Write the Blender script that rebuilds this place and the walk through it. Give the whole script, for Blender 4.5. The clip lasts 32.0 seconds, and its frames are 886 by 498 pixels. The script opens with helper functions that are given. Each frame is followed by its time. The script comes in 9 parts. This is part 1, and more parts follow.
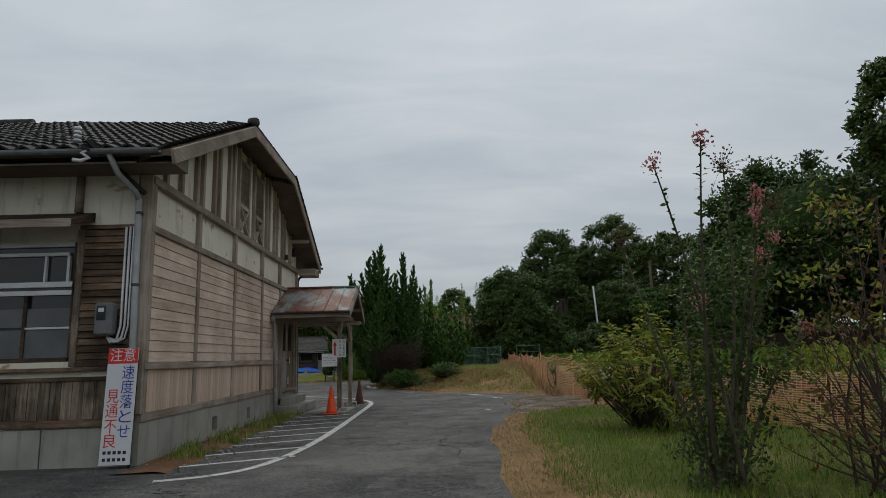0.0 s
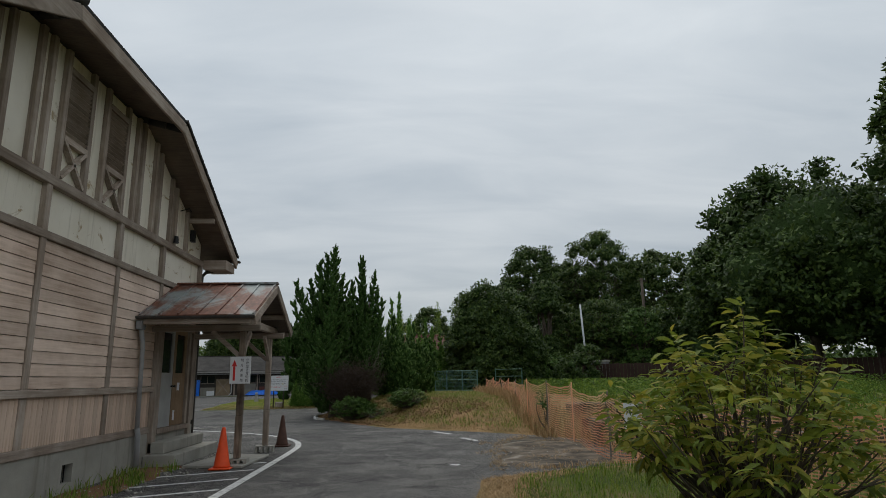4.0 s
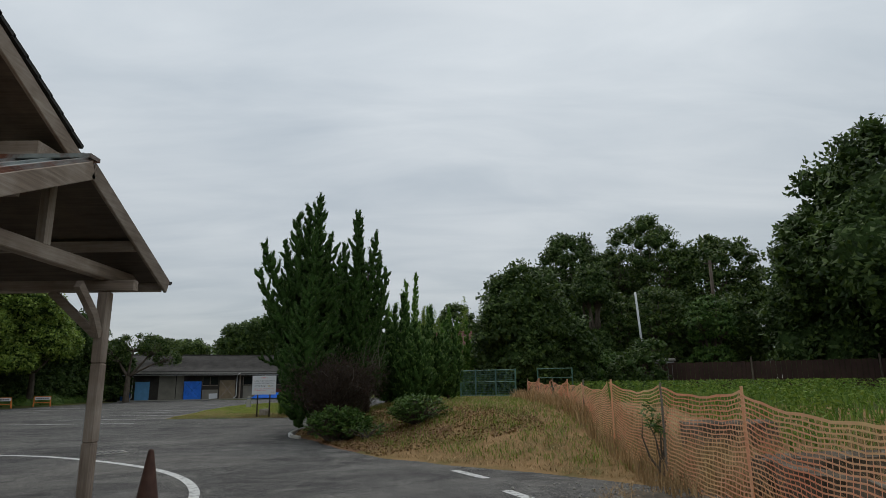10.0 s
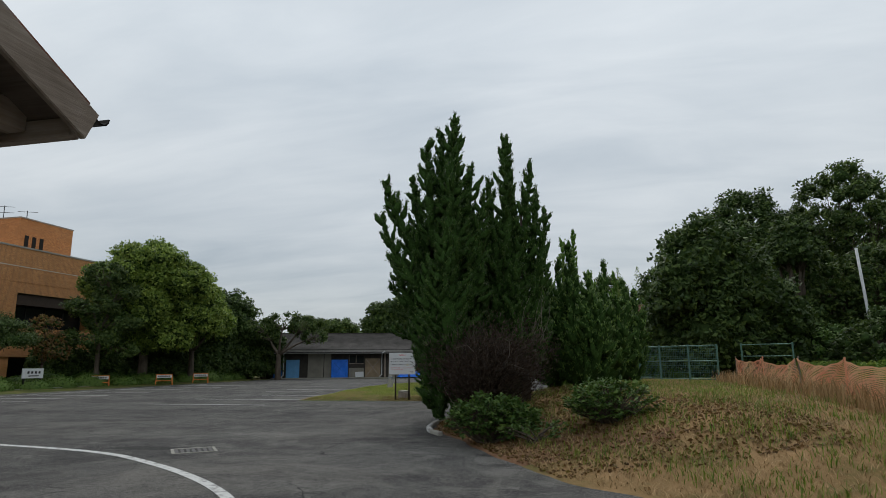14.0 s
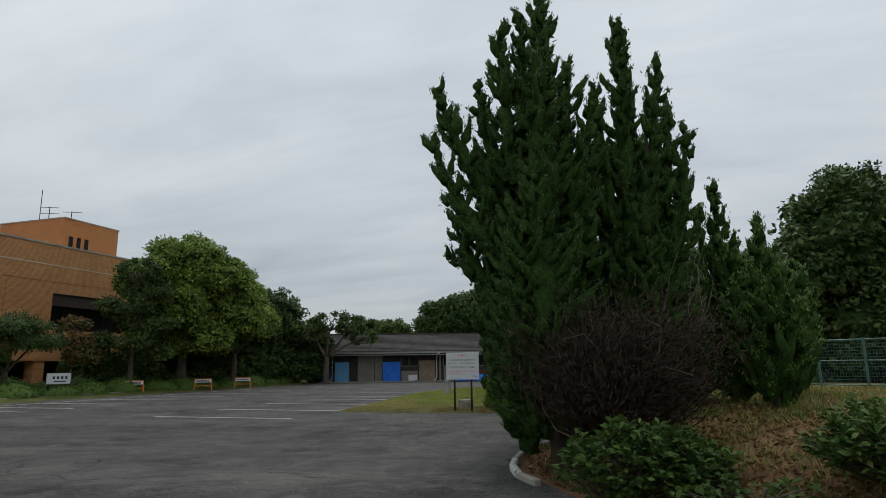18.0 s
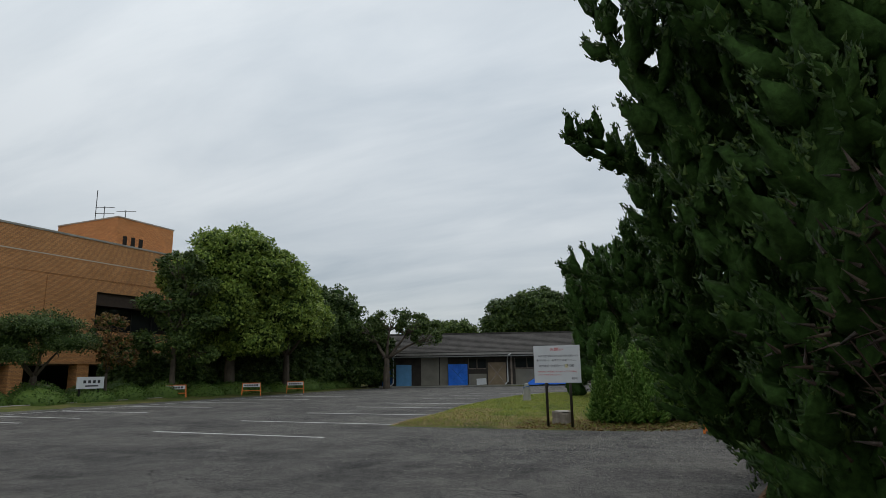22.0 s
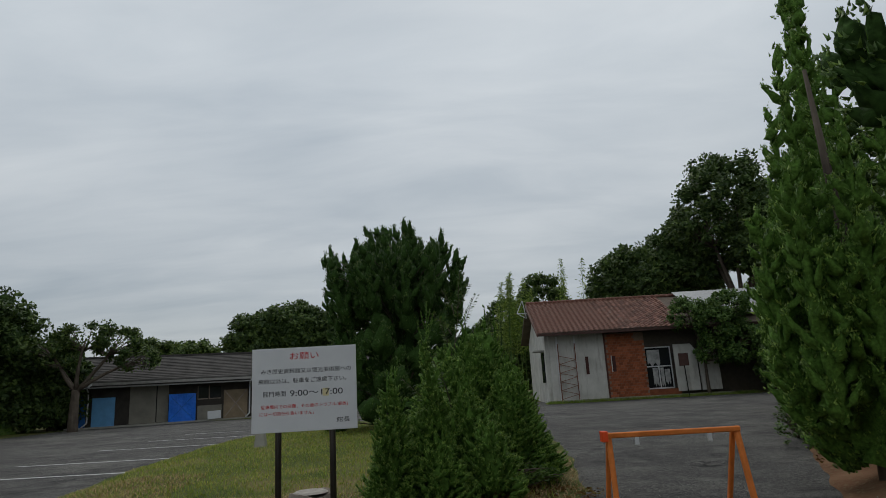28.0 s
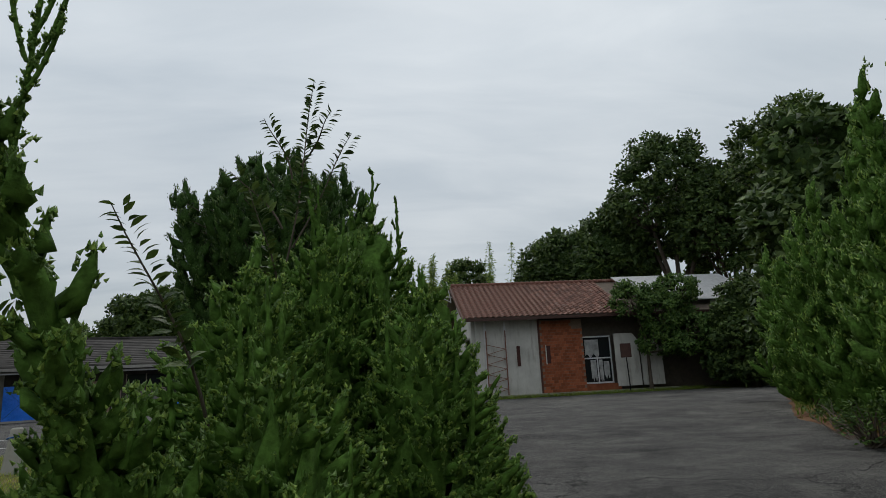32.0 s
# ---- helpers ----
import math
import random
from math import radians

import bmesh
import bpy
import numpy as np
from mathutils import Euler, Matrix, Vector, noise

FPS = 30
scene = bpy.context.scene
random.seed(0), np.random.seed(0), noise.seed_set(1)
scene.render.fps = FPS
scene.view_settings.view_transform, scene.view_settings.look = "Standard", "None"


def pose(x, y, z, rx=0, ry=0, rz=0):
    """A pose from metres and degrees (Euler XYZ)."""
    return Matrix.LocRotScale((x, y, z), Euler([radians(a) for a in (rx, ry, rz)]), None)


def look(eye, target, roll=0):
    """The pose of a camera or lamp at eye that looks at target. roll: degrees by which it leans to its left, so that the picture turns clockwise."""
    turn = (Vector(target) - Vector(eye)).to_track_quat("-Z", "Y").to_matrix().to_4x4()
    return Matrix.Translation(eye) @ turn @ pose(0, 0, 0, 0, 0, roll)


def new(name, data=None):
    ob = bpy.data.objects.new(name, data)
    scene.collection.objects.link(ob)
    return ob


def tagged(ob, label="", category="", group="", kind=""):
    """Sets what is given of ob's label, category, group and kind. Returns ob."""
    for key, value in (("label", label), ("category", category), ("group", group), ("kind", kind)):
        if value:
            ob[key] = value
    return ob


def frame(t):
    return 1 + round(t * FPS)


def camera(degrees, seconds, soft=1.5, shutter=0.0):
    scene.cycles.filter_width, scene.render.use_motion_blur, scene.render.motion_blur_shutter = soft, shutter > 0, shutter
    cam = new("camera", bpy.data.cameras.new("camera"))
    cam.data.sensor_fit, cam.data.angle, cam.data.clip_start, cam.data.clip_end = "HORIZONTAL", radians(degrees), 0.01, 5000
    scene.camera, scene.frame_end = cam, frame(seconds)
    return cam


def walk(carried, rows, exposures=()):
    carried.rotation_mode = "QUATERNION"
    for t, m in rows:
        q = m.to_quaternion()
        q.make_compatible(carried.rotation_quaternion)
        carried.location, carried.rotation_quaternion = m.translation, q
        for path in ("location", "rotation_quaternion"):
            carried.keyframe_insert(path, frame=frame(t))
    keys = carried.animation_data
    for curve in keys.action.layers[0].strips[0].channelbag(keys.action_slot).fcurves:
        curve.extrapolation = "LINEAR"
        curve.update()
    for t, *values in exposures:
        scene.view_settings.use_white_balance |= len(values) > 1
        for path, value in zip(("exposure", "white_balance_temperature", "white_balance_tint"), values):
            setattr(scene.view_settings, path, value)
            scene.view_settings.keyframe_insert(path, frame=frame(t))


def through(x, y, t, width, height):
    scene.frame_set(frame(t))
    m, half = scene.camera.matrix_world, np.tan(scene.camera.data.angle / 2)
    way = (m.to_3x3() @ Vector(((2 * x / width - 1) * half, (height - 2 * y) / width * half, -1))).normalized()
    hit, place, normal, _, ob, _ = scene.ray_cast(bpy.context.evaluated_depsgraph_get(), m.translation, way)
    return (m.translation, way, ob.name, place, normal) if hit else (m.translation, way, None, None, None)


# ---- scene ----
cam = camera(72.5, 32.0, 0.8)
PATH = [
    (0, (6.212, 1.475, 1.406), (6.259, 3.443, 1.758), -1.7),
    (0.5, (6.29, 2.112, 1.424), (6.359, 4.075, 1.799), -1.5),
    (1, (6.431, 2.731, 1.43), (6.523, 4.689, 1.83), -1.2),
    (1.5, (6.539, 3.372, 1.473), (6.635, 5.329, 1.873), -0.8),
    (2, (6.678, 4.058, 1.477), (6.785, 6.014, 1.883), -0.7),
    (2.5, (6.732, 4.671, 1.49), (6.846, 6.625, 1.901), -0.6),
    (3, (6.805, 5.319, 1.491), (6.919, 7.271, 1.912), -0.5),
    (3.5, (6.801, 5.955, 1.504), (6.917, 7.907, 1.924), -0.8),
    (5.5, (7.066, 8.384, 1.505), (7.182, 10.335, 1.931), -1.1),
    (6, (7.115, 9.071, 1.502), (7.199, 11.023, 1.93), -1.2),
    (6.5, (7.163, 9.646, 1.488), (7.222, 11.596, 1.928), -1.1),
    (7, (7.146, 10.312, 1.473), (7.19, 12.262, 1.917), -1.4),
    (7.5, (7.157, 10.904, 1.469), (7.195, 12.853, 1.915), -1.3),
    (8, (7.152, 11.583, 1.476), (7.204, 13.531, 1.927), -1.6),
    (8.5, (7.184, 12.174, 1.505), (7.254, 14.12, 1.961), -1.6),
    (9, (7.254, 12.827, 1.501), (7.319, 14.776, 1.947), -1.1),
    (9.5, (7.24, 13.458, 1.477), (7.288, 15.409, 1.912), -0.9),
    (10, (7.249, 14.115, 1.466), (7.277, 16.068, 1.896), -0.7),
    (10.5, (7.172, 14.715, 1.459), (7.176, 16.672, 1.874), -0.9),
    (11, (7.086, 15.348, 1.468), (7.012, 17.307, 1.862), -1.2),
    (11.5, (7.028, 15.854, 1.459), (6.882, 17.81, 1.849), -1.6),
    (12, (6.894, 16.491, 1.467), (6.664, 18.442, 1.843), -1.4),
    (12.5, (6.792, 17.084, 1.449), (6.496, 19.026, 1.823), -1.2),
    (13, (6.637, 17.725, 1.43), (6.257, 19.653, 1.799), -0.8),
    (13.5, (6.517, 18.325, 1.431), (6.105, 20.246, 1.802), -0.5),
    (15.5, (5.856, 20.608, 1.549), (5.371, 22.513, 1.914), -0.8),
    (16, (5.676, 21.198, 1.544), (5.166, 23.097, 1.909), -1.0),
    (16.5, (5.432, 21.748, 1.512), (4.898, 23.64, 1.877), -0.9),
    (17, (5.221, 22.324, 1.508), (4.674, 24.213, 1.872), -0.8),
    (17.5, (5.033, 22.893, 1.447), (4.46, 24.773, 1.816), -0.7),
    (18, (4.823, 23.53, 1.455), (4.229, 25.402, 1.833), -0.7),
    (18.5, (4.602, 24.08, 1.433), (3.988, 25.943, 1.822), -1.0),
    (19, (4.357, 24.691, 1.456), (3.698, 26.538, 1.849), -0.9),
    (19.5, (4.112, 25.3, 1.415), (3.406, 27.129, 1.808), -1.1),
    (20, (3.848, 25.874, 1.388), (3.109, 27.694, 1.764), -0.8),
    (20.5, (3.615, 26.477, 1.389), (2.861, 28.292, 1.762), -0.9),
    (21, (3.331, 27.085, 1.353), (2.546, 28.885, 1.735), -0.9),
    (21.5, (3.06, 27.69, 1.342), (2.272, 29.487, 1.731), -0.8),
    (22, (2.774, 28.356, 1.325), (1.987, 30.152, 1.719), -0.9),
    (22.5, (2.524, 29.001, 1.333), (1.729, 30.793, 1.732), -0.9),
    (23, (2.242, 29.621, 1.334), (1.448, 31.411, 1.742), -1.3),
    (23.5, (1.953, 30.267, 1.341), (1.161, 32.056, 1.756), -1.5),
    (24, (1.667, 30.936, 1.338), (0.907, 32.738, 1.755), -1.6),
    (24.5, (1.387, 31.574, 1.272), (0.673, 33.394, 1.693), -1.4),
    (25, (1.202, 32.225, 1.294), (0.592, 34.081, 1.724), -1.7),
    (25.5, (1.112, 32.784, 1.31), (0.639, 34.676, 1.751), -1.8),
    (26, (1.002, 33.408, 1.345), (0.71, 35.336, 1.789), -2.2),
    (26.5, (0.957, 33.975, 1.37), (0.74, 35.915, 1.807), -2.4),
    (28.5, (1.14, 36.617, 1.38), (1.184, 38.567, 1.82), -3.3),
    (29, (1.241, 37.289, 1.415), (1.343, 39.238, 1.852), -3.1),
    (29.5, (1.344, 38.065, 1.44), (1.483, 40.014, 1.868), -3.2),
    (30, (1.416, 38.876, 1.358), (1.593, 40.822, 1.788), -2.9),
    (30.5, (1.451, 39.624, 1.28), (1.64, 41.568, 1.712), -2.7),
    (31, (1.476, 40.255, 1.244), (1.668, 42.199, 1.673), -2.7),
    (31.5, (1.511, 40.873, 1.228), (1.708, 42.819, 1.647), -2.9),
    (32, (1.525, 41.517, 1.227), (1.748, 43.461, 1.64), -2.9),
]
walk(cam, [(t, look(eye, target, roll)) for t, eye, target, roll in PATH], [(0.0, -0.2), (3.0, -0.13), (6.0, 0.04), (8.0, 0.02), (9.5, -0.05), (11.0, 0.04), (13.0, 0.1), (16.0, -0.04), (19.0, 0.0), (22.0, 0.06), (24.0, 0.0), (26.0, -0.2), (29.0, -0.15), (32.0, 0.0)])

# ---- light: an overcast afternoon ----
world = bpy.data.worlds.new("overcast_sky")
scene.world = world
world.use_nodes = True
wn, wl = world.node_tree.nodes, world.node_tree.links
wn.clear()
w_out = wn.new("ShaderNodeOutputWorld")
sky = wn.new("ShaderNodeTexSky")
sky.sky_type, sky.sun_disc = "NISHITA", False
sky.sun_elevation, sky.sun_rotation = radians(52), radians(-8)
sky_bg = wn.new("ShaderNodeBackground")
sky_bg.inputs["Strength"].default_value = 0.10
wl.new(sky.outputs[0], sky_bg.inputs["Color"])
# cloud layer: the view direction laid out on a flat deck high above
w_geo = wn.new("ShaderNodeTexCoord")
w_sep = wn.new("ShaderNodeSeparateXYZ")
wl.new(w_geo.outputs["Generated"], w_sep.inputs[0])


def wmath(op, a, b=None):
    n = wn.new("ShaderNodeMath")
    n.operation = op
    for k, v in enumerate((a, b)):
        if v is None:
            continue
        if isinstance(v, (int, float)):
            n.inputs[k].default_value = v
        else:
            wl.new(v, n.inputs[k])
    return n.outputs[0]


deck = wmath("ADD", wmath("MAXIMUM", w_sep.outputs[2], 0.0), 0.16)
w_comb = wn.new("ShaderNodeCombineXYZ")
wl.new(wmath("DIVIDE", w_sep.outputs[0], deck), w_comb.inputs[0])
wl.new(wmath("DIVIDE", w_sep.outputs[1], deck), w_comb.inputs[1])
cloud_a = wn.new("ShaderNodeTexNoise")
cloud_a.inputs["Scale"].default_value, cloud_a.inputs["Detail"].default_value, cloud_a.inputs["Roughness"].default_value = 0.55, 3.0, 0.5
w_map = wn.new("ShaderNodeMapping")
w_map.inputs["Rotation"].default_value = (0, 0, radians(35))
w_map.inputs["Scale"].default_value = (0.55, 1.5, 1)
wl.new(w_comb.outputs[0], w_map.inputs[0])
cloud_b = wn.new("ShaderNodeTexNoise")
cloud_b.inputs["Scale"].default_value, cloud_b.inputs["Detail"].default_value, cloud_b.inputs["Roughness"].default_value = 2.2, 6.0, 0.55
cloud_b.inputs["Distortion"].default_value = 0.4
wl.new(w_comb.outputs[0], cloud_a.inputs["Vector"])
wl.new(w_map.outputs[0], cloud_b.inputs["Vector"])
w_mix = wmath("ADD", wmath("MULTIPLY", cloud_a.outputs[0], 0.6), wmath("MULTIPLY", cloud_b.outputs[0], 0.4))
w_ramp = wn.new("ShaderNodeValToRGB")
w_ramp.color_ramp.elements[0].position, w_ramp.color_ramp.elements[0].color = 0.34, (0.42, 0.477, 0.525, 1)
w_ramp.color_ramp.elements[1].position, w_ramp.color_ramp.elements[1].color = 0.62, (0.66, 0.70, 0.722, 1)
wl.new(w_mix, w_ramp.inputs[0])
# thinner and bluer towards the horizon
w_low = wn.new("ShaderNodeMapRange")
w_low.inputs["From Min"].default_value, w_low.inputs["From Max"].default_value = 0.02, 0.5
w_low.inputs["To Min"].default_value, w_low.inputs["To Max"].default_value = 0.78, 1.2
wl.new(w_sep.outputs[2], w_low.inputs[0])
cloud_bg = wn.new("ShaderNodeBackground")
wl.new(w_ramp.outputs[0], cloud_bg.inputs["Color"])
wl.new(w_low.outputs[0], cloud_bg.inputs["Strength"])
w_shader = wn.new("ShaderNodeMixShader")
w_shader.inputs[0].default_value = 0.9
wl.new(sky_bg.outputs[0], w_shader.inputs[1])
wl.new(cloud_bg.outputs[0], w_shader.inputs[2])
wl.new(w_shader.outputs[0], w_out.inputs[0])

sun = new("sun", bpy.data.lights.new("sun", "SUN"))
sun.data.energy, sun.data.angle, sun.data.color = 0.8, radians(25), (1.0, 0.96, 0.9)
sun.matrix_world = look((-6, 46, 60), (0, 0, 0))

# ---- helpers for building ----
def thing(name, at, label, category, group="", kind=""):
    ob = new(name)
    ob.empty_display_size = 0.2
    ob.location = at
    return tagged(ob, label, category, group, kind)




def link_mesh(name, me, material, parent=None, label=""):
    if material is not None and not me.materials:
        me.materials.append(material)
    ob = new(name, me)
    if parent is not None:
        ob.parent = parent
        if parent.parent is None and parent.type == "EMPTY":
            ob.matrix_parent_inverse = parent.matrix_basis.inverted()
    if label:
        ob["label"] = label
    return ob


def part(name, bm, material, parent=None, label="", smooth=False):
    """Link a bmesh, built in world metres, as one mesh object."""
    me = bpy.data.meshes.new(name)
    bmesh.ops.recalc_face_normals(bm, faces=bm.faces)
    bm.to_mesh(me)
    bm.free()
    if smooth:
        me.shade_smooth()
    return link_mesh(name, me, material, parent, label)


def structure(name, bm, material, label, category="", smooth=False):
    return tagged(part(name, bm, material, None, "", smooth), label, category or name.split("_")[0], "", "structure")


def box(bm, x0, x1, y0, y1, z0, z1):
    v = [bm.verts.new(p) for p in ((x0, y0, z0), (x1, y0, z0), (x1, y1, z0), (x0, y1, z0), (x0, y0, z1), (x1, y0, z1), (x1, y1, z1), (x0, y1, z1))]
    for f in ((3, 2, 1, 0), (4, 5, 6, 7), (0, 1, 5, 4), (1, 2, 6, 5), (2, 3, 7, 6), (3, 0, 4, 7)):
        bm.faces.new([v[k] for k in f])
    return v


def beam(bm, p, q, w, h, up=(0, 0, 1)):
    """A squared timber from p to q, w wide and h high."""
    p, q = Vector(p), Vector(q)
    d = (q - p).normalized()
    s = d.cross(Vector(up))
    s = s.normalized() if s.length > 1e-4 else Vector((1, 0, 0))
    u = s.cross(d)
    v = []
    for c in (p, q):
        for a, b in ((-1, -1), (1, -1), (1, 1), (-1, 1)):
            v.append(bm.verts.new(c + s * (a * w / 2) + u * (b * h / 2)))
    for f in ((3, 2, 1, 0), (4, 5, 6, 7), (0, 1, 5, 4), (1, 2, 6, 5), (2, 3, 7, 6), (3, 0, 4, 7)):
        bm.faces.new([v[k] for k in f])


def tube(bm, pts, radii, seg=8, cap=True):
    """A round sweep along points with a radius at each."""
    pts = [Vector(p) for p in pts]
    if isinstance(radii, (int, float)):
        radii = [radii] * len(pts)
    rings = []
    ref = Vector((0.31, 0.95, 0.05))
    for k, p in enumerate(pts):
        d = (pts[min(k + 1, len(pts) - 1)] - pts[max(k - 1, 0)]).normalized()
        a = d.cross(ref)
        if a.length < 0.05:
            a = d.cross(Vector((1, 0, 0)))
        a.normalize()
        b = d.cross(a)
        rings.append([bm.verts.new(p + (a * math.cos(6.28318 * i / seg) + b * math.sin(6.28318 * i / seg)) * radii[k]) for i in range(seg)])
    for r, s in zip(rings, rings[1:]):
        for i in range(seg):
            bm.faces.new((r[i], r[(i + 1) % seg], s[(i + 1) % seg], s[i]))
    if cap:
        bm.faces.new(rings[0][::-1])
        bm.faces.new(rings[-1])


def prism(bm, outline, axis, lo, hi):
    """A flat outline (two coordinates a point) drawn out along an axis."""
    def put(a, b, c):
        return {"x": (c, a, b), "y": (a, c, b), "z": (a, b, c)}[axis]
    lower = [bm.verts.new(put(a, b, lo)) for a, b in outline]
    upper = [bm.verts.new(put(a, b, hi)) for a, b in outline]
    bm.faces.new(lower[::-1])
    bm.faces.new(upper)
    for k in range(len(outline)):
        n = (k + 1) % len(outline)
        bm.faces.new((lower[k], lower[n], upper[n], upper[k]))


def bevelled(bm, width=0.006):
    bmesh.ops.bevel(bm, geom=list(bm.edges), offset=width, segments=1, affect="EDGES", clamp_overlap=True)
    return bm


def mesh_np(name, verts, faces, material, parent=None, label="", smooth=False):
    """A mesh from arrays: verts (n, 3), faces (m, k)."""
    me = bpy.data.meshes.new(name)
    n, (m, k) = len(verts), faces.shape
    me.vertices.add(n)
    me.vertices.foreach_set("co", np.asarray(verts, dtype=np.float32).ravel())
    me.loops.add(m * k)
    me.loops.foreach_set("vertex_index", faces.astype(np.int32).ravel())
    me.polygons.add(m)
    me.polygons.foreach_set("loop_start", np.arange(0, m * k, k, dtype=np.int32))
    me.update(calc_edges=True)
    me.validate()
    if smooth:
        me.shade_smooth()
    return link_mesh(name, me, material, parent, label)


# ---- materials ----
class Mat:
    """A small builder of node materials."""

    def __init__(self, name, rough=0.7, metal=0.0, spec=0.3):
        self.m = bpy.data.materials.new(name)
        self.m.use_nodes = True
        self.nt = self.m.node_tree
        self.n, self.l = self.nt.nodes, self.nt.links
        self.p = self.n["Principled BSDF"]
        self.p.inputs["Roughness"].default_value = rough
        self.p.inputs["Metallic"].default_value = metal
        self.p.inputs["Specular IOR Level"].default_value = spec
        self.tc = self.n.new("ShaderNodeTexCoord")

    def co(self, scale=(1, 1, 1), rot=(0, 0, 0)):
        mp = self.n.new("ShaderNodeMapping")
        mp.inputs["Scale"].default_value = scale
        mp.inputs["Rotation"].default_value = [radians(a) for a in rot]
        self.l.new(self.tc.outputs["Object"], mp.inputs[0])
        return mp.outputs[0]

    def noise(self, scale=5.0, detail=4.0, rough=0.55, stretch=(1, 1, 1), distort=0.0):
        t = self.n.new("ShaderNodeTexNoise")
        t.inputs["Scale"].default_value, t.inputs["Detail"].default_value = scale, detail
        t.inputs["Roughness"].default_value, t.inputs["Distortion"].default_value = rough, distort
        self.l.new(self.co(stretch), t.inputs["Vector"])
        return t.outputs[0]

    def voronoi(self, scale=5.0, feature="F1", stretch=(1, 1, 1)):
        t = self.n.new("ShaderNodeTexVoronoi")
        t.feature = feature
        t.inputs["Scale"].default_value = scale
        self.l.new(self.co(stretch), t.inputs["Vector"])
        return t.outputs["Distance"]

    def ramp(self, fac, *stops):
        r = self.n.new("ShaderNodeValToRGB")
        e = r.color_ramp.elements
        while len(e) < len(stops):
            e.new(0.5)
        for el, (pos, col) in zip(e, stops):
            el.position = pos
            el.color = (*col, 1) if len(col) == 3 else col
        self.l.new(fac, r.inputs[0])
        return r.outputs[0]

    def mask(self, fac, lo, hi):
        r = self.n.new("ShaderNodeMapRange")
        r.inputs["From Min"].default_value, r.inputs["From Max"].default_value = lo, hi
        self.l.new(fac, r.inputs[0])
        return r.outputs[0]

    def math(self, op, a, b):
        n = self.n.new("ShaderNodeMath")
        n.operation = op
        for k, v in enumerate((a, b)):
            if isinstance(v, (int, float)):
                n.inputs[k].default_value = v
            else:
                self.l.new(v, n.inputs[k])
        return n.outputs[0]

    def mix(self, fac, a, b, blend="MIX"):
        x = self.n.new("ShaderNodeMix")
        x.data_type, x.blend_type = "RGBA", blend
        for key, v in ((0, fac), (6, a), (7, b)):
            if isinstance(v, (int, float)):
                x.inputs[key].default_value = v
            elif isinstance(v, tuple):
                x.inputs[key].default_value = (*v, 1)
            else:
                self.l.new(v, x.inputs[key])
        return x.outputs[2]

    def piece(self, amount=0.25):
        """A brightness that differs from object to object."""
        o = self.n.new("ShaderNodeObjectInfo")
        return self.span(o.outputs["Random"], 1 - amount, 1 + amount)

    def island(self, amount=0.3):
        g = self.n.new("ShaderNodeNewGeometry")
        return self.span(g.outputs["Random Per Island"], 1 - amount, 1 + amount)

    def span(self, v, lo, hi):
        r = self.n.new("ShaderNodeMapRange")
        r.inputs["To Min"].default_value, r.inputs["To Max"].default_value = lo, hi
        self.l.new(v, r.inputs[0])
        return r.outputs[0]

    def scale_by(self, col, value):
        h = self.n.new("ShaderNodeHueSaturation")
        self.l.new(col, h.inputs["Color"])
        self.l.new(value, h.inputs["Value"])
        return h.outputs[0]

    def done(self, col, bump=None, height=0.01, strength=0.6, rough=None):
        if isinstance(col, tuple):
            self.p.inputs["Base Color"].default_value = (*col, 1)
        else:
            self.l.new(col, self.p.inputs["Base Color"])
        if bump is not None:
            b = self.n.new("ShaderNodeBump")
            b.inputs["Strength"].default_value, b.inputs["Distance"].default_value = strength, height
            self.l.new(bump, b.inputs["Height"])
            self.l.new(b.outputs[0], self.p.inputs["Normal"])
        if rough is not None:
            self.l.new(rough, self.p.inputs["Roughness"])
        return self.m


def leaf_mat(name, dark, mid, light, through=0.25, vary=0.35, patch=0.5, rough=0.55):
    k = Mat(name, rough, 0, 0.35)
    g = k.n.new("ShaderNodeNewGeometry")
    c = k.ramp(g.outputs["Random Per Island"], (0.0, dark), (0.55, mid), (1.0, light))
    big = k.span(k.noise(patch, 3), 1 - vary, 1 + vary)
    c = k.scale_by(c, big)
    k.done(c, k.noise(38, 4, 0.7), 0.03, 0.8)
    t = k.n.new("ShaderNodeBsdfTranslucent")
    k.l.new(c, t.inputs[0])
    s = k.n.new("ShaderNodeMixShader")
    s.inputs[0].default_value = through
    k.l.new(k.p.outputs[0], s.inputs[1])
    k.l.new(t.outputs[0], s.inputs[2])
    k.l.new(s.outputs[0], k.n["Material Output"].inputs[0])
    return k.m


def plain(name, col, rough=0.6, metal=0.0, wear=0.2, scale=6.0, spec=0.3, bump=0.0):
    k = Mat(name, rough, metal, spec)
    n = k.noise(scale, 5)
    c = k.ramp(n, (0.25, tuple(v * (1 - wear) for v in col)), (0.75, tuple(min(1, v * (1 + wear)) for v in col)))
    return k.done(c, n if bump else None, bump or 0.01)


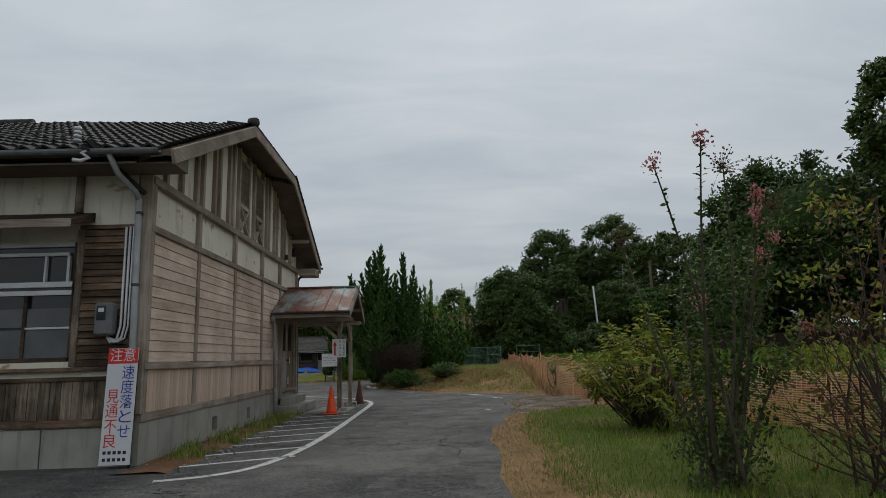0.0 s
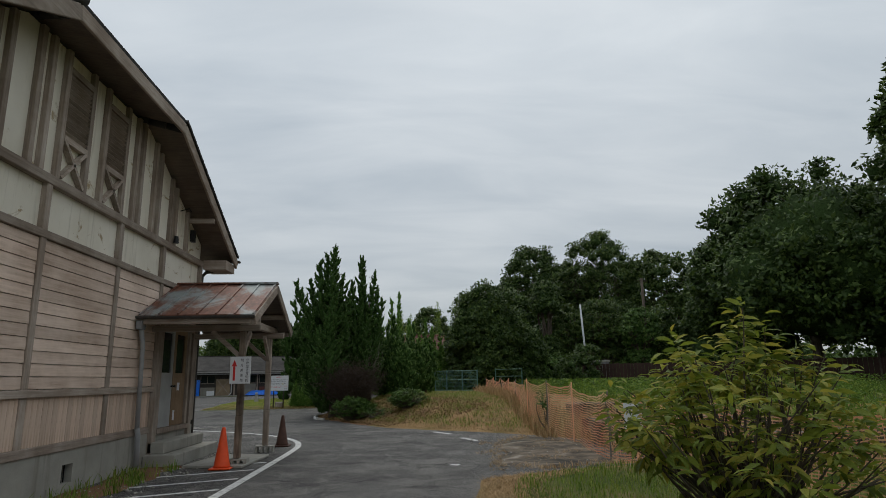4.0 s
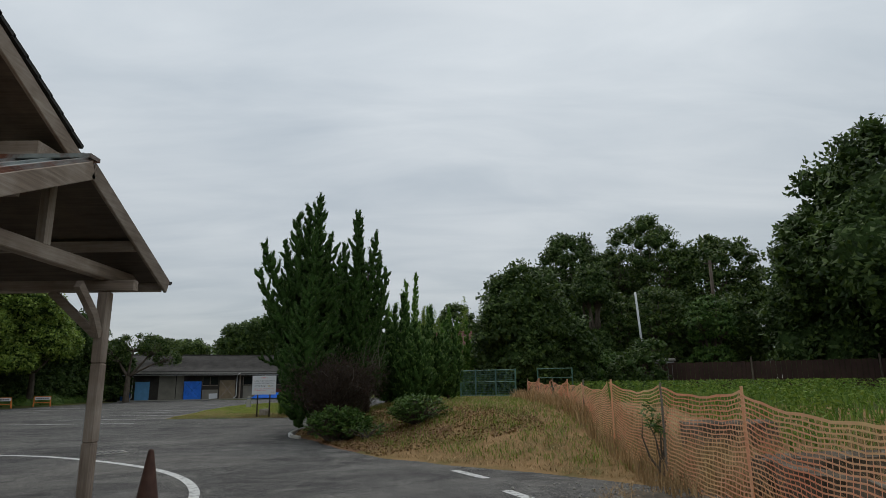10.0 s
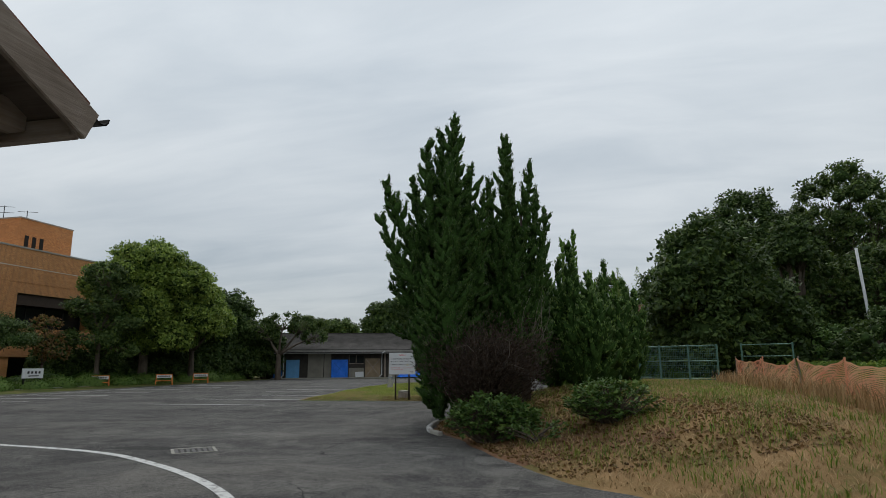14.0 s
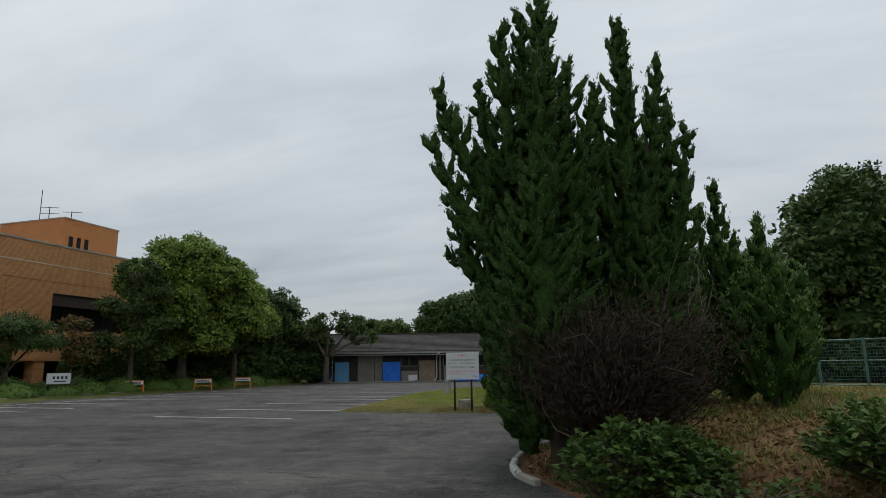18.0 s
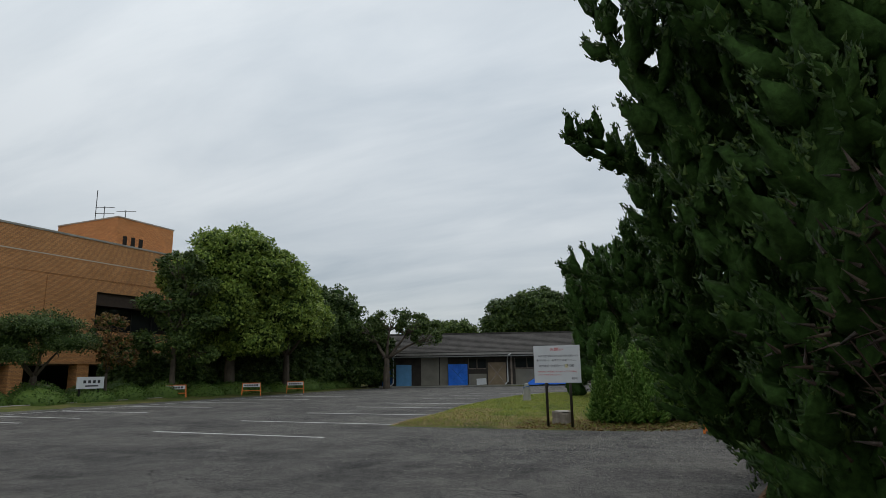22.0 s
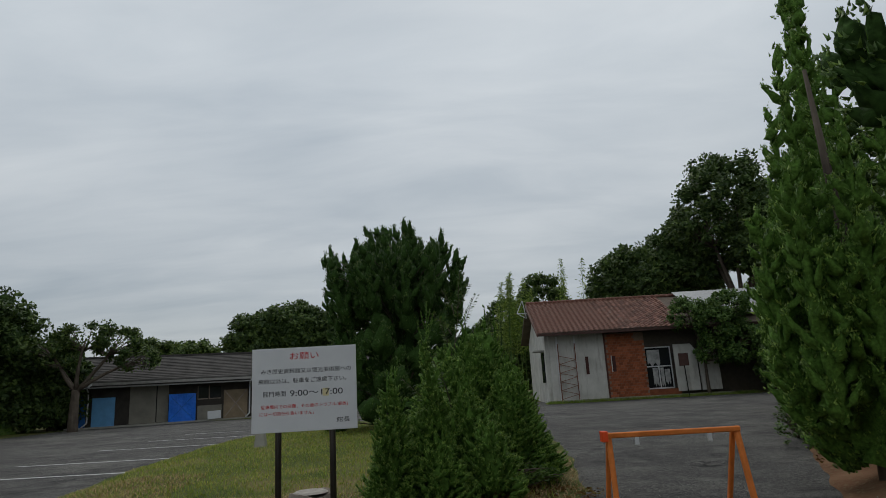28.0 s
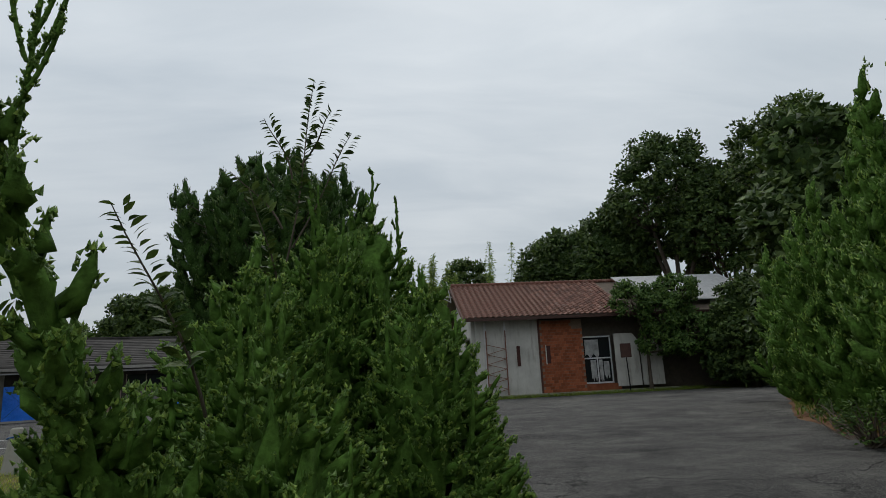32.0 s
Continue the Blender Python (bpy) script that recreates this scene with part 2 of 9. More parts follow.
def old_wood(name, a, b, c, axis="x", vary=0.25, grain=30):
    """Weathered timber with its grain along an axis and worn patches."""
    k = Mat(name, 0.85, 0, 0.15)
    st = {"x": (0.06, 1, 1), "y": (1, 0.06, 1), "z": (1, 1, 0.06)}[axis]
    fine = k.noise(grain, 6, 0.65, st)
    big = k.noise(1.3, 4, 0.6)
    col = k.mix(k.mask(big, 0.38, 0.66), k.ramp(fine, (0.3, a), (0.7, b)), k.ramp(fine, (0.3, b), (0.7, c)))
    col = k.scale_by(col, k.piece(vary))
    return k.done(col, fine, 0.006, 0.7)


M = {}
k = Mat("asphalt", 0.85, 0, 0.2)
grit = k.noise(160, 3, 0.7)
agg = k.voronoi(48)
blot = k.noise(0.30, 6, 0.62)
fine_patch = k.noise(1.7, 6, 0.68, (1, 1, 1), 0.4)
col = k.ramp(blot, (0.36, (0.015, 0.015, 0.016)), (0.5, (0.027, 0.026, 0.026)), (0.64, (0.044, 0.042, 0.040)))
col = k.mix(k.mask(fine_patch, 0.50, 0.70), col, (0.105, 0.10, 0.092))
dust = k.noise(0.22, 8, 0.72, (1, 1.4, 1), 0.8)
col = k.mix(k.math("MULTIPLY", k.mask(dust, 0.53, 0.66), 0.6), col, (0.14, 0.13, 0.115))
mid = k.noise(9, 9, 0.85)
col = k.scale_by(col, k.span(mid, 0.0, 2.1))
col = k.mix(k.math("MULTIPLY", k.mask(k.noise(28, 5, 0.75), 0.55, 0.68), 0.55), col, (0.17, 0.16, 0.145))
col = k.mix(k.mask(agg, 0.18, 0.42), k.mix(0.75, col, (0.24, 0.23, 0.215)), col)
speck = k.math("MULTIPLY", k.mask(k.noise(70, 3, 0.6), 0.50, 0.60), k.mask(k.noise(0.4, 6, 0.65), 0.40, 0.58))
col = k.mix(k.math("MULTIPLY", speck, 0.75), col, (0.25, 0.24, 0.22))
place = k.n.new("ShaderNodeSeparateXYZ")
k.l.new(k.tc.outputs["Object"], place.inputs[0])
older = k.n.new("ShaderNodeMapRange")
older.inputs["From Min"].default_value, older.inputs["From Max"].default_value = -5.0, 4.0
older.inputs["To Min"].default_value, older.inputs["To Max"].default_value = 1.0, 1.55
k.l.new(k.math("ADD", k.math("SUBTRACT", place.outputs[0], k.math("MULTIPLY", k.math("MAXIMUM", k.math("SUBTRACT", place.outputs[1], 30.0), 0.0), 0.5)), k.span(k.noise(0.5, 4), -2.5, 2.5)), older.inputs[0])
col = k.scale_by(col, older.outputs[0])
dark_patch = k.mask(k.noise(0.5, 5, 0.6, (1, 2.2, 1)), 0.60, 0.68)
col = k.mix(k.math("MULTIPLY", dark_patch, 0.7), col, (0.018, 0.018, 0.018))
wander = k.n.new("ShaderNodeVectorMath")
wander.operation = "ADD"
wn3 = k.n.new("ShaderNodeTexNoise")
wn3.inputs["Scale"].default_value, wn3.inputs["Detail"].default_value = 1.4, 5
k.l.new(k.tc.outputs["Object"], wn3.inputs["Vector"])
k.l.new(k.tc.outputs["Object"], wander.inputs[0])
k.l.new(wn3.outputs["Color"], wander.inputs[1])
vc = k.n.new("ShaderNodeTexVoronoi")
vc.feature = "DISTANCE_TO_EDGE"
vc.inputs["Scale"].default_value = 0.30
k.l.new(wander.outputs[0], vc.inputs["Vector"])
col = k.mix(k.math("MULTIPLY", k.mask(vc.outputs["Distance"], 0.006, 0.001), k.mask(k.noise(0.4, 2), 0.45, 0.55)), col, (0.010, 0.010, 0.010))
chips = k.math("MULTIPLY", k.mask(k.noise(24, 3, 0.8), 0.52, 0.57), k.mask(k.noise(0.7, 5, 0.65), 0.42, 0.6))
col = k.mix(k.math("MULTIPLY", chips, 0.6), col, (0.25, 0.24, 0.22))
col = k.mix(k.math("MULTIPLY", k.mask(k.noise(15, 4, 0.75), 0.57, 0.61), 0.6), col, (0.012, 0.012, 0.012))
M["asphalt"] = k.done(col, grit, 0.015, 0.9)
k = Mat("dirty_apron", 0.9, 0, 0.2)
c = k.ramp(k.noise(1.3, 7, 0.7, (1, 1, 1), 0.6), (0.36, (0.03, 0.027, 0.022)), (0.46, (0.085, 0.07, 0.052)), (0.56, (0.17, 0.135, 0.10)), (0.68, (0.30, 0.265, 0.22)))
M["apron"] = k.done(c, k.noise(45, 4, 0.7), 0.008, 0.8)
k = Mat("concrete", 0.88, 0, 0.25)
a, b = k.noise(1.1, 6, 0.6), k.noise(40, 4, 0.6)
streak = k.noise(2.0, 4, 0.6, (3, 3, 0.25))
c = k.ramp(a, (0.3, (0.25, 0.24, 0.21)), (0.7, (0.40, 0.385, 0.34)))
c = k.mix(k.mask(streak, 0.55, 0.8), c, (0.19, 0.175, 0.15))
M["concrete"] = k.done(c, b, 0.006, 0.5)
k = Mat("mossy_broken_concrete", 0.95, 0, 0.15)
c = k.ramp(k.noise(2.2, 7, 0.7, (1, 1, 0.6), 0.5), (0.34, (0.035, 0.028, 0.02)), (0.5, (0.11, 0.085, 0.06)), (0.7, (0.27, 0.235, 0.19)))
M["rubble"] = k.done(c, k.noise(30, 5, 0.7), 0.015, 0.8)
k = Mat("white_paint", 0.75)
c = k.mix(k.mask(k.noise(9, 6, 0.7), 0.50, 0.66), (0.62, 0.62, 0.6), (0.16, 0.155, 0.15))
M["road_paint"] = k.done(c, k.noise(90, 2), 0.003)
k = Mat("grass_ground", 0.95, 0, 0.1)
c = k.ramp(k.noise(0.7, 6, 0.65), (0.33, (0.055, 0.075, 0.02)), (0.5, (0.10, 0.115, 0.032)), (0.68, (0.21, 0.16, 0.075)))
M["grass_ground"] = k.done(c, k.noise(25, 5, 0.7), 0.03, 0.8)
k = Mat("straw_ground", 0.95, 0, 0.1)
c = k.ramp(k.noise(1.1, 7, 0.7), (0.32, (0.12, 0.12, 0.04)), (0.48, (0.29, 0.19, 0.088)), (0.7, (0.42, 0.265, 0.135)))
M["straw_ground"] = k.done(c, k.noise(35, 5, 0.75), 0.03, 0.8)
k = Mat("red_soil", 0.95, 0, 0.1)
c = k.ramp(k.noise(0.9, 7, 0.65), (0.3, (0.10, 0.062, 0.036)), (0.5, (0.20, 0.105, 0.06)), (0.72, (0.30, 0.17, 0.10)))
c = k.mix(k.mask(k.noise(18, 4, 0.7), 0.52, 0.7), c, (0.24, 0.18, 0.10))
M["red_soil"] = k.done(c, k.noise(30, 5, 0.7), 0.03, 0.8)
k = Mat("plaster", 0.9, 0, 0.2)
a = k.noise(0.9, 5, 0.6)
c = k.ramp(a, (0.3, (0.66, 0.61, 0.50)), (0.7, (0.80, 0.75, 0.65)))
c = k.mix(k.mask(k.noise(1.7, 6, 0.7, (1, 1, 1.5), 0.8), 0.60, 0.66), c, (0.40, 0.31, 0.19))
c = k.mix(k.mask(k.noise(3.2, 4, 0.6, (2.5, 2.5, 0.22)), 0.55, 0.85), c, (0.36, 0.31, 0.23))
M["plaster"] = k.done(c, k.noise(22, 5), 0.004, 0.5)
M["board"] = old_wood("pink_painted_board", (0.42, 0.30, 0.225), (0.66, 0.51, 0.41), (0.76, 0.61, 0.51), "y", 0.14, 26)
M["board_v"] = old_wood("upright_painted_board", (0.42, 0.295, 0.21), (0.62, 0.47, 0.37), (0.72, 0.57, 0.47), "z", 0.14, 26)
M["timber_y"] = old_wood("grey_timber_along", (0.18, 0.14, 0.11), (0.31, 0.245, 0.195), (0.47, 0.41, 0.355), "y", 0.15)
M["timber_z"] = old_wood("grey_timber_upright", (0.18, 0.14, 0.11), (0.31, 0.245, 0.195), (0.47, 0.41, 0.355), "z", 0.15)
M["timber_x"] = old_wood("grey_timber_across", (0.18, 0.14, 0.11), (0.31, 0.245, 0.195), (0.47, 0.41, 0.355), "x", 0.15)
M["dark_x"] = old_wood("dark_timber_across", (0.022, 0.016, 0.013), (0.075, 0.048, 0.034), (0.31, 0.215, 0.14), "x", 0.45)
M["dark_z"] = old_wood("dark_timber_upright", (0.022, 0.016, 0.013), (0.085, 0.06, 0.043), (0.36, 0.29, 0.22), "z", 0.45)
M["soffit"] = old_wood("brown_soffit", (0.09, 0.072, 0.06), (0.15, 0.12, 0.095), (0.21, 0.165, 0.13), "x", 0.1)
M["bare_wood"] = old_wood("bare_door_wood", (0.20, 0.13, 0.075), (0.30, 0.20, 0.12), (0.38, 0.27, 0.17), "z", 0.1)
k = Mat("roof_tile", 0.75, 0, 0.3)
c = k.ramp(k.noise(3.0, 6, 0.65), (0.3, (0.018, 0.018, 0.018)), (0.55, (0.043, 0.041, 0.037)), (0.75, (0.085, 0.08, 0.068)))
M["tile"] = k.done(k.scale_by(c, k.island(0.4)), k.noise(40, 4), 0.004)
k = Mat("red_roof_tile", 0.7, 0, 0.3)
c = k.ramp(k.noise(2.0, 6, 0.65), (0.3, (0.10, 0.04, 0.028)), (0.55, (0.19, 0.085, 0.06)), (0.78, (0.30, 0.21, 0.18)))
M["red_tile"] = k.done(k.scale_by(c, k.island(0.35)), k.noise(40, 4), 0.004)
k = Mat("rusty_roof_sheet", 0.6, 0.2, 0.4)
rust = k.mask(k.noise(1.1, 7, 0.7, (1, 0.35, 1), 0.5), 0.40, 0.52)
c = k.mix(rust, k.ramp(k.noise(5, 4), (0.3, (0.22, 0.25, 0.25)), (0.7, (0.34, 0.37, 0.36))), k.ramp(k.noise(14, 6, 0.7, (1, 0.2, 1)), (0.3, (0.085, 0.033, 0.02)), (0.7, (0.25, 0.10, 0.06))))
M["rust_sheet"] = k.done(c, k.noise(30, 4), 0.003)
M["gutter"] = plain("grey_zinc", (0.24, 0.25, 0.26), 0.5, 0.4, 0.25, 7)
M["gutter_dark"] = plain("dark_gutter", (0.07, 0.065, 0.06), 0.5, 0.2, 0.3, 7)
M["pipe"] = plain("grey_pvc_pipe", (0.33, 0.335, 0.34), 0.45, 0.0, 0.15, 5)
M["black"] = plain("dark_void", (0.012, 0.012, 0.012), 0.8, 0, 0.3)
M["black_metal"] = plain("black_iron", (0.025, 0.024, 0.024), 0.5, 0.5, 0.3)
M["white_metal"] = plain("white_painted_metal", (0.62, 0.63, 0.64), 0.4, 0.1, 0.1, 4)
M["white_board"] = plain("white_sign_face", (0.66, 0.67, 0.68), 0.35, 0.0, 0.05, 3)
M["ink"] = plain("black_ink", (0.03, 0.03, 0.035), 0.6)
M["red_ink"] = plain("red_ink", (0.62, 0.035, 0.03), 0.5, 0, 0.1)
M["blue_ink"] = plain("blue_ink", (0.03, 0.05, 0.35), 0.5, 0, 0.1)
M["orange"] = plain("orange_barrier_paint", (0.72, 0.21, 0.045), 0.5, 0.1, 0.2, 9)
M["cone"] = plain("orange_cone_plastic", (0.78, 0.085, 0.02), 0.5, 0, 0.15, 5)
M["old_cone"] = plain("dirty_brown_cone_plastic", (0.085, 0.042, 0.03), 0.7, 0, 0.35, 9)
k = Mat("blue_tarp", 0.35, 0, 0.4)
M["tarp"] = k.done(k.ramp(k.noise(2.5, 5), (0.3, (0.008, 0.13, 0.66)), (0.7, (0.015, 0.20, 0.85))), k.noise(7, 5, 0.6, (1, 1, 1), 0.8), 0.05, 0.9)
M["light_blue"] = plain("faded_blue_sheet", (0.12, 0.32, 0.56), 0.45, 0.2, 0.12, 3)
M["deep_blue"] = plain("deep_blue_sheet", (0.015, 0.10, 0.30), 0.5, 0.2, 0.15, 3)
k = Mat("window_glass", 0.08, 0, 0.5)
M["glass_dark"] = k.done((0.018, 0.02, 0.022))
k = Mat("frosted_glass", 0.35, 0, 0.5)
M["frosted"] = k.done(k.ramp(k.noise(2.0), (0.3, (0.085, 0.09, 0.095)), (0.7, (0.13, 0.135, 0.14))))
M["bark"] = old_wood("grey_brown_bark", (0.045, 0.035, 0.028), (0.10, 0.08, 0.062), (0.17, 0.14, 0.11), "z", 0.1, 14)
M["twig"] = plain("dead_brown_twig", (0.085, 0.055, 0.045), 0.9, 0, 0.4, 4)
M["twig_pale"] = plain("pale_bare_twig", (0.20, 0.175, 0.145), 0.9, 0, 0.3, 4)
M["stump"] = old_wood("grey_stump_bark", (0.10, 0.08, 0.062), (0.21, 0.175, 0.14), (0.33, 0.29, 0.245), "z", 0.1, 16)
M["lf_juniper"] = leaf_mat("juniper_scale_leaf", (0.025, 0.057, 0.011), (0.050, 0.106, 0.017), (0.106, 0.172, 0.025), 0.12, 0.35, 0.8)
M["lf_juniper_b"] = leaf_mat("bright_juniper_leaf", (0.075, 0.155, 0.022), (0.14, 0.265, 0.036), (0.27, 0.40, 0.055), 0.2, 0.3, 1.2)
M["lf_juniper_m"] = leaf_mat("green_juniper_leaf", (0.050, 0.11, 0.018), (0.10, 0.195, 0.028), (0.19, 0.30, 0.042), 0.13, 0.3, 1.0)
# lumps inside broadleaf crowns: a darker green with the crown's inner shade coloured in
M["lf_inner_shade"] = plain("inner_foliage", (0.040, 0.070, 0.020), 0.9, 0, 0.6, 9, 0.1)
# spray bodies of the junipers: shade between the tips painted as darker greens
M["juniper_inner_shade_b"] = plain("shaded_bright_juniper_inside", (0.075, 0.15, 0.026), 0.9, 0, 0.6, 25, 0.1, 0.02)
M["juniper_inner_shade"] = plain("shaded_juniper_inside", (0.036, 0.075, 0.017), 0.9, 0, 0.6, 25, 0.1, 0.02)
M["lf_camphor"] = leaf_mat("camphor_leaf", (0.085, 0.145, 0.022), (0.18, 0.27, 0.038), (0.34, 0.43, 0.075), 0.25, 0.4, 0.3)
M["lf_dark"] = leaf_mat("dark_evergreen_leaf", (0.027, 0.056, 0.013), (0.060, 0.104, 0.021), (0.110, 0.166, 0.032), 0.2, 0.4, 0.25)
M["lf_wood"] = leaf_mat("woodland_leaf", (0.028, 0.058, 0.011), (0.063, 0.105, 0.018), (0.119, 0.169, 0.031), 0.2, 0.45, 0.15)
M["lf_yellow"] = leaf_mat("yellow_green_leaf", (0.11, 0.16, 0.02), (0.24, 0.29, 0.035), (0.44, 0.38, 0.06), 0.4, 0.3, 0.9)
M["lf_bush"] = leaf_mat("broad_bush_leaf", (0.036, 0.084, 0.015), (0.078, 0.156, 0.026), (0.156, 0.240, 0.050), 0.2, 0.3, 1.5)
M["lf_rust"] = leaf_mat("browning_leaf", (0.10, 0.055, 0.02), (0.19, 0.10, 0.03), (0.20, 0.17, 0.04), 0.25, 0.3, 1.0)
M["lf_dead"] = leaf_mat("dead_needle", (0.028, 0.017, 0.010), (0.05, 0.03, 0.018), (0.09, 0.06, 0.036), 0.05, 0.3, 1.2)
M["lf_hedge"] = leaf_mat("clipped_hedge_leaf", (0.04, 0.09, 0.015), (0.08, 0.155, 0.024), (0.14, 0.22, 0.038), 0.15, 0.3, 0.6)
M["petal"] = leaf_mat("pink_petal", (0.46, 0.12, 0.15), (0.62, 0.22, 0.25), (0.62, 0.34, 0.30), 0.2, 0.2, 3.0)
M["grass_blade"] = leaf_mat("grass_blade", (0.095, 0.175, 0.02), (0.19, 0.28, 0.036), (0.32, 0.34, 0.07), 0.3, 0.3, 0.4, 0.6)
M["lawn_blade"] = leaf_mat("yellowing_lawn_blade", (0.16, 0.25, 0.03), (0.29, 0.36, 0.05), (0.46, 0.40, 0.10), 0.3, 0.25, 0.4, 0.6)
M["straw_blade"] = leaf_mat("dry_straw_blade", (0.24, 0.16, 0.072), (0.41, 0.27, 0.13), (0.58, 0.40, 0.21), 0.2, 0.3, 0.6, 0.7)
M["weed_blade"] = leaf_mat("tall_weed_leaf", (0.072, 0.144, 0.018), (0.144, 0.241, 0.030), (0.240, 0.322, 0.050), 0.3, 0.25, 0.3, 0.6)

# ---- ground: one sheet out to the horizon, raised where grass grows ----
GRASS_STRIP = [(6.95, -40), (7.0, 9), (7.35, 13.5), (8.0, 16.3), (9.6, 17.2), (11.2, 17.4), (60, 17.5), (60, -40)]
MOUND = [(3.05, 32.4), (4.1, 30.5), (5.3, 28.2), (6.2, 26.8), (7.7, 25.4), (9.4, 24.0), (10.9, 22.6), (11.4, 17.4), (90, 17.4), (90, 63), (17.2, 64), (10.6, 54.5), (8.7, 50.2), (6.6, 46.2), (4.9, 42.6), (4.0, 39.5), (3.2, 36.6), (2.85, 34.2)]
ISLAND = [(-4.75, 41.9), (-5.4, 46), (-6.2, 50.6), (-6.6, 56), (-5.4, 62), (-1, 66), (2.4, 62), (3.2, 50), (2.6, 44.0), (1.8, 42.5), (0.6, 42.1), (-0.6, 41.95)]
MUSEUM_BED = [(-25.6, 36), (-24.9, 54), (-22.9, 63), (-23.5, 72), (-24, 90), (-140, 90), (-140, 20), (-25.9, 20)]
BEYOND = [(-24, 74.6), (-4.5, 81.6), (4, 75), (18, 73), (30, 63), (300, 63), (300, 500), (-300, 500), (-300, 74)]


def poly_distance(px, py, poly):
    """Signed distance to a closed outline, positive inside."""
    best = np.full(px.shape, 1e9)
    inside = np.zeros(px.shape, dtype=bool)
    for (x0, y0), (x1, y1) in zip(poly, poly[1:] + poly[:1]):
        dx, dy = x1 - x0, y1 - y0
        s = np.clip(((px - x0) * dx + (py - y0) * dy) / (dx * dx + dy * dy), 0, 1)
        best = np.minimum(best, np.hypot(px - x0 - s * dx, py - y0 - s * dy))
        if dy != 0:
            cross = ((y0 > py) != (y1 > py)) & (px < dx * (py - y0) / dy + x0)
            inside ^= cross
    return np.where(inside, best, -best)


def ease(v):
    v = np.clip(v, 0, 1)
    return v * v * (3 - 2 * v)


def wobble(px, py):
    return (np.sin(px * 1.9 + 0.7 * np.sin(py * 1.3)) * np.sin(py * 1.55 + 1.1) + 0.6 * np.sin(px * 4.3 + 1.7) * np.sin(py * 3.7 + px)) * 0.5


def height(px, py):
    px, py = np.asarray(px, dtype=float), np.asarray(py, dtype=float)
    w = wobble(px, py)
    z = np.full(px.shape, -0.07)
    for poly, top, ramp in ((GRASS_STRIP, 0.09, 0.8), (MOUND, 0.10, 0.8), (ISLAND, 0.10, 0.9), (MUSEUM_BED, 0.12, 0.5), (BEYOND, 0.12, 1.0)):
        d = poly_distance(px, py, poly) + 0.13 * w
        z = np.maximum(z, np.clip(d / ramp, -0.7, 1) * top)
        if poly is MOUND:
            rise = 0.70 * ease(d / 3.2) * ease((py - 21.0) / 10.0) * (1 - 0.75 * ease((py - 44) / 7))
            z = z + np.where(d > 0, rise, 0)
    far = np.hypot(px - 5, py - 35)
    z = z + 0.03 * w * (z > 0.04)
    return z + ease((far - 120) / 300) * 1.5


def ground_z(x, y):
    return float(height(np.array([x]), np.array([y]))[0])


def axis_steps(lo, hi, fine, far):
    core = list(np.arange(lo, hi + 1e-6, fine))
    out, step = [], fine
    v = hi
    while v < far:
        step *= 1.35
        v += step
        out.append(v)
    neg, step, v = [], fine, lo
    while v > -far:
        step *= 1.35
        v -= step
        neg.append(v)
    return np.array(neg[::-1] + core + out)


gx, gy = axis_steps(-8, 16, 0.24, 900), axis_steps(2, 56, 0.24, 900)
GX, GY = np.meshgrid(gx, gy)
GZ = height(GX, GY)
nx, ny = len(gx), len(gy)
idx = np.arange(nx * ny).reshape(ny, nx)
quads = np.stack([idx[:-1, :-1], idx[:-1, 1:], idx[1:, 1:], idx[1:, :-1]], -1).reshape(-1, 4)
ground = mesh_np("ground", np.stack([GX, GY, GZ], -1).reshape(-1, 3), quads, M["grass_ground"], smooth=True)
tagged(ground, "uneven grass, dry straw and red soil around the tarmac", "ground", "", "structure")
ground.data.materials.append(M["straw_ground"])
ground.data.materials.append(M["red_soil"])
cxs, cys = (GX[:-1, :-1] + GX[1:, 1:]) / 2, (GY[:-1, :-1] + GY[1:, 1:]) / 2
jit = wobble(cxs * 2.3, cys * 2.1) * 0.5
mi = np.zeros(cxs.shape, dtype=np.int32)
d_m = poly_distance(cxs, cys, MOUND) + jit
d_s = poly_distance(cxs, cys, GRASS_STRIP) + jit * 0.5
mi[(d_m > -1) & (d_m < 9) & (cys > 21) & (cys < 44)] = 1
mi[(d_s > -0.6) & (d_s < 0.75)] = 1
mi[(d_m > -1.2) & (d_m < 1.7) & (cxs < 7.5) & (cys > 28) & (cys < 42)] = 2
mi[(d_m > -1) & (d_m < 4) & (cys >= 42)] = 2
ground.data.polygons.foreach_set("material_index", mi.ravel())

# tarmac of the drive and car park, one flat sheet
bm = bmesh.new()
prism(bm, [(-60, -60), (40, -60), (40, 90), (-60, 90)], "z", -0.3, 0.0)
structure("road", bm, M["asphalt"], "worn grey tarmac drive and car park with cracks", "road")

# pale concrete apron before the netting
APRON = [(8.35, 17.5), (11.3, 16.4), (11.6, 18.6), (11.2, 22.0), (9.7, 22.9), (8.9, 21.1)]
axs, ays = np.meshgrid(np.arange(8.0, 11.8, 0.11), np.arange(16.2, 23.1, 0.11))
edge = poly_distance(axs, ays, APRON) + 0.22 * wobble(axs * 2.1, ays * 2.3)
azs = np.clip(edge / 0.25, -1, 1) * 0.03 + 0.014 * wobble(axs * 3.1, ays * 2.7) + 0.012 * np.floor(2 * wobble(axs * 1.1 + 2, ays * 1.3))
ai = np.arange(axs.size).reshape(axs.shape)
aq = np.stack([ai[:-1, :-1], ai[:-1, 1:], ai[1:, 1:], ai[1:, :-1]], -1).reshape(-1, 4)
apron = mesh_np("apron_concrete", np.stack([axs, ays, azs], -1).reshape(-1, 3), aq, M["apron"])
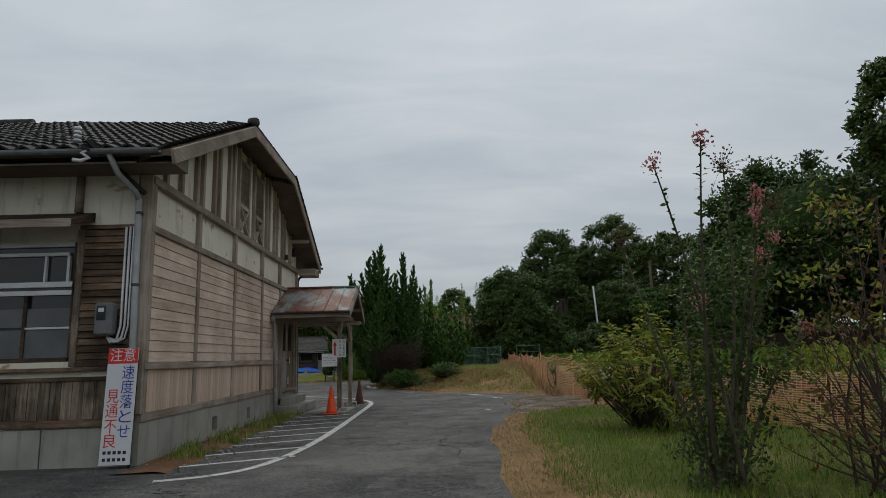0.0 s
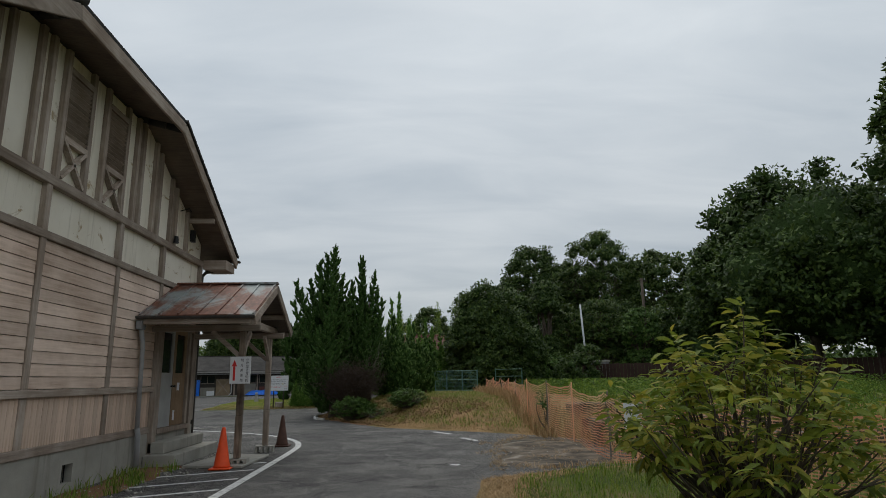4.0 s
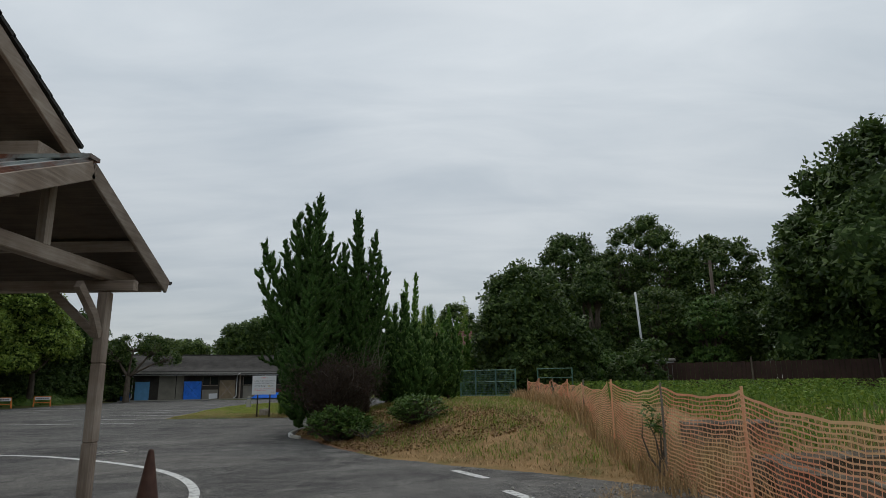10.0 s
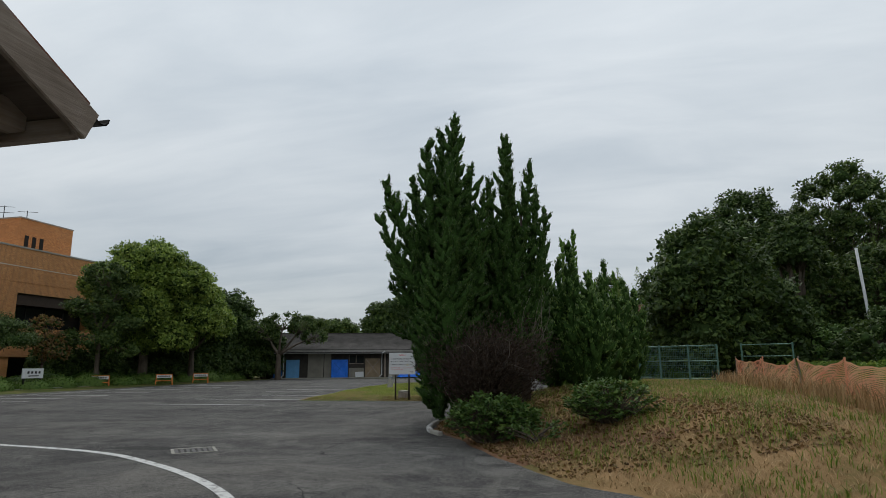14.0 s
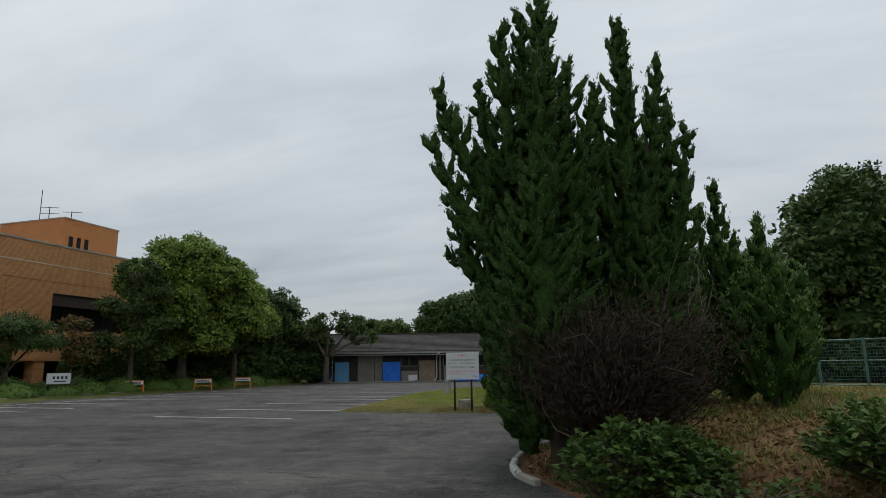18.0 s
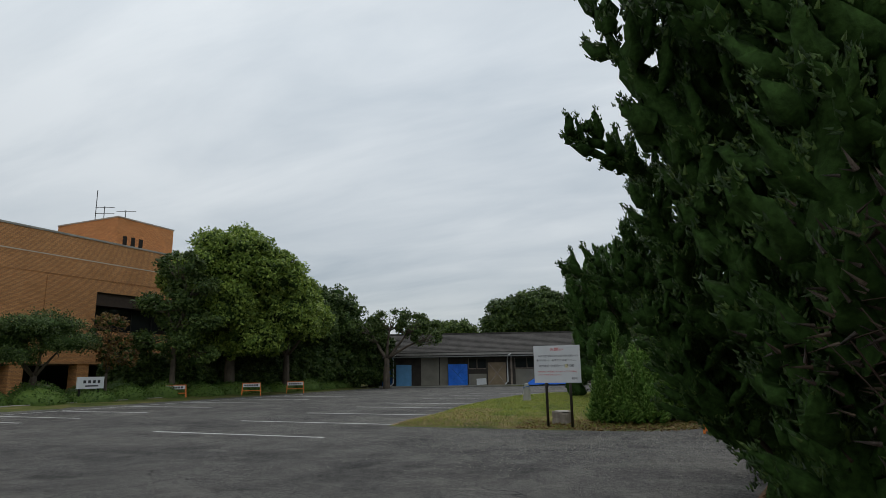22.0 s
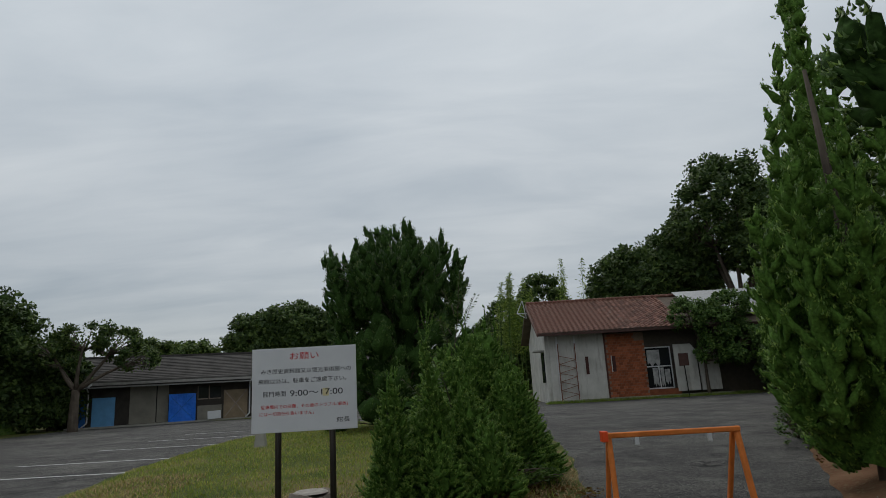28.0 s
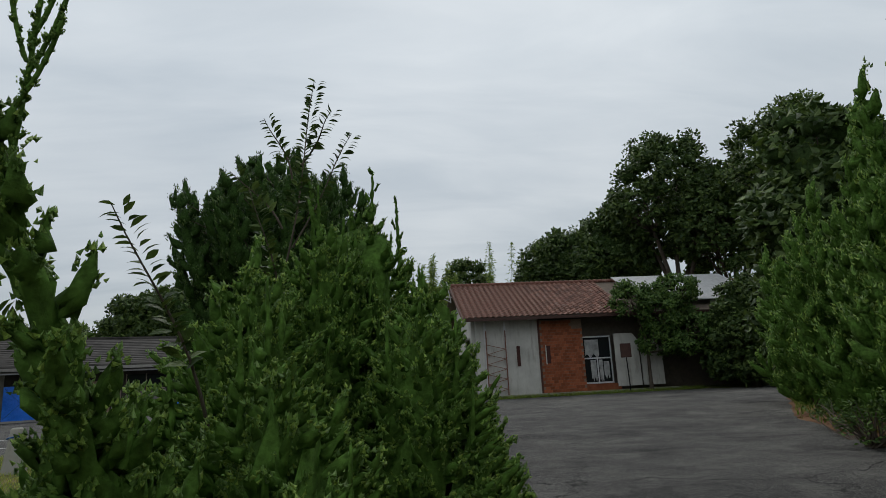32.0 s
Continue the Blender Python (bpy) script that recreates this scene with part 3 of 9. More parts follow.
tagged(apron, "stained broken concrete apron beside the drive", "pavement", "", "structure")


def stripe(bm, pts, w, z=0.006):
    """A painted line of width w along points on the tarmac."""
    pts = [Vector((*p, z)) for p in pts]
    left, right = [], []
    for k, p in enumerate(pts):
        d = (pts[min(k + 1, len(pts) - 1)] - pts[max(k - 1, 0)]).normalized()
        s = Vector((-d.y, d.x, 0)) * (w / 2)
        left.append(bm.verts.new(p + s))
        right.append(bm.verts.new(p - s))
    for k in range(len(pts) - 1):
        bm.faces.new((right[k], right[k + 1], left[k + 1], left[k]))


def marking(name, strips, label, group=""):
    bm = bmesh.new()
    for pts, w in strips:
        stripe(bm, pts, w)
    return tagged(part(name, bm, M["road_paint"]), label, "road marking", group, "structure")


# hatched strip along the gable wall and the curved line round the porch
curve_pts = [(2.75, 9.35), (3.3, 9.55), (3.75, 10.0), (4.0, 11.0), (4.15, 12.6), (4.22, 15.0), (4.25, 18.0), (4.28, 20.6), (4.22, 21.9), (3.95, 23.0), (3.35, 24.2), (2.5, 25.3), (1.5, 26.2), (0.2, 27.1), (-1.6, 28.1), (-4.6, 28.6), (-9, 29.0)]
for _ in range(2):
    curve_pts = [curve_pts[0]] + [(p[0] + (q[0] - p[0]) * s, p[1] + (q[1] - p[1]) * s) for p, q in zip(curve_pts, curve_pts[1:]) for s in (0.25, 0.75)] + [curve_pts[-1]]
marking("edge_line", [(curve_pts, 0.14)], "worn white curved line painted on the tarmac")
for k in range(9):
    y = 10.4 + k * 0.98
    marking("hatch_line", [([(2.65, y - 0.02), (4.12, y + 0.62)], 0.11)], "white hatching stripe on the tarmac", "hatching beside the old hall")
# bays of the car park
for k, y in enumerate((39.25, 42.35, 45.55, 48.85, 51.5, 55.3, 58.6, 61.8)):
    x0 = -9.6 - 0.09 * k * 1.3
    marking("bay_line", [([(x0, y), (x0 + 4.85, y)], 0.12)], "white parking bay line on the tarmac", "parking bay lines")
for k, y in enumerate((36.5, 40.1, 41.9, 44.5, 47.6, 50.8, 54.0, 57.2)):
    marking("bay_line", [([(-20.6, y), (-15.9, y)], 0.12)], "white parking bay line on the tarmac", "parking bay lines")
marking("bay_line", [([(-20.7, 36), (-20.7, 60)], 0.12)], "long white line along the parking bays")
# short dashes of an old road edge
for p, q in (((8.02, 24.0), (7.55, 24.9)), ((8.55, 22.0), (8.2, 22.9)), ((7.62, 17.8), (7.7, 17.95))):
    marking("edge_dash", [([p, q], 0.16)], "short white dash on the drive", "white dashes")

# ---- the old timber hall ----
def words(text, size, material, m, parent, name="lettering", width=None, align="CENTER", vertical=False):
    """Lettering in the built-in font, turned into a mesh and laid at the pose m (text plane x, y)."""
    cu = bpy.data.curves.new(name, "FONT")
    cu.body = "\n".join(text) if vertical else text
    cu.size, cu.align_x, cu.align_y = size, align, "CENTER"
    if vertical:
        cu.space_line = 1.0
    tmp = bpy.data.objects.new(name, cu)
    scene.collection.objects.link(tmp)
    bpy.context.view_layer.update()
    me = bpy.data.meshes.new_from_object(tmp.evaluated_get(bpy.context.evaluated_depsgraph_get()))
    me.name = name
    bpy.data.objects.remove(tmp)
    bpy.data.curves.remove(cu)
    if width and len(me.vertices):
        xs = [v.co.x for v in me.vertices]
        f = width / max(1e-3, max(xs) - min(xs))
        me.transform(Matrix.Diagonal((f, 1, 1, 1)))
    me.transform(m)
    me.materials.clear()
    return link_mesh(name, me, material, parent)


WX = 1.92                      # outer face of the gable wall
Y0, Y1, YM = 10.65, 20.98, 15.84
EAVE_Y, EAVE_Z, SLOPE = 9.98, 4.52, 0.484
HIP_Y0, HIP_Y1, HIP_Z = 13.93, 17.75, 6.43
hall = thing("old_hall", (WX, Y0, 0), "old timber hall with weathered pink boards, plaster panels and tiled roof", "building")


def under(y):
    """Height of the underside of the roof above the gable."""
    d = min(y - EAVE_Y, 2 * YM - EAVE_Y - y)
    return min(EAVE_Z + SLOPE * d, HIP_Z) - 0.14


bm = bmesh.new()
prism(bm, [(Y0, 0.5), (Y1, 0.5), (Y1, under(Y1)), (HIP_Y1, under(HIP_Y1)), (HIP_Y0, under(HIP_Y0)), (Y0, under(Y0))], "x", WX - 0.22, WX - 0.03)
gable_wall = part("gable_wall", bm, M["plaster"], hall, "stained cream plaster between timbers")
bm = bmesh.new()
for a, b, c, d in ((-12, -6.2, 0.5, 4.5), (-6.2, -5.0, 0.5, 1.5), (-6.2, -5.0, 3.3, 4.5), (-5.0, -1.25, 0.5, 1.5), (-5.0, -1.25, 3.3, 4.5), (-1.25, -1.05, 0.5, 4.5), (-1.05, 0.88, 0.5, 1.5), (-1.05, 0.88, 3.3, 4.5), (0.88, WX - 0.22, 0.5, 4.5)):
    box(bm, a, b, Y0 + 0.03, Y0 + 0.2, c, d)
front_wall = part("front_wall", bm, M["plaster"], hall, "cream plaster above dark boards")
bm = bmesh.new()
box(bm, -12, WX - 0.25, Y1 - 0.2, Y1 - 0.03, 0.5, 4.5)
box(bm, -12, -11.8, Y0 + 0.2, Y1 - 0.2, 0.5, 6.0)
part("back_wall", bm, M["plaster"], hall)

# concrete footing with vents
bm = bmesh.new()
vents = (13.75, 15.95)
edges = [Y0 - 0.03]
for v in vents:
    edges += [v - 0.14, v + 0.14]
edges += [Y1]
for a, b in zip(edges[::2], edges[1::2]):
    box(bm, WX - 0.2, WX + 0.035, a, b, -0.1, 0.60)
for v in vents:
    box(bm, WX - 0.2, WX + 0.035, v - 0.14, v + 0.14, -0.1, 0.14)
    box(bm, WX - 0.2, WX + 0.035, v - 0.14, v + 0.14, 0.40, 0.60)
part("footing", bm, M["concrete"], hall, "stained concrete footing")
for v in vents:
    bm = bmesh.new()
    box(bm, WX - 0.16, WX - 0.14, v - 0.139, v + 0.139, 0.141, 0.399)
    for k in range(4):
        box(bm, WX - 0.06, WX - 0.045, v - 0.1 + k * 0.06, v - 0.09 + k * 0.06, 0.141, 0.399)
    part("footing_vent", bm, M["black"], hall)
bm = bmesh.new()
box(bm, -12, 0.55, Y0 - 0.035, Y0 + 0.2, -0.1, 0.54)
box(bm, 0.57, WX - 0.21, Y0 - 0.035, Y0 + 0.2, -0.1, 0.54)
part("footing", bm, M["concrete"], hall, "rust-streaked concrete footing")

# posts, rails and the upper frame of the gable
POSTS = [Y0 + 0.06, 12.62, 14.72, 16.88, 18.72, Y1 - 0.06]
for y in POSTS:
    bm = bmesh.new()
    box(bm, WX - 0.05, WX + 0.05, y - 0.062, y + 0.062, 0.70 if y < 18 or y > 20 else 0.70, 4.20)
    part("post", bevelled(bm, 0.008), M["timber_z"], gable_wall)
for z, h, out in ((0.66, 0.12, 0.06), (1.40, 0.10, 0.075), (3.50, 0.11, 0.062), (4.26, 0.13, 0.068)):
    bm = bmesh.new()
    if z < 3:
        box(bm, WX - 0.05, WX + out, Y0 - 0.02, 18.66, z - h / 2, z + h / 2)
    else:
        box(bm, WX - 0.05, WX + out, Y0 - 0.02, Y1 + 0.02, z - h / 2, z + h / 2)
    part("rail", bevelled(bm, 0.008), M["timber_y"], gable_wall)


def batten(y, w=0.10, z0=4.33, z1=None):
    bm = bmesh.new()
    box(bm, WX - 0.04, WX + 0.045, y - w / 2, y + w / 2, z0, (z1 or under(y) - 0.01))
    part("batten", bevelled(bm, 0.006), M["timber_z"], gable_wall)


for y in (11.15, 11.75, 12.42, 12.72, 13.35, 13.62, 14.22, 14.48, 17.22, 17.45, 18.05, 18.3, 18.95, 19.2, 19.9):
    batten(y)
for yc in (15.22, 16.42):
    for y in (yc - 0.36, yc + 0.36):
        batten(y, 0.10)
    frame_w = 0.62
    vent = part("louvre", (lambda b: (box(b, WX - 0.03, WX - 0.022, yc - 0.3, yc + 0.3, 4.98, 5.95), b)[1])(bmesh.new()), M["black"], hall, "wooden louvred vent in the gable")
    for k in range(13):
        bm = bmesh.new()
        z = 5.04 + k * 0.072
        beam(bm, (WX + 0.012, yc - 0.3, z), (WX + 0.012, yc + 0.3, z), 0.012, 0.07, (0.75, 0, 0.66))
        part("slat", bm, M["timber_y"], vent)
    for z in (4.95, 6.0):
        bm = bmesh.new()
        box(bm, WX - 0.03, WX + 0.05, yc - 0.31, yc + 0.31, z - 0.045, z + 0.045)
        part("vent_frame", bm, M["timber_y"], vent)
    for a, b in (((yc - 0.29, 4.36), (yc + 0.29, 4.92)), ((yc - 0.29, 4.92), (yc + 0.29, 4.36))):
        bm = bmesh.new()
        beam(bm, (WX + 0.015, *a), (WX + 0.015, *b), 0.05, 0.085, (1, 0, 0))
        part("cross_brace", bm, M["timber_y"], gable_wall)

# boards of the gable: lying above the dado rail, upright below
rows = 12
for a, b in zip(POSTS, POSTS[1:]):
    y0, y1 = a + 0.064, b - 0.064
    if a > 18.5:
        continue
    h = (3.44 - 1.455) / rows
    for r in range(rows):
        bm = bmesh.new()
        z = 1.457 + r * h
        prism(bm, [(WX - 0.028, z + 0.004), (WX + 0.028, z + 0.004), (WX + 0.018, z + h - 0.005), (WX - 0.028, z + h - 0.005)], "y", y0, y1)
        part("board", bm, M["board"], gable_wall)
for y0, y1 in ((18.785, 18.86), (20.52, 20.84)):
    for r in range(rows):
        bm = bmesh.new()
        h = (3.44 - 1.455) / rows
        z = 1.457 + r * h
        prism(bm, [(WX - 0.028, z + 0.004), (WX + 0.028, z + 0.004), (WX + 0.018, z + h - 0.005), (WX - 0.028, z + h - 0.005)], "y", y0, y1)
        part("board", bm, M["board"], gable_wall)
for r in range(3):
    z = 2.82 + r * 0.205
    bm = bmesh.new()
    prism(bm, [(WX - 0.028, z), (WX + 0.028, z), (WX + 0.018, z + 0.2), (WX - 0.028, z + 0.2)], "y", 18.862, 20.518)
    part("board", bm, M["board"], gable_wall)
n_up = 64
w_up = (18.64 - Y0 - 0.13) / n_up
for k in range(n_up):
    y = Y0 + 0.13 + k * w_up
    if k == 0:
        bm = bmesh.new()
        box(bm, 0, 0.045, 0.003, w_up - 0.003, 0, 0.626)
        upright = part("upright_board", bm, M["board_v"], gable_wall)
        me_up = upright.data
    else:
        upright = link_mesh("upright_board", me_up, None, gable_wall)
    upright.location = (WX - 0.025, y, 0.722)

# front wall: dark boards, window, canopy
for k in range(20):
    z = 1.42 + k * 0.103
    bm = bmesh.new()
    prism(bm, [(Y0 + 0.03, z), (Y0 - 0.045 + 0.01 * math.sin(k * 2.3), z + 0.004), (Y0 - 0.018, z + 0.1), (Y0 + 0.03, z + 0.1)], "x", 0.98, 1.74)
    part("board", bm, M["dark_x"], front_wall)
for k in range(26):
    x = -2.4 + k * 0.16
    bm = bmesh.new()
    box(bm, x, x + 0.152, Y0 - 0.03, Y0 + 0.028, 0.67, 1.21)
    part("upright_board", bm, M["dark_z"], front_wall)
for x0, x1, z0, z1, d in ((-2.6, 1.78, 0.565, 0.665, 0.07), (-2.6, 1.78, 1.212, 1.275, 0.05), (-2.6, 1.78, 1.355, 1.415, 0.06), (0.9, 1.72, 3.485, 3.55, 0.05)):
    bm = bmesh.new()
    box(bm, x0, x1, Y0 - d, Y0 + 0.028, z0, z1)
    part("rail", bevelled(bm, 0.006), M["dark_x"], front_wall)
for x, z0, z1 in ((0.93, 1.42, 3.48), (0.84, 3.75, 4.40), (1.80, 0.56, 4.40)):
    bm = bmesh.new()
    box(bm, x - 0.05, x + 0.05, Y0 - 0.055, Y0 + 0.028, z0, z1)
    part("post", bevelled(bm, 0.006), M["dark_z"], front_wall)
bm = bmesh.new()
box(bm, WX - 0.14, WX + 0.048, Y0 - 0.06, Y0 - 0.003, 0.72, 4.4)
part("corner_post", bevelled(bm, 0.006), M["timber_z"], hall)
win = part("window", (lambda b: (box(b, -1.05, 0.87, Y0 + 0.09, Y0 + 0.1, 1.5, 3.3), b)[1])(bmesh.new()), M["glass_dark"], hall, "old sash window with frosted lower panes")
for x0, x1, z0, z1 in ((-1.05, 0.87, 2.62, 2.70), (-1.05, 0.87, 2.50, 2.57), (-1.05, 0.87, 1.5, 1.56), (-1.05, 0.72, 3.10, 3.15), (-1.05, 0.87, 3.24, 3.3), (0.80, 0.87, 1.5, 3.3), (0.10, 0.15, 1.56, 2.5), (0.36, 0.39, 2.70, 3.1), (0.70, 0.74, 2.70, 3.1), (0.15, 0.80, 1.99, 2.02)):
    bm = bmesh.new()
    box(bm, x0, x1, Y0 + 0.03, Y0 + 0.085, z0, z1)
    part("sash_bar", bm, M["white_metal"] if z1 - z0 < 0.5 and z0 > 1.6 else M["dark_x"], win)
for x0, x1, z0, z1 in ((0.155, 0.795, 1.565, 1.985), (0.155, 0.795, 2.025, 2.3), (-0.9, 0.095, 1.565, 1.985), (-0.9, 0.095, 2.025, 2.3)):
    bm = bmesh.new()
    box(bm, x0, x1, Y0 + 0.05, Y0 + 0.056, z0, z1)
    part("pane", bm, M["frosted"], win)
bm = bmesh.new()
prism(bm, [(Y0 + 0.03, 3.76), (Y0 - 0.62, 3.50), (Y0 - 0.62, 3.42), (Y0 + 0.03, 3.62)], "x", -3.0, 1.08)
canopy = part("window_canopy", bevelled(bm, 0.006), M["dark_x"], hall, "weathered wooden canopy above the window")
bm = bmesh.new()
box(bm, -3.0, 1.1, Y0 - 0.645, Y0 - 0.622, 3.40, 3.52)
part("fascia", bm, M["timber_x"], canopy)

# roof: two slopes, half hip and boards
t_roof = 0.10
RIDGE_X, RIDGE_Z, GX_EDGE = -3.5, EAVE_Z + SLOPE * (YM - EAVE_Y), 2.52
bm = bmesh.new()
FR = 2 * YM
outer = {"fe": (GX_EDGE, EAVE_Y, EAVE_Z), "fh": (GX_EDGE, HIP_Y0, HIP_Z), "bh": (GX_EDGE, HIP_Y1, HIP_Z), "be": (GX_EDGE, FR - EAVE_Y, EAVE_Z), "r": (RIDGE_X, YM, RIDGE_Z), "rw": (-12.5, YM, RIDGE_Z), "few": (-12.5, EAVE_Y, EAVE_Z), "bew": (-12.5, FR - EAVE_Y, EAVE_Z)}
up_v = {k: bm.verts.new(v) for k, v in outer.items()}
dn_v = {k: bm.verts.new((v[0], v[1], v[2] - t_roof)) for k, v in outer.items()}
for loop in (("few", "fe", "fh", "r", "rw"), ("rw", "r", "bh", "be", "bew"), ("fh", "bh", "r")):
    bm.faces.new([up_v[k] for k in loop])
    bm.faces.new([dn_v[k] for k in loop[::-1]])
ring = ["few", "fe", "fh", "bh", "be", "bew", "rw"]
for a, b in zip(ring, ring[1:] + ring[:1]):
    bm.faces.new((up_v[a], dn_v[a], dn_v[b], up_v[b]))
roof = part("roof", bm, M["soffit"], hall, "dark grey tiled roof with a clipped gable end")
for p, q in (((GX_EDGE + 0.02, EAVE_Y - 0.05, EAVE_Z - 0.14), (GX_EDGE + 0.02, HIP_Y0, HIP_Z - 0.12)), ((GX_EDGE + 0.02, HIP_Y0, HIP_Z - 0.12), (GX_EDGE + 0.02, HIP_Y1, HIP_Z - 0.12)), ((GX_EDGE + 0.02, HIP_Y1, HIP_Z - 0.12), (GX_EDGE + 0.02, FR - EAVE_Y + 0.04, EAVE_Z - 0.14))):
    bm = bmesh.new()
    beam(bm, p, q, 0.05, 0.22)
    part("bargeboard", bevelled(bm, 0.008), M["timber_y"], roof)
# boxed ends under the eaves
for y0, y1 in ((Y1 - 0.02, FR - EAVE_Y),):
    bm = bmesh.new()
    zt = EAVE_Z - 0.16
    box(bm, WX + 0.05, GX_EDGE - 0.01, y0 + 0.02, y1 - 0.02, zt - 0.22, zt)
    part("eave_box", bevelled(bm, 0.006), M["timber_x"], roof)
bm = bmesh.new()
box(bm, -12.4, WX + 0.05, EAVE_Y + 0.03, Y0 - 0.06, EAVE_Z - 0.2, EAVE_Z - 0.17)
part("soffit", bm, M["soffit"], roof)
bm = bmesh.new()
prism(bm, [(EAVE_Y + 0.03, EAVE_Z - 0.2), (Y0 - 0.06, EAVE_Z - 0.2), (Y0 - 0.06, EAVE_Z + 0.1)], "x", WX + 0.05, GX_EDGE - 0.02)
part("soffit_end", bm, M["soffit"], roof)
bm = bmesh.new()
box(bm, WX + 0.05, GX_EDGE - 0.02, 19.9, 20.0, 5.0, 5.1)
part("purlin", bm, M["timber_x"], roof)

# roof tiles, nearest the gable as single pieces
TILE_W, TILE_D = 0.30, 0.26
slope_len = math.hypot(1, SLOPE)
tv, tf = [], []
for s in (0.0, 1.0):
    for k in range(6):
        a = k / 5
        zz = 0.035 * math.cos(a * 2 * math.pi) + 0.012
        tv.append((a * TILE_W * 0.99, s * (TILE_D + 0.04), zz + (0.055 if s == 0 else 0.01) + s * TILE_D * SLOPE / slope_len * 0))
for s in (0.0,):
    for k in range(6):
        tv.append((tv[k][0], 0.0, tv[k][2] - 0.035))
tf = [(k, k + 1, 6 + k + 1, 6 + k) for k in range(5)] + [(12 + k, 12 + k + 1, k + 1, k) for k in range(5)]


def tile_spots():
    ncol, nrow = 38, 24
    for c in range(ncol):
        for r in range(nrow):
            x = GX_EDGE - 0.04 - (c + 1) * TILE_W
            y = EAVE_Y - 0.04 + r * TILE_D / slope_len
            hip = RIDGE_X + (GX_EDGE - RIDGE_X) * (YM - y) / (YM - HIP_Y0) if y > HIP_Y0 else GX_EDGE
            if y > YM - 0.25 or x + TILE_W > hip:
                continue
            yield c, r, Matrix.Translation((x, y, EAVE_Z + SLOPE * (y - EAVE_Y))) @ Matrix.Rotation(math.atan(SLOPE), 4, "X")


def tile_field(parent, spots, mat, singles, name="roof_tile"):
    me = bpy.data.meshes.new(name)
    me.from_pydata(tv, [], tf)
    me.materials.append(mat)
    V, F, n = [], [], 0
    for k, (c, r, m) in enumerate(spots):
        m = m @ Matrix.Rotation(radians(random.uniform(-1.2, 1.2)), 4, "Z") @ Matrix.Translation((0, random.uniform(-0.008, 0.008), random.uniform(0, 0.008)))
        if n < singles:
            ob = link_mesh(name, me, None, parent)
            ob.matrix_basis = m
            n += 1
        else:
            base = len(V)
            V += [tuple(m @ Vector(p)) for p in tv]
            F += [tuple(base + i for i in f) for f in tf]
    if V:
        rest = bpy.data.meshes.new("roof_tiles")
        rest.from_pydata(V, [], F)
        tagged(link_mesh("roof_tiles", rest, mat, parent), "", "", "", "stuff")


tile_field(roof, sorted(tile_spots(), key=lambda q: q[0]), M["tile"], 290)
# far slope and half hip: edge tiles seen on the skyline
for k in range(16):
    bm = bmesh.new()
    s = k / 16
    y = HIP_Y1 + (FR - EAVE_Y - HIP_Y1) * s
    z = HIP_Z + (EAVE_Z - HIP_Z) * s
    beam(bm, (GX_EDGE - 0.1, y, z + 0.05), (GX_EDGE - 0.1, y + 0.28, z + 0.05 - 0.147 + 0.03), 0.34, 0.05)
    part("verge_tile", bm, M["tile"], roof)
for k in range(13):
    bm = bmesh.new()
    y = HIP_Y0 + (HIP_Y1 - HIP_Y0) * k / 13
    beam(bm, (GX_EDGE + 0.03, y + 0.145, HIP_Z + 0.035), (GX_EDGE - 0.6, y + 0.145, HIP_Z + 0.035 + 0.6 * (RIDGE_Z - HIP_Z) / (GX_EDGE - RIDGE_X)), 0.27, 0.05)
    part("verge_tile", bm, M["tile"], roof)
ridge_pts = [Vector((RIDGE_X - 0.31 * k, YM, RIDGE_Z + 0.03)) for k in range(30)]
for k, p in enumerate(ridge_pts):
    bm = bmesh.new()
    tube(bm, [p, p + Vector((-0.29, 0, 0.018))], [0.125, 0.105], 10)
    part("ridge_tile", bm, M["tile"], roof, "", True)
for end in (Vector((GX_EDGE, HIP_Y0, HIP_Z - 0.12)), Vector((GX_EDGE, HIP_Y1, HIP_Z - 0.12))):
    top = Vector((RIDGE_X, YM, RIDGE_Z - 0.06))
    n = 20
    for k in range(n):
        p, q = end.lerp(top, k / n), end.lerp(top, (k + 0.95) / n)
        bm = bmesh.new()
        tube(bm, [p, q], [0.09, 0.08], 9)
        part("hip_tile", bm, M["tile"], roof, "", True)
bm = bmesh.new()
for z, r in ((-0.02, 0.11),):
    tube(bm, [(GX_EDGE + 0.03, HIP_Y0 - 0.02, HIP_Z + 0.1 + z), (GX_EDGE - 0.1, HIP_Y0 + 0.06, HIP_Z + 0.14 + z)], [r, r * 0.9], 10)
part("end_tile", bm, M["tile"], roof, "", True)
# gutters and downpipes
def half_gutter(bm, x0, x1, y, z, r=0.06, seg=7):
    rows_v = []
    for x in (x0, x1):
        for rr in (r, r - 0.008):
            rows_v.append([bm.verts.new((x, y - rr * math.cos(math.pi * k / seg), z - rr * math.sin(math.pi * k / seg))) for k in range(seg + 1)])
    a, b, c, d = rows_v
    for k in range(seg):
        bm.faces.new((a[k], a[k + 1], c[k + 1], c[k]))
        bm.faces.new((b[k + 1], b[k], d[k], d[k + 1]))
    bm.faces.new((a[0], b[0], d[0], c[0]))
    bm.faces.new((a[-1], c[-1], d[-1], b[-1]))


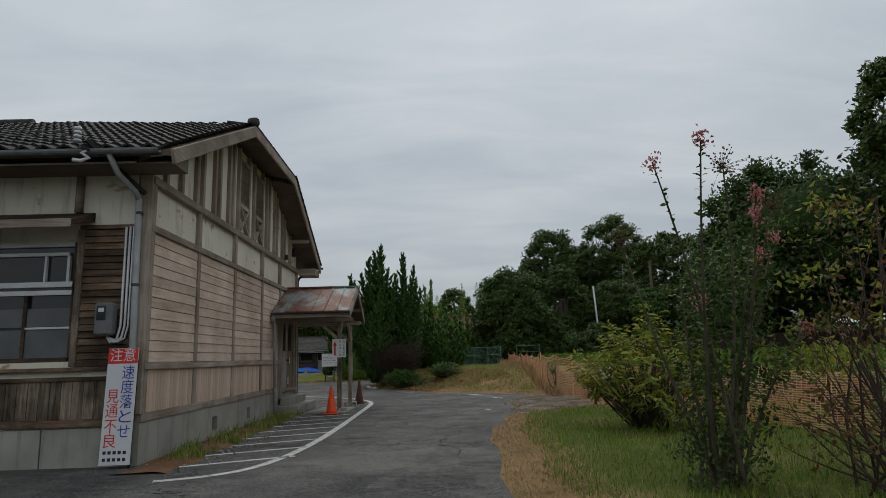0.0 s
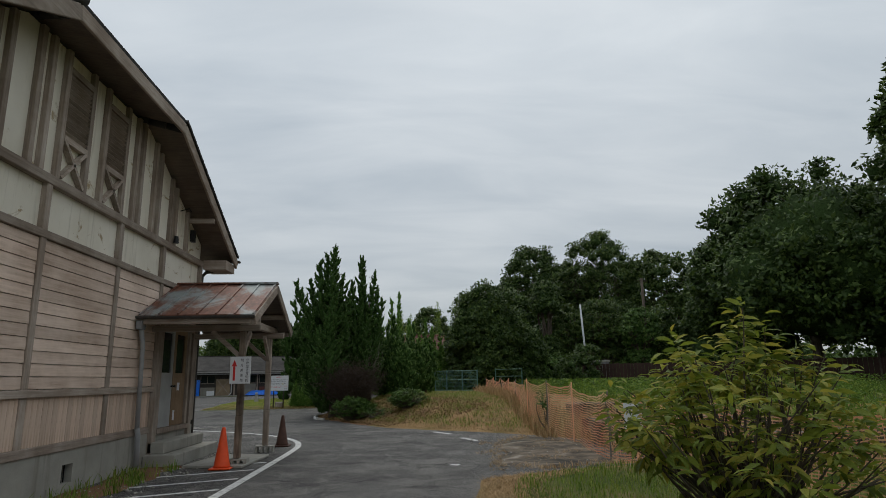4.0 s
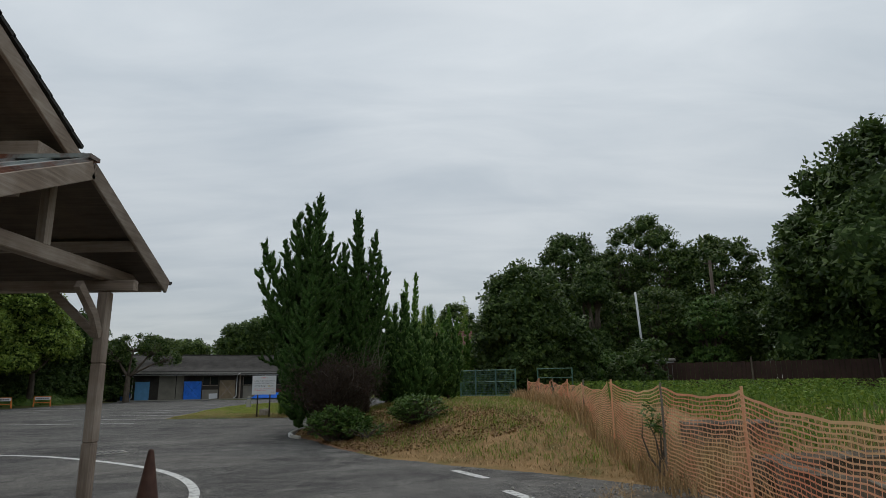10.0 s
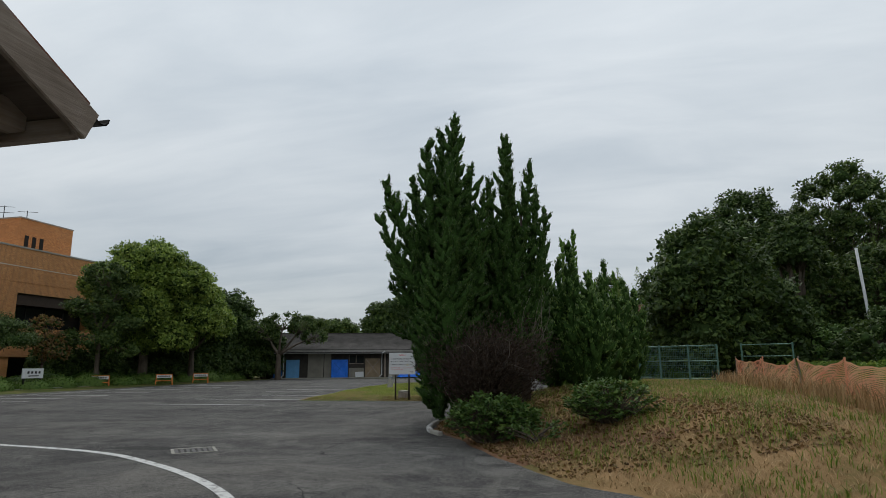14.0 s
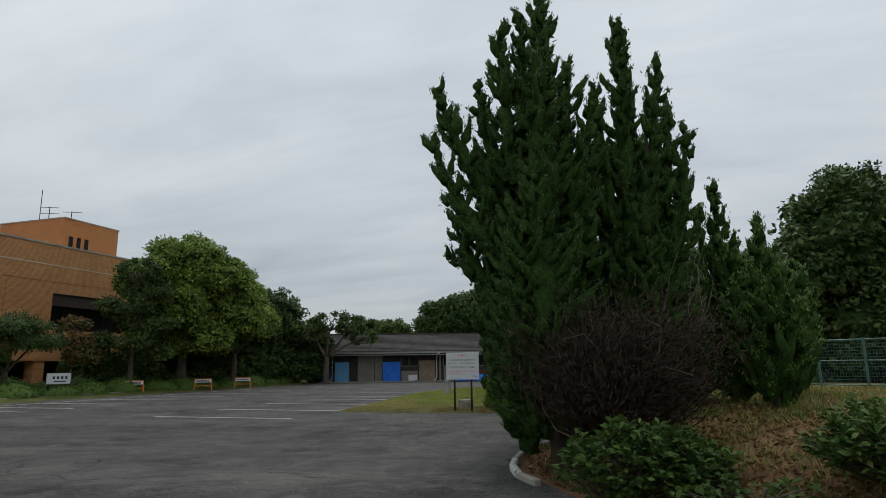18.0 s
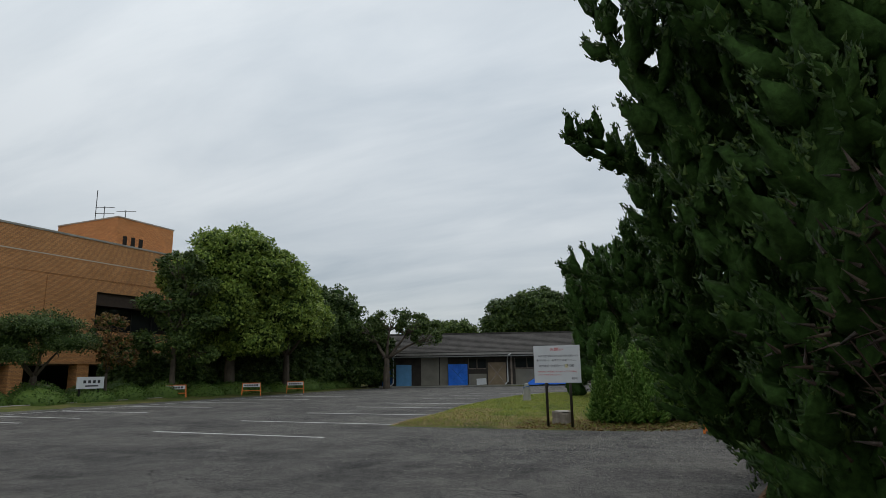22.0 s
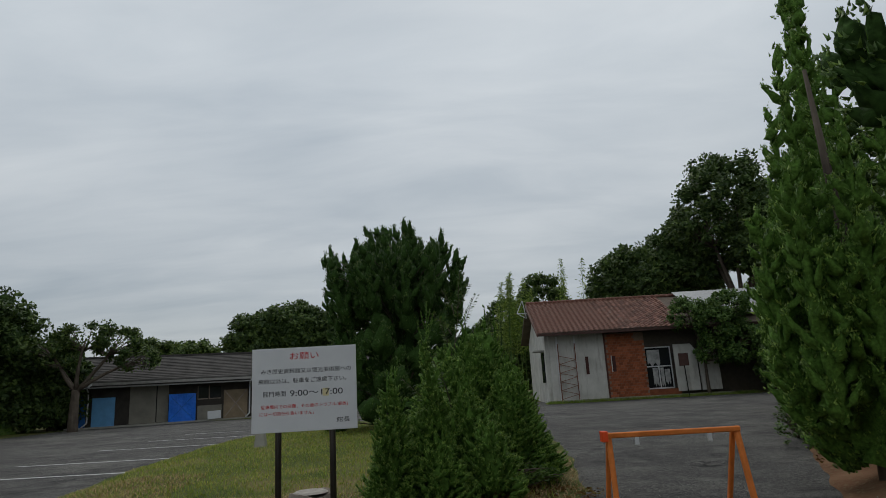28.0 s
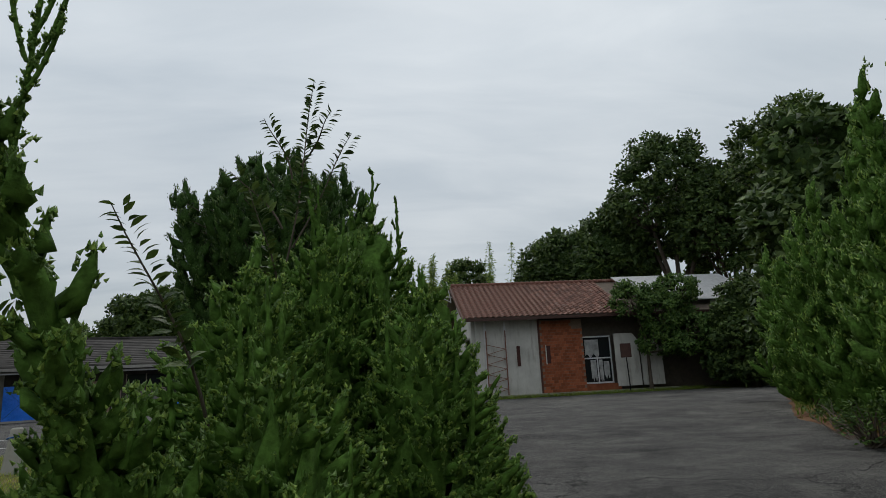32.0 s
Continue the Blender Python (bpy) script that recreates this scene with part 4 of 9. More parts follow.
gut = thing("gutter", (1.0, EAVE_Y - 0.07, EAVE_Z - 0.1), "grey metal eaves gutter with its downpipe", "gutter")
bm = bmesh.new()
half_gutter(bm, -10, 2.35, EAVE_Y - 0.075, EAVE_Z - 0.02, 0.07)
part("trough", bm, M["gutter"], gut)
bm = bmesh.new()
tube(bm, [(1.62, EAVE_Y - 0.05, EAVE_Z - 0.08), (1.68, EAVE_Y + 0.12, EAVE_Z - 0.32), (1.78, Y0 - 0.2, EAVE_Z - 0.5), (1.80, Y0 - 0.12, EAVE_Z - 0.62)], 0.042, 10)
tube(bm, [(1.80, Y0 - 0.12, EAVE_Z - 0.6), (1.83, Y0 - 0.11, 1.75), (1.86, Y0 - 0.1, 0.05)], 0.048, 10)
part("downpipe", bm, M["pipe"], gut, "", True)
for z in (3.7, 2.6, 1.3):
    bm = bmesh.new()
    tube(bm, [(1.815, Y0 - 0.115, z - 0.02), (1.815, Y0 - 0.115, z + 0.02)], 0.056, 10)
    part("pipe_clip", bm, M["gutter_dark"], gut)
# far corner gutter
gut2 = thing("gutter", (2.2, FR - EAVE_Y + 0.06, EAVE_Z - 0.1), "dark gutter with a crooked drain at the far eave", "gutter")
bm = bmesh.new()
half_gutter(bm, -8, 2.62, FR - EAVE_Y + 0.07, EAVE_Z - 0.03, 0.06)
part("trough", bm, M["gutter_dark"], gut2)
bm = bmesh.new()
tube(bm, [(2.2, FR - EAVE_Y + 0.05, EAVE_Z - 0.1), (2.15, FR - EAVE_Y - 0.1, EAVE_Z - 0.3), (1.98, Y1 + 0.2, EAVE_Z - 0.42), (1.93, Y1 + 0.1, EAVE_Z - 0.55), (1.93, Y1 + 0.09, 0.2)], 0.04, 9)
part("downpipe", bm, M["gutter_dark"], gut2, "", True)

# steel bracket with a porcelain insulator, electric meter and conduits at the corner
br = thing("wire_bracket", (1.5, 10.3, 4.2), "rusty steel bracket with a white porcelain insulator", "bracket")
bm = bmesh.new()
beam(bm, (1.86, Y0 - 0.06, 4.02), (1.35, Y0 - 0.85, 4.62), 0.05, 0.06)
beam(bm, (1.86, Y0 - 0.06, 4.38), (1.30, Y0 - 0.9, 4.50), 0.05, 0.05)
part("arm", bm, M["black_metal"], br)
bm = bmesh.new()
for k in range(4):
    tube(bm, [(1.27, Y0 - 0.92, 4.56 + k * 0.06), (1.27, Y0 - 0.92, 4.60 + k * 0.06)], [0.07 - k * 0.006, 0.045], 12)
part("insulator", bm, M["white_metal"], br, "white porcelain insulator", True)
bm = bmesh.new()
tube(bm, [(1.36, Y0 - 0.8, 4.50), (1.30, Y0 - 0.84, 4.42), (1.38, Y0 - 0.8, 4.36), (1.3, Y0 - 0.86, 4.30), (1.2, Y0 - 0.88, 4.31)], 0.028, 8)
part("cable_clamp", bm, M["white_metal"], br, "", True)
for k in range(3):
    w = thing("overhead_wire", (1.2, 9.7, 4.7), "thin dark overhead wire", "wire", "overhead wires")
    bm = bmesh.new()
    pts = [(-14.0 + 15.2 * s, 22.0 - 12.2 * s - 0.12 * k, 9.6 + 0.32 * k * (1 - s) - 4.95 * s - 0.5 * s * (1 - s)) for s in np.linspace(0, 1, 12)]
    tube(bm, pts, 0.008, 5)
    part("wire", bm, M["black_metal"], w)
meter = thing("electric_meter", (1.42, Y0 - 0.1, 1.85), "grey electric meter box with a dark window", "meter")
bm = bmesh.new()
box(bm, 1.30, 1.56, Y0 - 0.24, Y0 - 0.05, 1.86, 2.34)
part("case", bevelled(bm, 0.03), plain("meter_case", (0.15, 0.155, 0.16), 0.5), meter)
bm = bmesh.new()
box(bm, 1.345, 1.475, Y0 - 0.246, Y0 - 0.238, 2.08, 2.29)
part("meter_window", bm, M["glass_dark"], meter)
bm = bmesh.new()
box(bm, 1.37, 1.45, Y0 - 0.25, Y0 - 0.245, 2.2, 2.26)
part("dial", bm, M["white_board"], meter)
for x, r in ((1.62, 0.018), (1.68, 0.018), (1.73, 0.014)):
    bm = bmesh.new()
    tube(bm, [(x, Y0 - 0.08, 3.5), (x, Y0 - 0.08, 2.0), (x - 0.03, Y0 - 0.1, 1.82), (x - 0.12, Y0 - 0.12, 1.76), (1.45, Y0 - 0.13, 1.86)], r, 8)
    part("conduit", bm, M["white_metal"], meter, "", True)

# standing warning sign by the corner
warn = thing("warning_sign", (1.86, Y0 - 0.3, 0), "tall white and red traffic warning board leaning on the corner", "sign")
TX = Matrix.Translation((1.735, Y0 - 0.245, 0.05)) @ Matrix.Rotation(radians(-3), 4, "X") @ Matrix.Rotation(radians(90), 4, "X")


def lay(bm, m):
    bm.transform(m)
    return bm


bm = bmesh.new()
box(bm, -0.215, 0.215, 0, 1.62, -0.012, 0.006)
part("panel", lay(bevelled(bm, 0.003), TX), M["white_board"], warn)
bm = bmesh.new()
box(bm, -0.213, 0.213, 1.40, 1.615, 0.0065, 0.0075)
part("red_band", lay(bm, TX), M["red_ink"], warn)
def at2(x, y):
    return TX @ Matrix.Translation((x, y, 0.009))
words("注意", 0.2, M["white_board"], at2(0, 1.507), warn, width=0.36)
for k, ch in enumerate("速度落とせ"):
    words(ch, 0.21, M["blue_ink"], at2(0.095, 1.26 - k * 0.205), warn, width=0.175)
for k, ch in enumerate("見通不良"):
    words(ch, 0.21, M["red_ink"], at2(-0.095, 0.93 - k * 0.205), warn, width=0.175)
for j, row in enumerate((0.17, 0.075)):
    bm = bmesh.new()
    for k in range(5):
        box(bm, -0.17 + k * 0.07, -0.125 + k * 0.07, row - 0.022, row + 0.022, 0.007, 0.008)
    part("small_print", lay(bm, TX), M["ink"], warn)
bm = bmesh.new()
tube(bm, [(1.92, Y0 - 0.2, 0), (1.92, Y0 - 0.12, 1.5)], 0.02, 8)
part("prop", bm, M["black_metal"], warn)
bm = bmesh.new()
tube(bm, [(1.86 + 0.02 * math.sin(k), Y0 - 0.27 + 0.005 * (k % 2), 0.86 + 0.02 * k / 3) for k in range(4)], 0.01, 6)
part("wire_tie", bm, M["black_metal"], warn)

# gable floodlight and small fittings high on the far bays
fl_ = thing("gable_lamp", (WX + 0.1, 19.4, 4.5), "small old outdoor lamp on the gable", "lamp")
bm = bmesh.new()
tube(bm, [(WX + 0.05, 19.35, 5.12), (WX + 0.25, 19.3, 5.16), (WX + 0.3, 19.3, 5.08)], 0.012, 6)
part("bracket", bm, M["black_metal"], fl_)
bm = bmesh.new()
tube(bm, [(WX + 0.1, 19.1, 4.36), (WX + 0.1, 19.1, 4.5)], [0.06, 0.04], 9)
part("housing", bm, M["black_metal"], fl_)
bm = bmesh.new()
box(bm, WX + 0.05, WX + 0.14, 20.0, 20.12, 4.6, 4.86)
part("switch_box", bm, M["black_metal"], fl_)

# ---- porch ----
porch = thing("porch", (3.7, 19.5, 0), "small timber porch with a rusty metal roof on posts", "porch")
PY, PZ, PE = 19.52, 3.55, 2.72
PX0, PX1 = WX + 0.06, 4.02
for side, ye in ((-1, 17.72), (1, 21.28)):
    bm = bmesh.new()
    prism(bm, [(PY, PZ), (ye, PE), (ye, PE - 0.03), (PY, PZ - 0.03)], "x", PX0, PX1 + 0.03)
    sheet = part("roof_sheet", bm, M["rust_sheet"], porch, "rusting corrugated metal roof")
    for k in range(7):
        x = PX0 + 0.03 + k * (PX1 - PX0 - 0.03) / 6
        bm = bmesh.new()
        beam(bm, (x, PY, PZ + 0.012), (x, ye, PE + 0.012), 0.035, 0.024)
        part("seam", bm, M["rust_sheet"], sheet)
    bm = bmesh.new()
    prism(bm, [(PY, PZ - 0.034), (ye + 0.03 * -side, PE - 0.03), (ye + 0.03 * -side, PE - 0.07), (PY, PZ - 0.08)], "x", PX0, PX1 - 0.03)
    part("roof_deck", bm, M["soffit"], porch)
    bm = bmesh.new()
    beam(bm, (PX1 + 0.035, PY, PZ - 0.11), (PX1 + 0.035, ye, PE - 0.11), 0.035, 0.17)
    part("bargeboard", bevelled(bm, 0.006), M["timber_y"], porch)
    bm = bmesh.new()
    box(bm, PX0, PX1 - 0.02, ye - 0.03 * side - 0.03, ye - 0.03 * side + 0.03, PE - 0.17, PE - 0.07)
    part("fascia", bevelled(bm, 0.005), M["timber_x"], porch)
    bm = bmesh.new()
    half_gutter(bm, PX0, PX1 + 0.05, ye + 0.055 * side, PE - 0.03, 0.05)
    part("gutter", bm, M["gutter_dark"], porch)
bm = bmesh.new()
beam(bm, (PX0, PY, PZ + 0.01), (PX1 + 0.05, PY, PZ + 0.01), 0.16, 0.04)
part("ridge_cap", bm, M["rust_sheet"], porch)
for y in (18.42, 20.66):
    bm = bmesh.new()
    bend = 0.03 if y < 19 else -0.03
    for z0, z1, dx in ((0.14, 0.9, 0.0), (0.9, 1.7, 0.006), (1.7, 2.46, 0.0)):
        beam(bm, (3.68 + dx, y, z0), (3.68 + dx * 0.5, y, z1), 0.115, 0.115, (0, 1, 0))
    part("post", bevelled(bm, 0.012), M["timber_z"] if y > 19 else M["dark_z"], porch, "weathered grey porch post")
    bm = bmesh.new()
    box(bm, PX0, PX1 - 0.02, y - 0.05, y + 0.05, 2.47, 2.585)
    part("wall_plate", bevelled(bm, 0.008), M["timber_x"], porch)
    inner = 1 if y < 19 else -1
    bm = bmesh.new()
    pts = [(3.68, y + inner * 0.06, 1.98), (3.68, y + inner * 0.2, 2.2), (3.68, y + inner * 0.52, 2.47)]
    for a, b in zip(pts, pts[1:]):
        beam(bm, a, b, 0.06, 0.09)
    part("brace", bm, M["timber_y"], porch)
    bm = bmesh.new()
    beam(bm, (3.62, y, 2.0), (3.1, y, 2.47), 0.06, 0.08)
    part("brace", bm, M["timber_x"], porch)
bm = bmesh.new()
box(bm, 3.62, 3.74, 17.85, 21.22, 2.59, 2.73)
part("tie_beam", bevelled(bm, 0.01), M["timber_y"], porch)
bm = bmesh.new()
box(bm, 3.64, 3.72, PY - 0.05, PY + 0.05, 2.735, 3.36)
part("king_post", bm, M["timber_z"], porch)
for ye in (18.6, 20.5):
    bm = bmesh.new()
    zc = PZ - abs(ye - PY) / 1.83 * 0.86 - 0.16
    box(bm, PX0, PX1 + 0.01, ye - 0.045, ye + 0.045, zc - 0.05, zc + 0.05)
    part("purlin", bm, M["timber_x"], porch)
bm = bmesh.new()
box(bm, WX + 0.06, WX + 0.16, 17.66, 17.86, 2.46, 2.62)
part("hopper", bevelled(bm, 0.01), M["gutter"], porch, "grey metal rain hopper")
bm = bmesh.new()
tube(bm, [(WX + 0.11, 17.78, 2.5), (WX + 0.11, 17.85, 2.34), (WX + 0.115, 17.9, 2.2), (WX + 0.12, 17.95, 0.72)], 0.04, 10)
tube(bm, [(WX + 0.12, 17.95, 0.75), (WX + 0.12, 18.0, 0.62), (WX + 0.13, 18.02, 0.05)], 0.046, 10)
part("downpipe", bm, M["pipe"], porch, "", True)

# doors, frame and steps under the porch
door = thing("door_pair", (WX, 19.7, 0.66), "pair of worn wooden doors, one painted grey, one bare", "door", "", "structure")
for x0, x1, y0, y1, z0, z1 in ((WX - 0.12, WX + 0.07, 18.86, 18.98, 0.66, 2.78), (WX - 0.12, WX + 0.07, 20.40, 20.52, 0.66, 2.78), (WX - 0.12, WX + 0.07, 18.981, 20.399, 2.66, 2.78), (WX - 0.12, WX + 0.12, 18.86, 20.52, 0.56, 0.655), (WX - 0.04, WX + 0.12, 18.62, 18.80, 0.1, 2.6), (WX - 0.04, WX + 0.10, 20.56, 20.72, 0.1, 2.6)):
    bm = bmesh.new()
    box(bm, x0, x1, y0, y1, z0, z1)
    part("door_frame", bevelled(bm, 0.006), M["timber_z"], door)
grey_paint = plain("old_grey_door_paint", (0.36, 0.36, 0.35), 0.6, 0, 0.15, 3)
for y0, y1, mat, lab in ((18.985, 19.68, grey_paint, "grey painted door leaf"), (19.70, 20.395, M["bare_wood"], "bare brown wooden door leaf")):
    bm = bmesh.new()
    box(bm, WX - 0.02, WX + 0.02, y0, y1, 0.66, 1.72)
    box(bm, WX - 0.02, WX + 0.02, y0, y1, 2.52, 2.655)
    box(bm, WX - 0.02, WX + 0.02, y0, y0 + 0.12, 1.72, 2.52)
    box(bm, WX - 0.02, WX + 0.02, y1 - 0.12, y1, 1.72, 2.52)
    leaf_ob = part("door_leaf", bm, mat, door, lab)
    bm = bmesh.new()
    box(bm, WX - 0.01, WX - 0.002, y0 + 0.12, y1 - 0.12, 1.72, 2.52)
    part("door_glass", bm, M["glass_dark"], leaf_ob)
    bm = bmesh.new()
    tube(bm, [(WX + 0.02, y1 - 0.06 if y0 < 19 else y0 + 0.06, 1.45), (WX + 0.06, y1 - 0.06 if y0 < 19 else y0 + 0.06, 1.45)], [0.012, 0.026], 8)
    part("door_knob", bm, M["black_metal"], leaf_ob)
for y, z, w, h in ((20.02, 1.36, 0.13, 0.16), (19.86, 0.76, 0.09, 0.2)):
    bm = bmesh.new()
    box(bm, WX + 0.021, WX + 0.026, y - w / 2, y + w / 2, z, z + h)
    part("paper_notice", bm, M["white_board"], door)
steps = thing("door_steps", (2.3, 19.6, 0), "two worn concrete steps below the doors", "steps", "", "structure")
for x1, y0, y1, z0, z1 in ((2.55, 18.45, 21.0, -0.05, 0.22), (2.28, 18.62, 20.8, 0.221, 0.43)):
    bm = bmesh.new()
    box(bm, WX + 0.04, x1, y0, y1, z0, z1)
    part("step", bevelled(bm, 0.015), M["concrete"], steps)
slab = thing("ground_slab", (3.2, 19.2, 0), "pale concrete slab lying under the porch post", "slab")
bm = bmesh.new()
prism(bm, [(2.75, 18.25), (3.86, 18.05), (3.98, 19.75), (2.95, 19.95)], "z", 0.004, 0.055)
part("slab", bevelled(bm, 0.01), M["concrete"], slab)
for y in (18.42, 20.66):
    blk = thing("post_base", (3.68, y, 0.02), "pierced concrete block under the porch post", "concrete block", "post bases")
    bm = bmesh.new()
    for dx in (-0.17, -0.055, 0.055, 0.17):
        box(bm, 3.68 + dx - 0.022, 3.68 + dx + 0.022, y - 0.1, y + 0.1, 0.056 if y < 19 else 0.0, 0.11)
    box(bm, 3.68 - 0.195, 3.68 + 0.195, y - 0.1, y + 0.1, 0.111, 0.138)
    part("block", bm, M["concrete"], blk)

# arrow sign on the near post
arrow = thing("direction_sign", (3.68, 18.33, 1.48), "white direction sign with a red arrow and black lettering", "sign")
bm = bmesh.new()
box(bm, 3.49, 3.87, 18.325, 18.345, 1.48, 1.98)
part("panel", bevelled(bm, 0.003), M["white_board"], arrow)
bm = bmesh.new()
prism(bm, [(3.55, 1.54), (3.59, 1.54), (3.59, 1.80), (3.62, 1.80), (3.57, 1.92), (3.52, 1.80), (3.55, 1.80)], "y", 18.318, 18.3235)
part("red_arrow", bm, M["red_ink"], arrow)
FACE = Matrix.Rotation(radians(90), 4, "X")
for k, ch in enumerate("みき歴史資料館"):
    words(ch, 0.06, M["ink"], Matrix.Translation((3.81, 18.32, 1.925 - k * 0.065)) @ FACE, arrow, width=0.052)
for k, ch in enumerate("堀光美術館"):
    words(ch, 0.06, M["ink"], Matrix.Translation((3.71, 18.32, 1.91 - k * 0.092)) @ FACE, arrow, width=0.052)


def cone(x, y, mat, label, h=0.7):
    c = thing("traffic_cone", (x, y, 0.0), label, "traffic cone", "traffic cones")
    bm = bmesh.new()
    box(bm, x - 0.185, x + 0.185, y - 0.185, y + 0.185, 0.008, 0.04)
    part("base", bevelled(bm, 0.012), mat, c)
    bm = bmesh.new()
    tube(bm, [(x, y, 0.04), (x, y, 0.08), (x, y, h - 0.03), (x, y, h)], [0.15, 0.135, 0.035, 0.026], 20)
    part("cone_body", bm, mat, c, "", True)
    return c


cone(3.52, 18.05, M["cone"], "bright orange traffic cone on the tarmac", 0.72)
cone(3.83, 21.75, M["old_cone"], "dirty brown old traffic cone beside the porch", 0.72)

# ---- planting ----
rng = np.random.default_rng(7)


def unit(v):
    return v / np.maximum(np.linalg.norm(v, axis=-1, keepdims=True), 1e-6)


def leaf_mesh(name, centres, axes, size, material, parent, label="", ratio=0.5, fold=0.25):
    """Pointed leaves, two folded halves each: at centres, along axes; size may carry the way that the blades face."""
    n = len(centres)
    axes = unit(axes)
    face = rng.normal(size=(n, 3))
    if size.ndim == 2:
        face, size = size[:, 1:], size[:, 0]
    side = unit(np.cross(axes, face))
    nor = np.cross(axes, side)
    L, W = size[:, None], (size * ratio)[:, None]
    base = centres - axes * L * 0.5
    tip = centres + axes * L * 0.5 - nor * L * 0.12
    a = centres + side * W * 0.5 + nor * W * fold
    b = centres - side * W * 0.5 + nor * W * fold
    v = np.stack([base, a, tip, b], 1).reshape(-1, 3)
    i = np.arange(n)[:, None] * 4
    f = np.concatenate([i + np.array([[0, 1, 2]]), i + np.array([[0, 2, 3]])], 0)
    return mesh_np(name, v, f, material, parent, label)


def tuft_mesh(name, centres, axes, size, material, parent, label="", ratio=0.3):
    """Small pointed shoots, three-sided, for scale-leaved conifers."""
    n = len(centres)
    axes = unit(axes)
    s = unit(np.cross(axes, rng.normal(size=(n, 3))))
    t = np.cross(axes, s)
    L = size[:, None]
    W = L * ratio * 1.25
    tip = centres + axes * L * 0.6
    ring = [centres - axes * L * 0.32 + (s * math.cos(a) + t * math.sin(a)) * W for a in (0, 2.094, 4.189)]
    v = np.stack([*ring, tip], 1).reshape(-1, 3)
    i = np.arange(n)[:, None] * 4
    f = np.concatenate([i + np.array([tri]) for tri in ((0, 1, 3), (1, 2, 3), (2, 0, 3))], 0)
    return mesh_np(name, v, f, material, parent, label)


def limb(bm, p, q, r0, r1, bend=0.15, seg=6, steps=5):
    p, q = Vector(p), Vector(q)
    off = Vector(rng.normal(size=3)) * (q - p).length * bend
    pts = [p.lerp(q, s) + off * (s * (1 - s) * 2) for s in np.linspace(0, 1, steps)]
    tube(bm, pts, [r0 + (r1 - r0) * s for s in np.linspace(0, 1, steps)], seg)


def blob_leaves(blobs, leaf, density, clump=0.5, per=26, gap=0.15, droop=0.0):
    """Leaf centres, axes and sizes, clumped on the outside of several rounded masses."""
    cs, ax, hs = [], [], []
    for cx, cy, cz, rx, ry, rz in blobs:
        area = 4.2 * ((rx * ry) ** 1.6 + (rx * rz) ** 1.6 + (ry * rz) ** 1.6) ** (1 / 1.6)
        m = max(6, int(area * density))
        d = unit(rng.normal(size=(m, 3)))
        d = d[d[:, 2] > -0.75]
        lump = 0.80 + 0.16 * np.sin(d[:, 0] * 5 + cx) * np.sin(d[:, 1] * 4 + cy) + 0.14 * np.sin(d[:, 2] * 6 + cz * 2) + rng.uniform(-0.14, 0.14, len(d))
        c = np.array([cx, cy, cz]) + d * np.array([rx, ry, rz]) * lump[:, None]
        keep = rng.uniform(size=len(d)) > gap
        for o in blobs:
            if abs(o[0] - cx) + abs(o[1] - cy) + abs(o[2] - cz) > 1e-6:
                keep &= (((c - np.array(o[:3])) / np.array(o[3:6])) ** 2).sum(1) > 0.42
        d, c = d[keep], c[keep]
        spread = rng.normal(size=(len(c), per, 3)) * clump * np.array([0.55, 0.55, 0.34])
        pts = c[:, None, :] + spread
        a = d[:, None, :] * 0.35 + rng.normal(size=(len(c), per, 3)) * 0.8 + np.array([0, 0, -0.1 - droop])
        h = d[:, None, :] * 0.8 + rng.normal(size=(len(c), per, 3)) * 0.55 + np.array([0, 0, 0.7])
        cs.append(pts.reshape(-1, 3))
        ax.append(a.reshape(-1, 3))
        hs.append(h.reshape(-1, 3))
    cs, ax, hs = np.concatenate(cs), np.concatenate(ax), np.concatenate(hs)
    return cs, ax, np.column_stack([leaf * rng.uniform(0.65, 1.35, len(cs)), hs])


bm = bmesh.new()
bmesh.ops.create_icosphere(bm, subdivisions=2, radius=1)
bm.verts.ensure_lookup_table()
BALL_V = np.array([v.co for v in bm.verts])
BALL_F = np.array([[v.index for v in f.verts] for f in bm.faces])
bm.free()


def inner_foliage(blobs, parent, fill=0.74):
    """Close inner leaves of a dense crown, shade put into their colour: one rough lump inside each mass."""
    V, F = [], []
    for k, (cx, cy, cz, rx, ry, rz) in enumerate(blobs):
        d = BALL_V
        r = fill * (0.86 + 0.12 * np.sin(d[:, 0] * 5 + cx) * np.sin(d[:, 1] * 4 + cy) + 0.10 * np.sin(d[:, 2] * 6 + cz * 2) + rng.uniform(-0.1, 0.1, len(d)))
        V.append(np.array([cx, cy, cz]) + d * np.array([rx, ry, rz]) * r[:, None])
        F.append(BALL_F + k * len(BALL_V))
    mesh_np("inner_foliage", np.concatenate(V), np.concatenate(F), M["lf_inner_shade"], parent)


